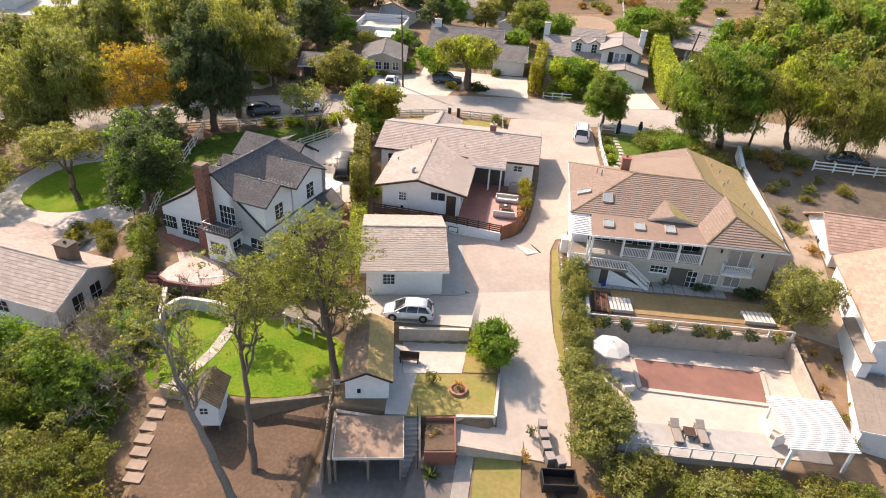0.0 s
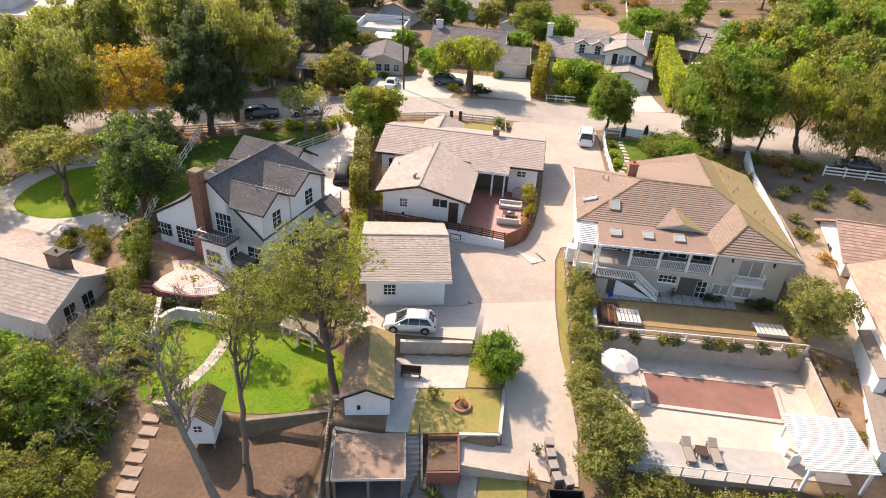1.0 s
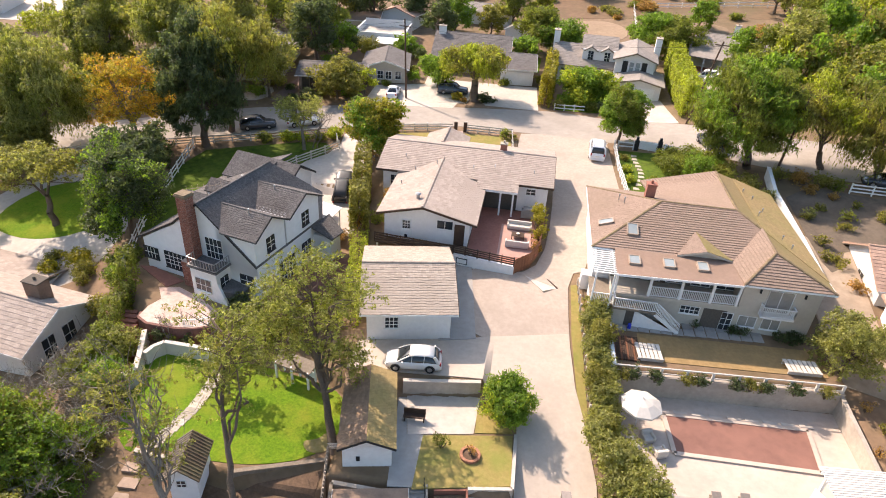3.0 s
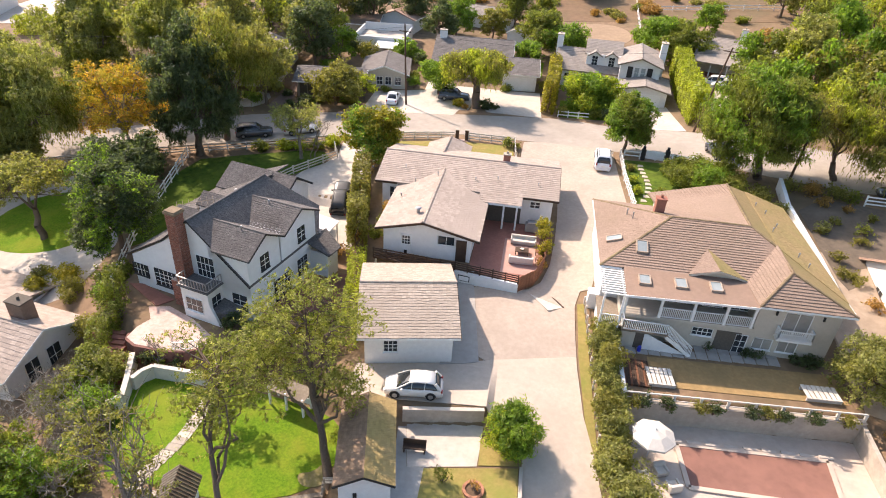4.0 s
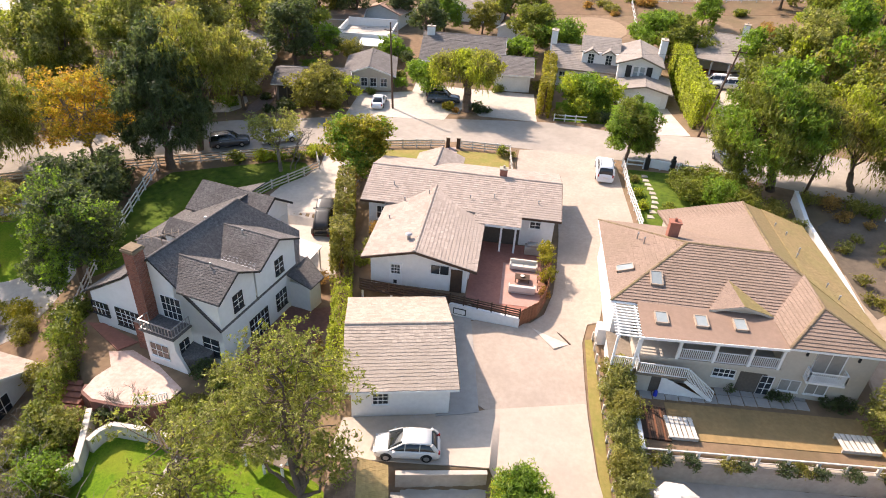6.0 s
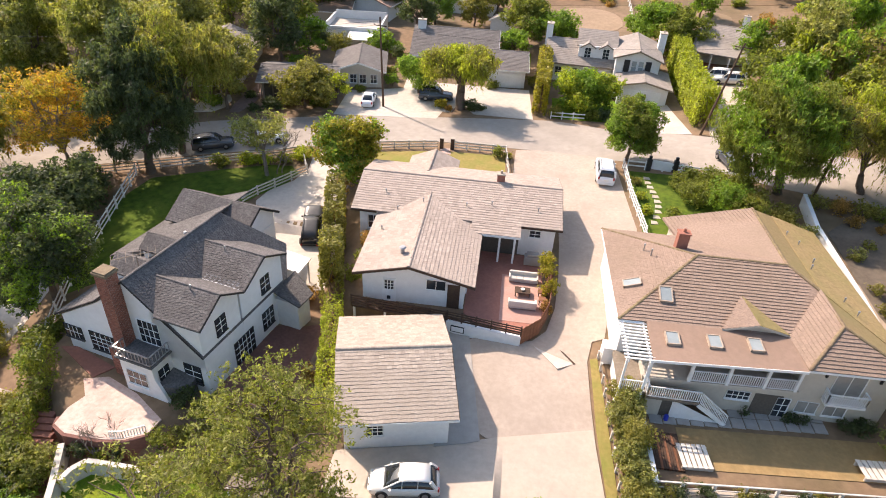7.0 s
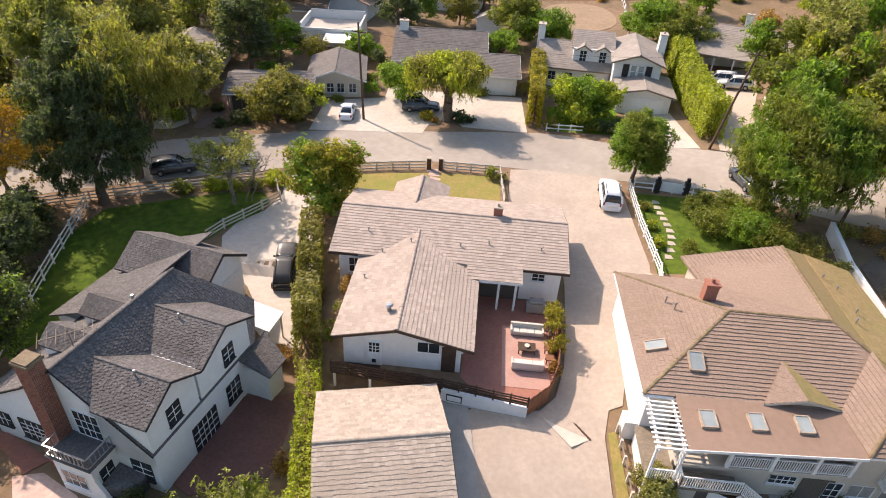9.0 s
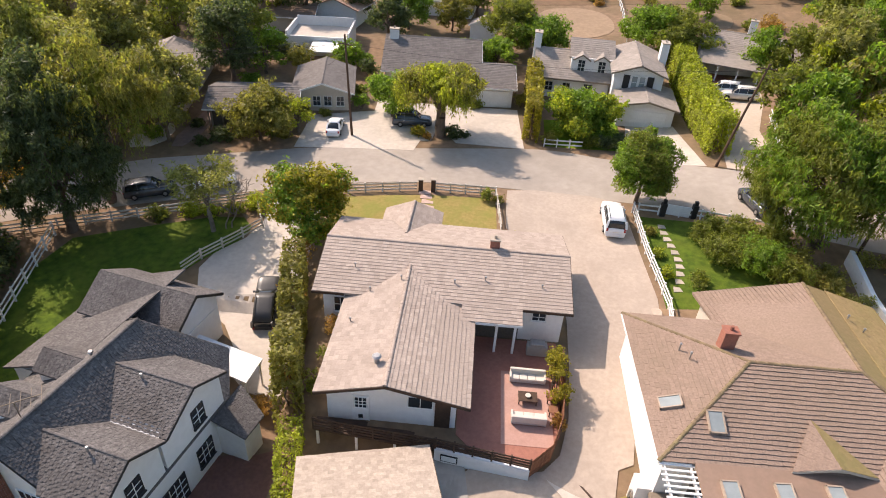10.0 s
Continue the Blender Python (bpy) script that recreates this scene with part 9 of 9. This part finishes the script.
hedge([(-36.2, 48.6), (-35.2, 46.2), (-34.6, 43.4), (-33.7, 40.6), (-32.7, 38.2)], 2.9, 1.3, L_MID, "tall uneven hedge beside the brick steps", 89, 0.2, 34, wob=0.16)
# hedge between the gabled house and the ranch house
hedge([(-20.6, 72.6), (-18.6, 64.0), (-16.9, 57.4)], 4.2, 1.7, L_OLIVE, "tall narrow grown-out hedge between houses", 96, 0.26, 40, wob=0.13)
for k, (x, y, r, h, m) in enumerate(((-30.9, 41.7, 0.5, 1.5, L_DARK), (-29.8, 41.8, 0.6, 1.9, L_DARK), (-28.6, 41.8, 0.6, 1.8, L_MID), (-27.4, 41.9, 0.6, 2.0, L_DARK), (-24.6, 42.9, 0.9, 1.7, L_MID), (-23.2, 43.4, 1.0, 1.7, L_OLIVE), (-21.6, 43.8, 1.1, 1.7, L_OLIVE), (-19.8, 43.0, 1.1, 1.6, L_MID), (-18.0, 43.4, 1.1, 1.8, L_OLIVE), (-34.4, 45.0, 1.0, 1.6, L_MID), (-37.4, 48.2, 1.2, 1.8, L_BRIGHT))):
    shrub(x, y, h, r, m, "dark leafy shrub below the terrace wall", 1220 + k, 0.16, 20)
hedge([(-16.5, 56.6), (-15.5, 52.0), (-14.7, 48.4), (-14.3, 45.0)], 2.5, 1.5, L_LIME, "bright clipped hedge beside the garage", 97, 0.17, 40, wob=0.09)
for k, (x, y, r, h, m) in enumerate(((-24.4, 46.0, 0.9, 1.4, L_DARK), (-22.9, 45.6, 1.1, 1.7, L_MID), (-21.0, 45.6, 1.3, 1.8, L_OLIVE), (-19.1, 46.2, 1.2, 2.0, L_YELLOW), (-17.4, 47.0, 1.2, 2.1, L_LIME), (-16.6, 49.4, 0.8, 1.6, L_DRY), (-20.0, 44.4, 1.0, 1.5, L_GREY), (-16.0, 45.2, 1.1, 1.8, L_OLIVE))):
    shrub(x, y, h, r, m, "bushy shrub beside the brick court", 1200 + k, 0.17, 20)
shrub(-19.4, 59.1, 1.9, 0.9, L_DRY, "rust-brown shrub in the house corner", 94, 0.15, 18)
shrub(-20.4, 74.2, 4.6, 1.1, L_DRY, "dry brown upright shrub", 98, 0.2, 12)
shrub(-19.4, 68.0, 5.0, 0.9, L_DRY, "dry brown upright shrub", 99, 0.2, 10)
for k, (x, y, r, h, m) in enumerate(((-15.4, 62.4, 0.9, 1.6, L_MID), (-15.8, 65.4, 0.9, 1.5, L_DRY), (-15.6, 59.6, 0.8, 1.4, L_MID), (-18.2, 62.0, 0.8, 1.6, L_DRY), (-17.4, 60.2, 0.7, 1.0, L_DRY), (0.7, 62.6, 0.9, 4.2, L_YELLOW), (0.6, 61.6, 0.8, 3.8, L_YELLOW), (0.95, 60.4, 0.8, 2.8, L_YELLOW), (0.7, 58.4, 0.5, 1.6, L_DRY),
                                     (-1.8, 78.4, 1.3, 1.3, L_LIME), (0.2, 78.0, 1.3, 1.1, L_LIME), (-4.6, 86.4, 0.8, 1.3, L_MID), (-3.4, 86.0, 0.6, 1.1, L_OLIVE))):
    shrub(x, y, h, r, m, "ornamental shrub beside the house", 110 + k, 0.18, 22)
# hedge and bushes on the east side of the court
for k in range(13):
    t = k / 12
    shrub(6.1 + 0.5 * t + 0.3 * math.sin(k * 2.1), 50.2 - 12.5 * t, 3.0 + 0.5 * math.sin(k * 1.7), 1.15, L_GREY if k % 4 else L_OLIVE, "grey-green hedge bush beside the driveway", 130 + k, 0.15, 32, 13)
for k, (x, y, r, h) in enumerate(((6.6, 37.4, 1.6, 3.4), (7.2, 35.4, 1.9, 3.4), (7.6, 33.6, 2.0, 3.3), (8.6, 32.2, 1.7, 3.0), (7.2, 31.4, 1.5, 2.6))):
    shrub(x, y, h, r, L_GREY, "large grey-green bush at the hedge's end", 150 + k, 0.19, 22, 10)
for k in range(11):
    x = 9.6 + 1.9 * k
    shrub(x, 29.4 + 0.7 * math.sin(k * 1.9), 2.6 + 0.7 * math.sin(k * 2.7), 1.7, (L_GREY, L_OLIVE, L_MID)[k % 3], "rough bush below the pool terrace", 170 + k, 0.19, 20, 9)
for k in range(9):
    x = 14.2 + 1.9 * k
    shrub(x, 26.4 + 0.8 * math.sin(k * 2.3), 2.8, 1.9, (L_OLIVE, L_GREY)[k % 2], "rough bush on the bank below the pool", 185 + k, 0.19, 18, 9)
shrub(8.0, 27.4, 1.6, 1.2, L_DRY, "dry brown bush at the bank's foot", 196, 0.16, 20)
shrub(6.6, 26.0, 1.4, 1.2, L_DRY, "dry brown bush at the bank's foot", 197, 0.16, 20)
tree(25.4, 47.6, 5.8, 2.5, L_GREY, "rounded grey-green olive bush beside the house", 200, 0.03, 0.18, 24, 46, clump=0.3, jag=0.3)
for k, t in enumerate((0.04, 0.1, 0.2, 0.34, 0.39, 0.55, 0.61, 0.66, 0.8, 0.93)):
    shrub(7.0 + 17.4 * t, 43.1 + 1.4 * t, 1.0, 0.7, L_DARK if k % 3 else L_OLIVE, "dark shrub trailing over the terrace wall", 210 + k, 0.13, 34, 6, z=2.05)
for k, (x, y, r, h) in enumerate(((22.4, 50.5, 0.9, 0.9), (21.6, 50.4, 0.7, 0.8), (23.4, 50.4, 0.7, 0.8), (18.4, 50.5, 0.6, 0.8), (14.6, 50.5, 0.4, 0.8), (17.6, 50.5, 0.5, 0.7))):
    shrub(x, y, h, r, L_DARK, "low dark shrub against the house", 225 + k, 0.12, 34, 5, z=2.4)
# planting bed, agave and odd plants round the court
for k, (x, y, r, h, m) in enumerate(((-3.2, 30.6, 1.0, 1.2, L_DRY), (-3.8, 31.1, 0.6, 1.4, L_MID), (-2.8, 30.0, 0.6, 1.0, L_DRY), (-4.6, 35.2, 0.6, 1.6, L_MID), (-2.6, 34.9, 0.4, 1.3, L_DRY), (3.2, 32.6, 0.45, 1.3, L_DARK), (2.9, 30.4, 0.5, 1.5, L_DRY),
                                     (-11.9, 36.5, 0.9, 2.4, L_LIME), (-12.2, 38.0, 0.8, 1.6, L_MID))):
    shrub(x, y, h, r, m, "garden plant beside the court", 235 + k, 0.13, 22, 5)
ag = thing("agave", pose(-3.5, 28.2, gz(-3.5, 28.2)), "spiky dark green agave rosette", "agave")
rng = np.random.default_rng(8)
verts, faces = [], []
for k in range(46):
    a, e = rng.random() * 6.283, rng.uniform(0.25, 1.3)
    d = Vector((math.cos(a) * math.cos(e), math.sin(a) * math.cos(e), math.sin(e)))
    s = Vector((-math.sin(a), math.cos(a), 0)) * 0.07
    l = rng.uniform(0.8, 1.25)
    n0 = len(verts)
    verts += [tuple(-s + d * 0.05), tuple(s + d * 0.05), tuple(s * 1.2 + d * l * 0.5), tuple(d * l), tuple(-s * 1.2 + d * l * 0.5)]
    faces.append((n0, n0 + 1, n0 + 2, n0 + 3, n0 + 4))
mesh_part("leaves", verts, faces, L_DARK, ag)

# gardens across the road
hedge([(-104.5, 119.5), (-94.5, 122.5)], 3.2, 3.2, L_LIME, "bright yellow-green hedge beside a paved lot", 249, 0.3, 22, wob=0.12)
hedge([(21.4, 97.2), (21.6, 106), (22.0, 116), (22.6, 124)], 4.6, 2.6, L_LIME, "tall bright clipped hedge beside a driveway", 250, 0.3, 30, wob=0.05)
hedge([(0.3, 100.6), (0.9, 108), (1.0, 118)], 4.6, 1.7, L_YELLOW, "tall narrow hedge between two gardens", 251, 0.3, 26, wob=0.15)
tree(6.4, 104.2, 5.4, 4.0, L_BRIGHT, "bushy bright tree before a white house", 252, 0.02, 0.3, 15, 34, clump=0.3, second=L_LIME)
for k, (x, y, r, h, m) in enumerate(((2.6, 100.6, 1.0, 1.6, L_OLIVE), (7.6, 100.2, 1.1, 1.4, L_MID), (9.6, 99.8, 1.2, 1.6, L_DARK), (10.8, 100.8, 1.0, 1.4, L_DARK), (-13.2, 100.4, 1.0, 1.3, L_YELLOW), (-8.9, 100.8, 1.3, 1.3, L_DARK), (-12.2, 99.8, 0.6, 0.7, L_DRY), (-7.6, 100.6, 0.7, 1.0, L_DARK),
                                     (18.2, 80.2, 1.7, 2.0, L_MID), (16.6, 81.8, 1.2, 1.5, L_MID), (20.6, 78.0, 2.0, 2.4, L_MID), (19.0, 75.8, 1.8, 2.6, L_MID), (21.4, 74.4, 1.8, 2.4, L_OLIVE), (23.4, 73.6, 1.3, 1.6, L_OLIVE), (10.9, 74.5, 0.6, 0.9, L_LIME), (10.8, 77.5, 0.6, 0.8, L_LIME), (10.9, 81.0, 0.6, 0.9, L_OLIVE), (16.8, 78.6, 1.0, 1.2, L_MID),
                                     (-28.0, 83.2, 1.3, 1.5, L_LIME), (-29.6, 82.6, 1.2, 1.3, L_MID), (-34.0, 81.6, 1.2, 1.2, L_LIME), (-37.2, 80.8, 1.2, 1.2, L_MID), (-32.0, 82.2, 1.0, 1.0, L_LIME))):
    shrub(x, y, h, r, m, "garden shrub near the road", 260 + k, 0.24, 15)
for k, (x, y, r, h) in enumerate(((30.0, 70.0, 0.7, 0.8), (31.6, 66.4, 0.9, 0.9), (28.6, 64.0, 0.8, 1.0), (33.8, 71.0, 0.7, 0.8), (29.4, 60.8, 0.8, 1.0), (36.0, 68.2, 1.0, 1.0), (28.4, 68.2, 0.6, 0.7))):
    shrub(x, y, h, r, L_OLIVE, "small scrubby plant on the dirt bank", 290 + k, 0.18, 16, 5)
# dark earth, with the shadows on the bank painted into the same colour
bank = sheet("bank_dark", smooth_ring([(27.2, 75.4), (40, 72.6), (50, 72), (48, 64.6), (31, 64.2), (28.6, 59), (27.6, 62)], 1), mat("dark_ground_and_shade", (0.14, 0.11, 0.08), (0.10, 0.08, 0.058), 0.95, 2.0, 0.3, (0.22, 0.17, 0.12), 0.5, 0.5, 10.0), "dark bank ground behind the white fence, shadows painted in", "bank", 0.04)

for k, (x, y, r, h, m) in enumerate(((16.4, 76.4, 2.0, 3.0, L_MID), (18.4, 75.2, 2.3, 3.6, L_BRIGHT), (20.6, 73.6, 2.0, 3.0, L_MID), (15.0, 79.6, 1.3, 1.7, L_MID), (13.4, 73.4, 1.0, 1.2, L_MID), (23.0, 71.6, 1.4, 2.0, L_OLIVE), (24.6, 70.4, 1.2, 1.6, L_GREY),
                                     (-46.6, 50.4, 1.4, 1.5, L_YELLOW), (-44.2, 51.6, 1.5, 1.7, L_YELLOW), (-42.4, 49.6, 1.4, 1.6, L_OLIVE), (-47.6, 52.4, 1.0, 1.0, L_OLIVE), (-38.2, 51.4, 1.3, 2.0, L_MID))):
    shrub(x, y, h, r, m, "leafy green shrub in a garden bed", 320 + k, 0.2, 17)
_s = random.Random(5)
for k in range(46):
    x, y = _s.uniform(-34, 56), _s.uniform(136, 172)
    if not (2 < x < 17 and y < 156) and not (24 < x < 45 and y < 140) and not (-48 < x < -5 and 134 < y < 160):
        shrub(x, y, _s.uniform(0.8, 2.4), _s.uniform(0.8, 2.2), (L_DRY, L_OLIVE, L_MID, L_DRY)[k % 4], "scrubby bush on the dry hillside", 340 + k, 0.34, 8)

for k, (x, y, h, r, m) in enumerate(((-68.0, 90.0, 6.0, 3.4, L_MID), (-63.5, 91.5, 5.0, 3.0, L_OLIVE), (-53.0, 93.0, 5.6, 3.2, L_MID), (-50.0, 91.4, 4.0, 2.4, L_GREY), (-75.0, 87.0, 6.5, 3.6, L_MID), (-81.0, 83.5, 6.0, 3.6, L_OLIVE), (-58.6, 90.4, 4.4, 2.6, L_BRIGHT), (-74.0, 66.5, 7.0, 4.0, L_OLIVE), (-69.0, 63.0, 6.0, 3.6, L_MID), (-45.8, 66.6, 8.4, 3.2, L_DARK), (-48.0, 71.6, 5.6, 2.8, L_DARK), (-44.6, 61.6, 7.6, 3.0, L_DARK), (-49.5, 73.6, 2.6, 1.8, L_BRIGHT))):
    tree(x, y, h, r, m, "low bushy tree beside a white fence" if -50 < x < -44 and y < 76 else "low bushy tree along the far roadside", 1300 + k, 0.04, 0.3, 9, 30, 0.1, None, clump=0.28, jag=0.4)
for k, (x, y, r, h, m) in enumerate(((27.6, 76.0, 1.1, 1.6, L_OLIVE), (29.4, 75.3, 1.2, 1.5, L_DRY), (31.4, 74.8, 1.2, 1.7, L_OLIVE), (33.0, 74.6, 1.0, 1.4, L_MID), (30.2, 73.2, 0.9, 1.0, L_DRY))):
    shrub(x, y, h, r, m, "scrubby bush at the road's edge", 1330 + k, 0.2, 14)

for k, (x, y, r, h) in enumerate(((-34.5, 98.2, 1.3, 1.3), (-29.6, 98.4, 1.2, 1.2), (-36.4, 97.0, 1.4, 1.5), (-30.6, 99.4, 1.4, 1.8), (-25.6, 104.4, 0.9, 1.0), (-28.6, 104.6, 1.0, 1.1), (-38.4, 95.6, 1.0, 1.0), (-21.6, 107.4, 1.0, 2.2), (-22.2, 110.6, 1.0, 2.4), (-21.0, 113.8, 1.1, 2.6), (-22.4, 117.6, 1.4, 3.4), (-24.0, 121.4, 1.5, 2.6),
                                   (-27.6, 118.6, 1.6, 3.0), (-33.0, 119.4, 2.0, 3.6), (-36.6, 122.6, 1.8, 3.4), (-37.4, 110.8, 1.6, 2.6), (-6.6, 110.2, 1.0, 1.2), (-0.6, 111.6, 0.9, 2.6), (-4.6, 129.2, 1.6, 2.2), (-9.4, 131.6, 1.8, 2.4), (-15.6, 132.6, 1.6, 2.0), (-43.6, 101.0, 1.2, 1.3), (-40.6, 99.6, 0.9, 0.9), (-45.0, 96.4, 1.4, 1.4))):
    shrub(x, y, h, r, (L_MID, L_OLIVE, L_DARK, L_BRIGHT)[k % 4], "garden shrub between the houses beyond the road", 1400 + k, 0.24, 14)
for k, (x, y, r, h, m) in enumerate(((26.2, 44.2, 0.6, 0.9, L_DRY), (27.0, 42.6, 0.5, 0.7, L_OLIVE), (26.0, 40.6, 0.5, 0.6, L_DRY), (27.6, 39.4, 0.4, 0.6, L_DRY), (26.6, 37.8, 0.6, 0.8, L_OLIVE), (28.4, 41.4, 0.4, 0.5, L_DRY), (26.4, 35.6, 0.7, 1.0, L_GREY), (28.0, 44.0, 0.5, 0.8, L_DRY))):
    shrub(x, y, h, r, m, "dry weedy plant on the path beside the wall", 1440 + k, 0.13, 18, 5)
_b = random.Random(19)
for k in range(9):
    x, y = _b.uniform(27.4, 40), _b.uniform(56.5, 72.5)
    if not (30.0 < x and y < 65.2):
        shrub(x, y, _b.uniform(0.6, 1.5), _b.uniform(0.6, 1.3), (L_OLIVE, L_DRY, L_MID, L_GREY)[k % 4], "scrubby plant on the dirt bank", 1350 + k, 0.18, 14, 6)

# groves beyond, west, north and east
_kinds = ((L_DARK, "dark green tree in the far grove"), (L_GREY, "grey-green tree in the far grove"), (L_MID, "mid-green tree in the far grove"), (L_OLIVE, "olive-green tree in the far grove"), (L_BRIGHT, "bright green tree in the far grove"))
_g = random.Random(77)


def grove(x0, x1, y0, y1, step, hmin, hmax, seed, keep=(), mix=(0, 1, 2, 3)):
    k = 0
    y = y0
    while y < y1:
        x = x0 + _g.uniform(0, step)
        while x < x1:
            px, py = x + _g.uniform(-1.5, 1.5), y + _g.uniform(-1.5, 1.5)
            if not any(a < px < b and c < py < d for a, b, c, d in keep):
                h = _g.uniform(hmin, hmax)
                m, label = _kinds[_g.choice(mix)]
                tree(px, py, h, h * _g.uniform(0.34, 0.46), m, label, seed + k, 0.08, 0.5, 5.0, 30, 0.25, None, clump=0.27, droop=_g.choice((0, 0.2, 0.3)), group="far grove", fine=1.5, weep=_g.choice((0, 0, 2.5)), second=_g.choice((None, L_LIME, L_OLIVE)))
            k += 1
            x += step * _g.uniform(0.8, 1.2)
        y += step


grove(-124, -56, 103, 150, 11, 10, 16, 400, ((-136, -96, 108, 155), (-98, -84, 100, 128)), (1, 2, 3, 1, 0))
grove(-124, -94, 78, 96, 11, 6, 9, 440)
grove(-55, -44, 121, 150, 9, 9, 14, 460)
grove(31, 41, 99, 116, 6.5, 7, 10.5, 540, ((24, 36, 106, 122),), (2, 4, 3, 4))
grove(41, 60, 91, 112, 7.5, 9, 13, 560, (), (2, 4, 3, 4))
grove(60, 112, 92, 160, 12.5, 9, 16, 500, ((54, 71, 106, 128), (26, 44, 118, 140)), (2, 4, 3, 4, 1, 2, 4))
grove(44, 60, 118, 160, 10, 9, 14, 640, (), (2, 4, 3, 1))
grove(46, 100, 60, 72, 11, 7, 10, 600, (), (2, 3))
for k, (x, y, h, r, m) in enumerate(((-40.6, 112.5, 12.0, 4.4, L_DARK), (-41.4, 120.0, 13.0, 4.6, L_MID), (-37.4, 117.0, 7.0, 3.0, L_BRIGHT), (-37.8, 140.0, 13.0, 5.0, L_DARK), (-21.8, 131.5, 10.0, 3.4, L_DARK), (-19.8, 141.5, 9.0, 4.0, L_BRIGHT), (-26.0, 121.0, 4.5, 2.2, L_BRIGHT),                                      (-2.2, 133.5, 8.0, 4.6, L_MID), (2.4, 130.0, 7.0, 4.0, L_BRIGHT), (-3.8, 126.6, 4.5, 2.6, L_BRIGHT), (19.2, 131.0, 8.0, 4.6, L_BRIGHT), (24.2, 127.4, 7.5, 4.4, L_MID), (23.2, 136.0, 6.0, 3.6, L_MID), (31.0, 147.0, 5.6, 2.8, L_BRIGHT), (37.0, 118.6, 8.0, 3.8, L_MID))):
    tree(x, y, h, r, m, "leafy tree in the gardens beyond the road", 700 + k, 0.1, 0.36, 8.5, 34, 0.15, None, clump=0.27)
for k, (x, y, h, r, m) in enumerate(((39.0, 113.0, 10.5, 4.0, L_GREY), (33.6, 121.0, 7.0, 2.8, L_BRIGHT), (-8.0, 150.0, 8.0, 4.0, L_MID), (-30.0, 146.0, 9.0, 4.0, L_DARK), (-2.0, 152.0, 7.0, 3.4, L_MID), (-12.0, 142.0, 6.0, 3.0, L_OLIVE), (-43.5, 100.6, 9.0, 3.6, L_GREY), (-42.4, 95.6, 8.0, 3.0, L_OLIVE),                                      (8.0, 176.0, 8.0, 4.4, L_DARK), (-15.0, 180.0, 9.0, 5.0, L_DARK))):
    tree(x, y, h, r, m, "leafy tree in the gardens beyond the road", 715 + k, 0.1, 0.36, 8.5, 34, 0.15, None, clump=0.27)
grove(-140, 130, 178, 235, 21, 9, 15, 800, ((-20, 70, 170, 214),), (0, 2, 3))
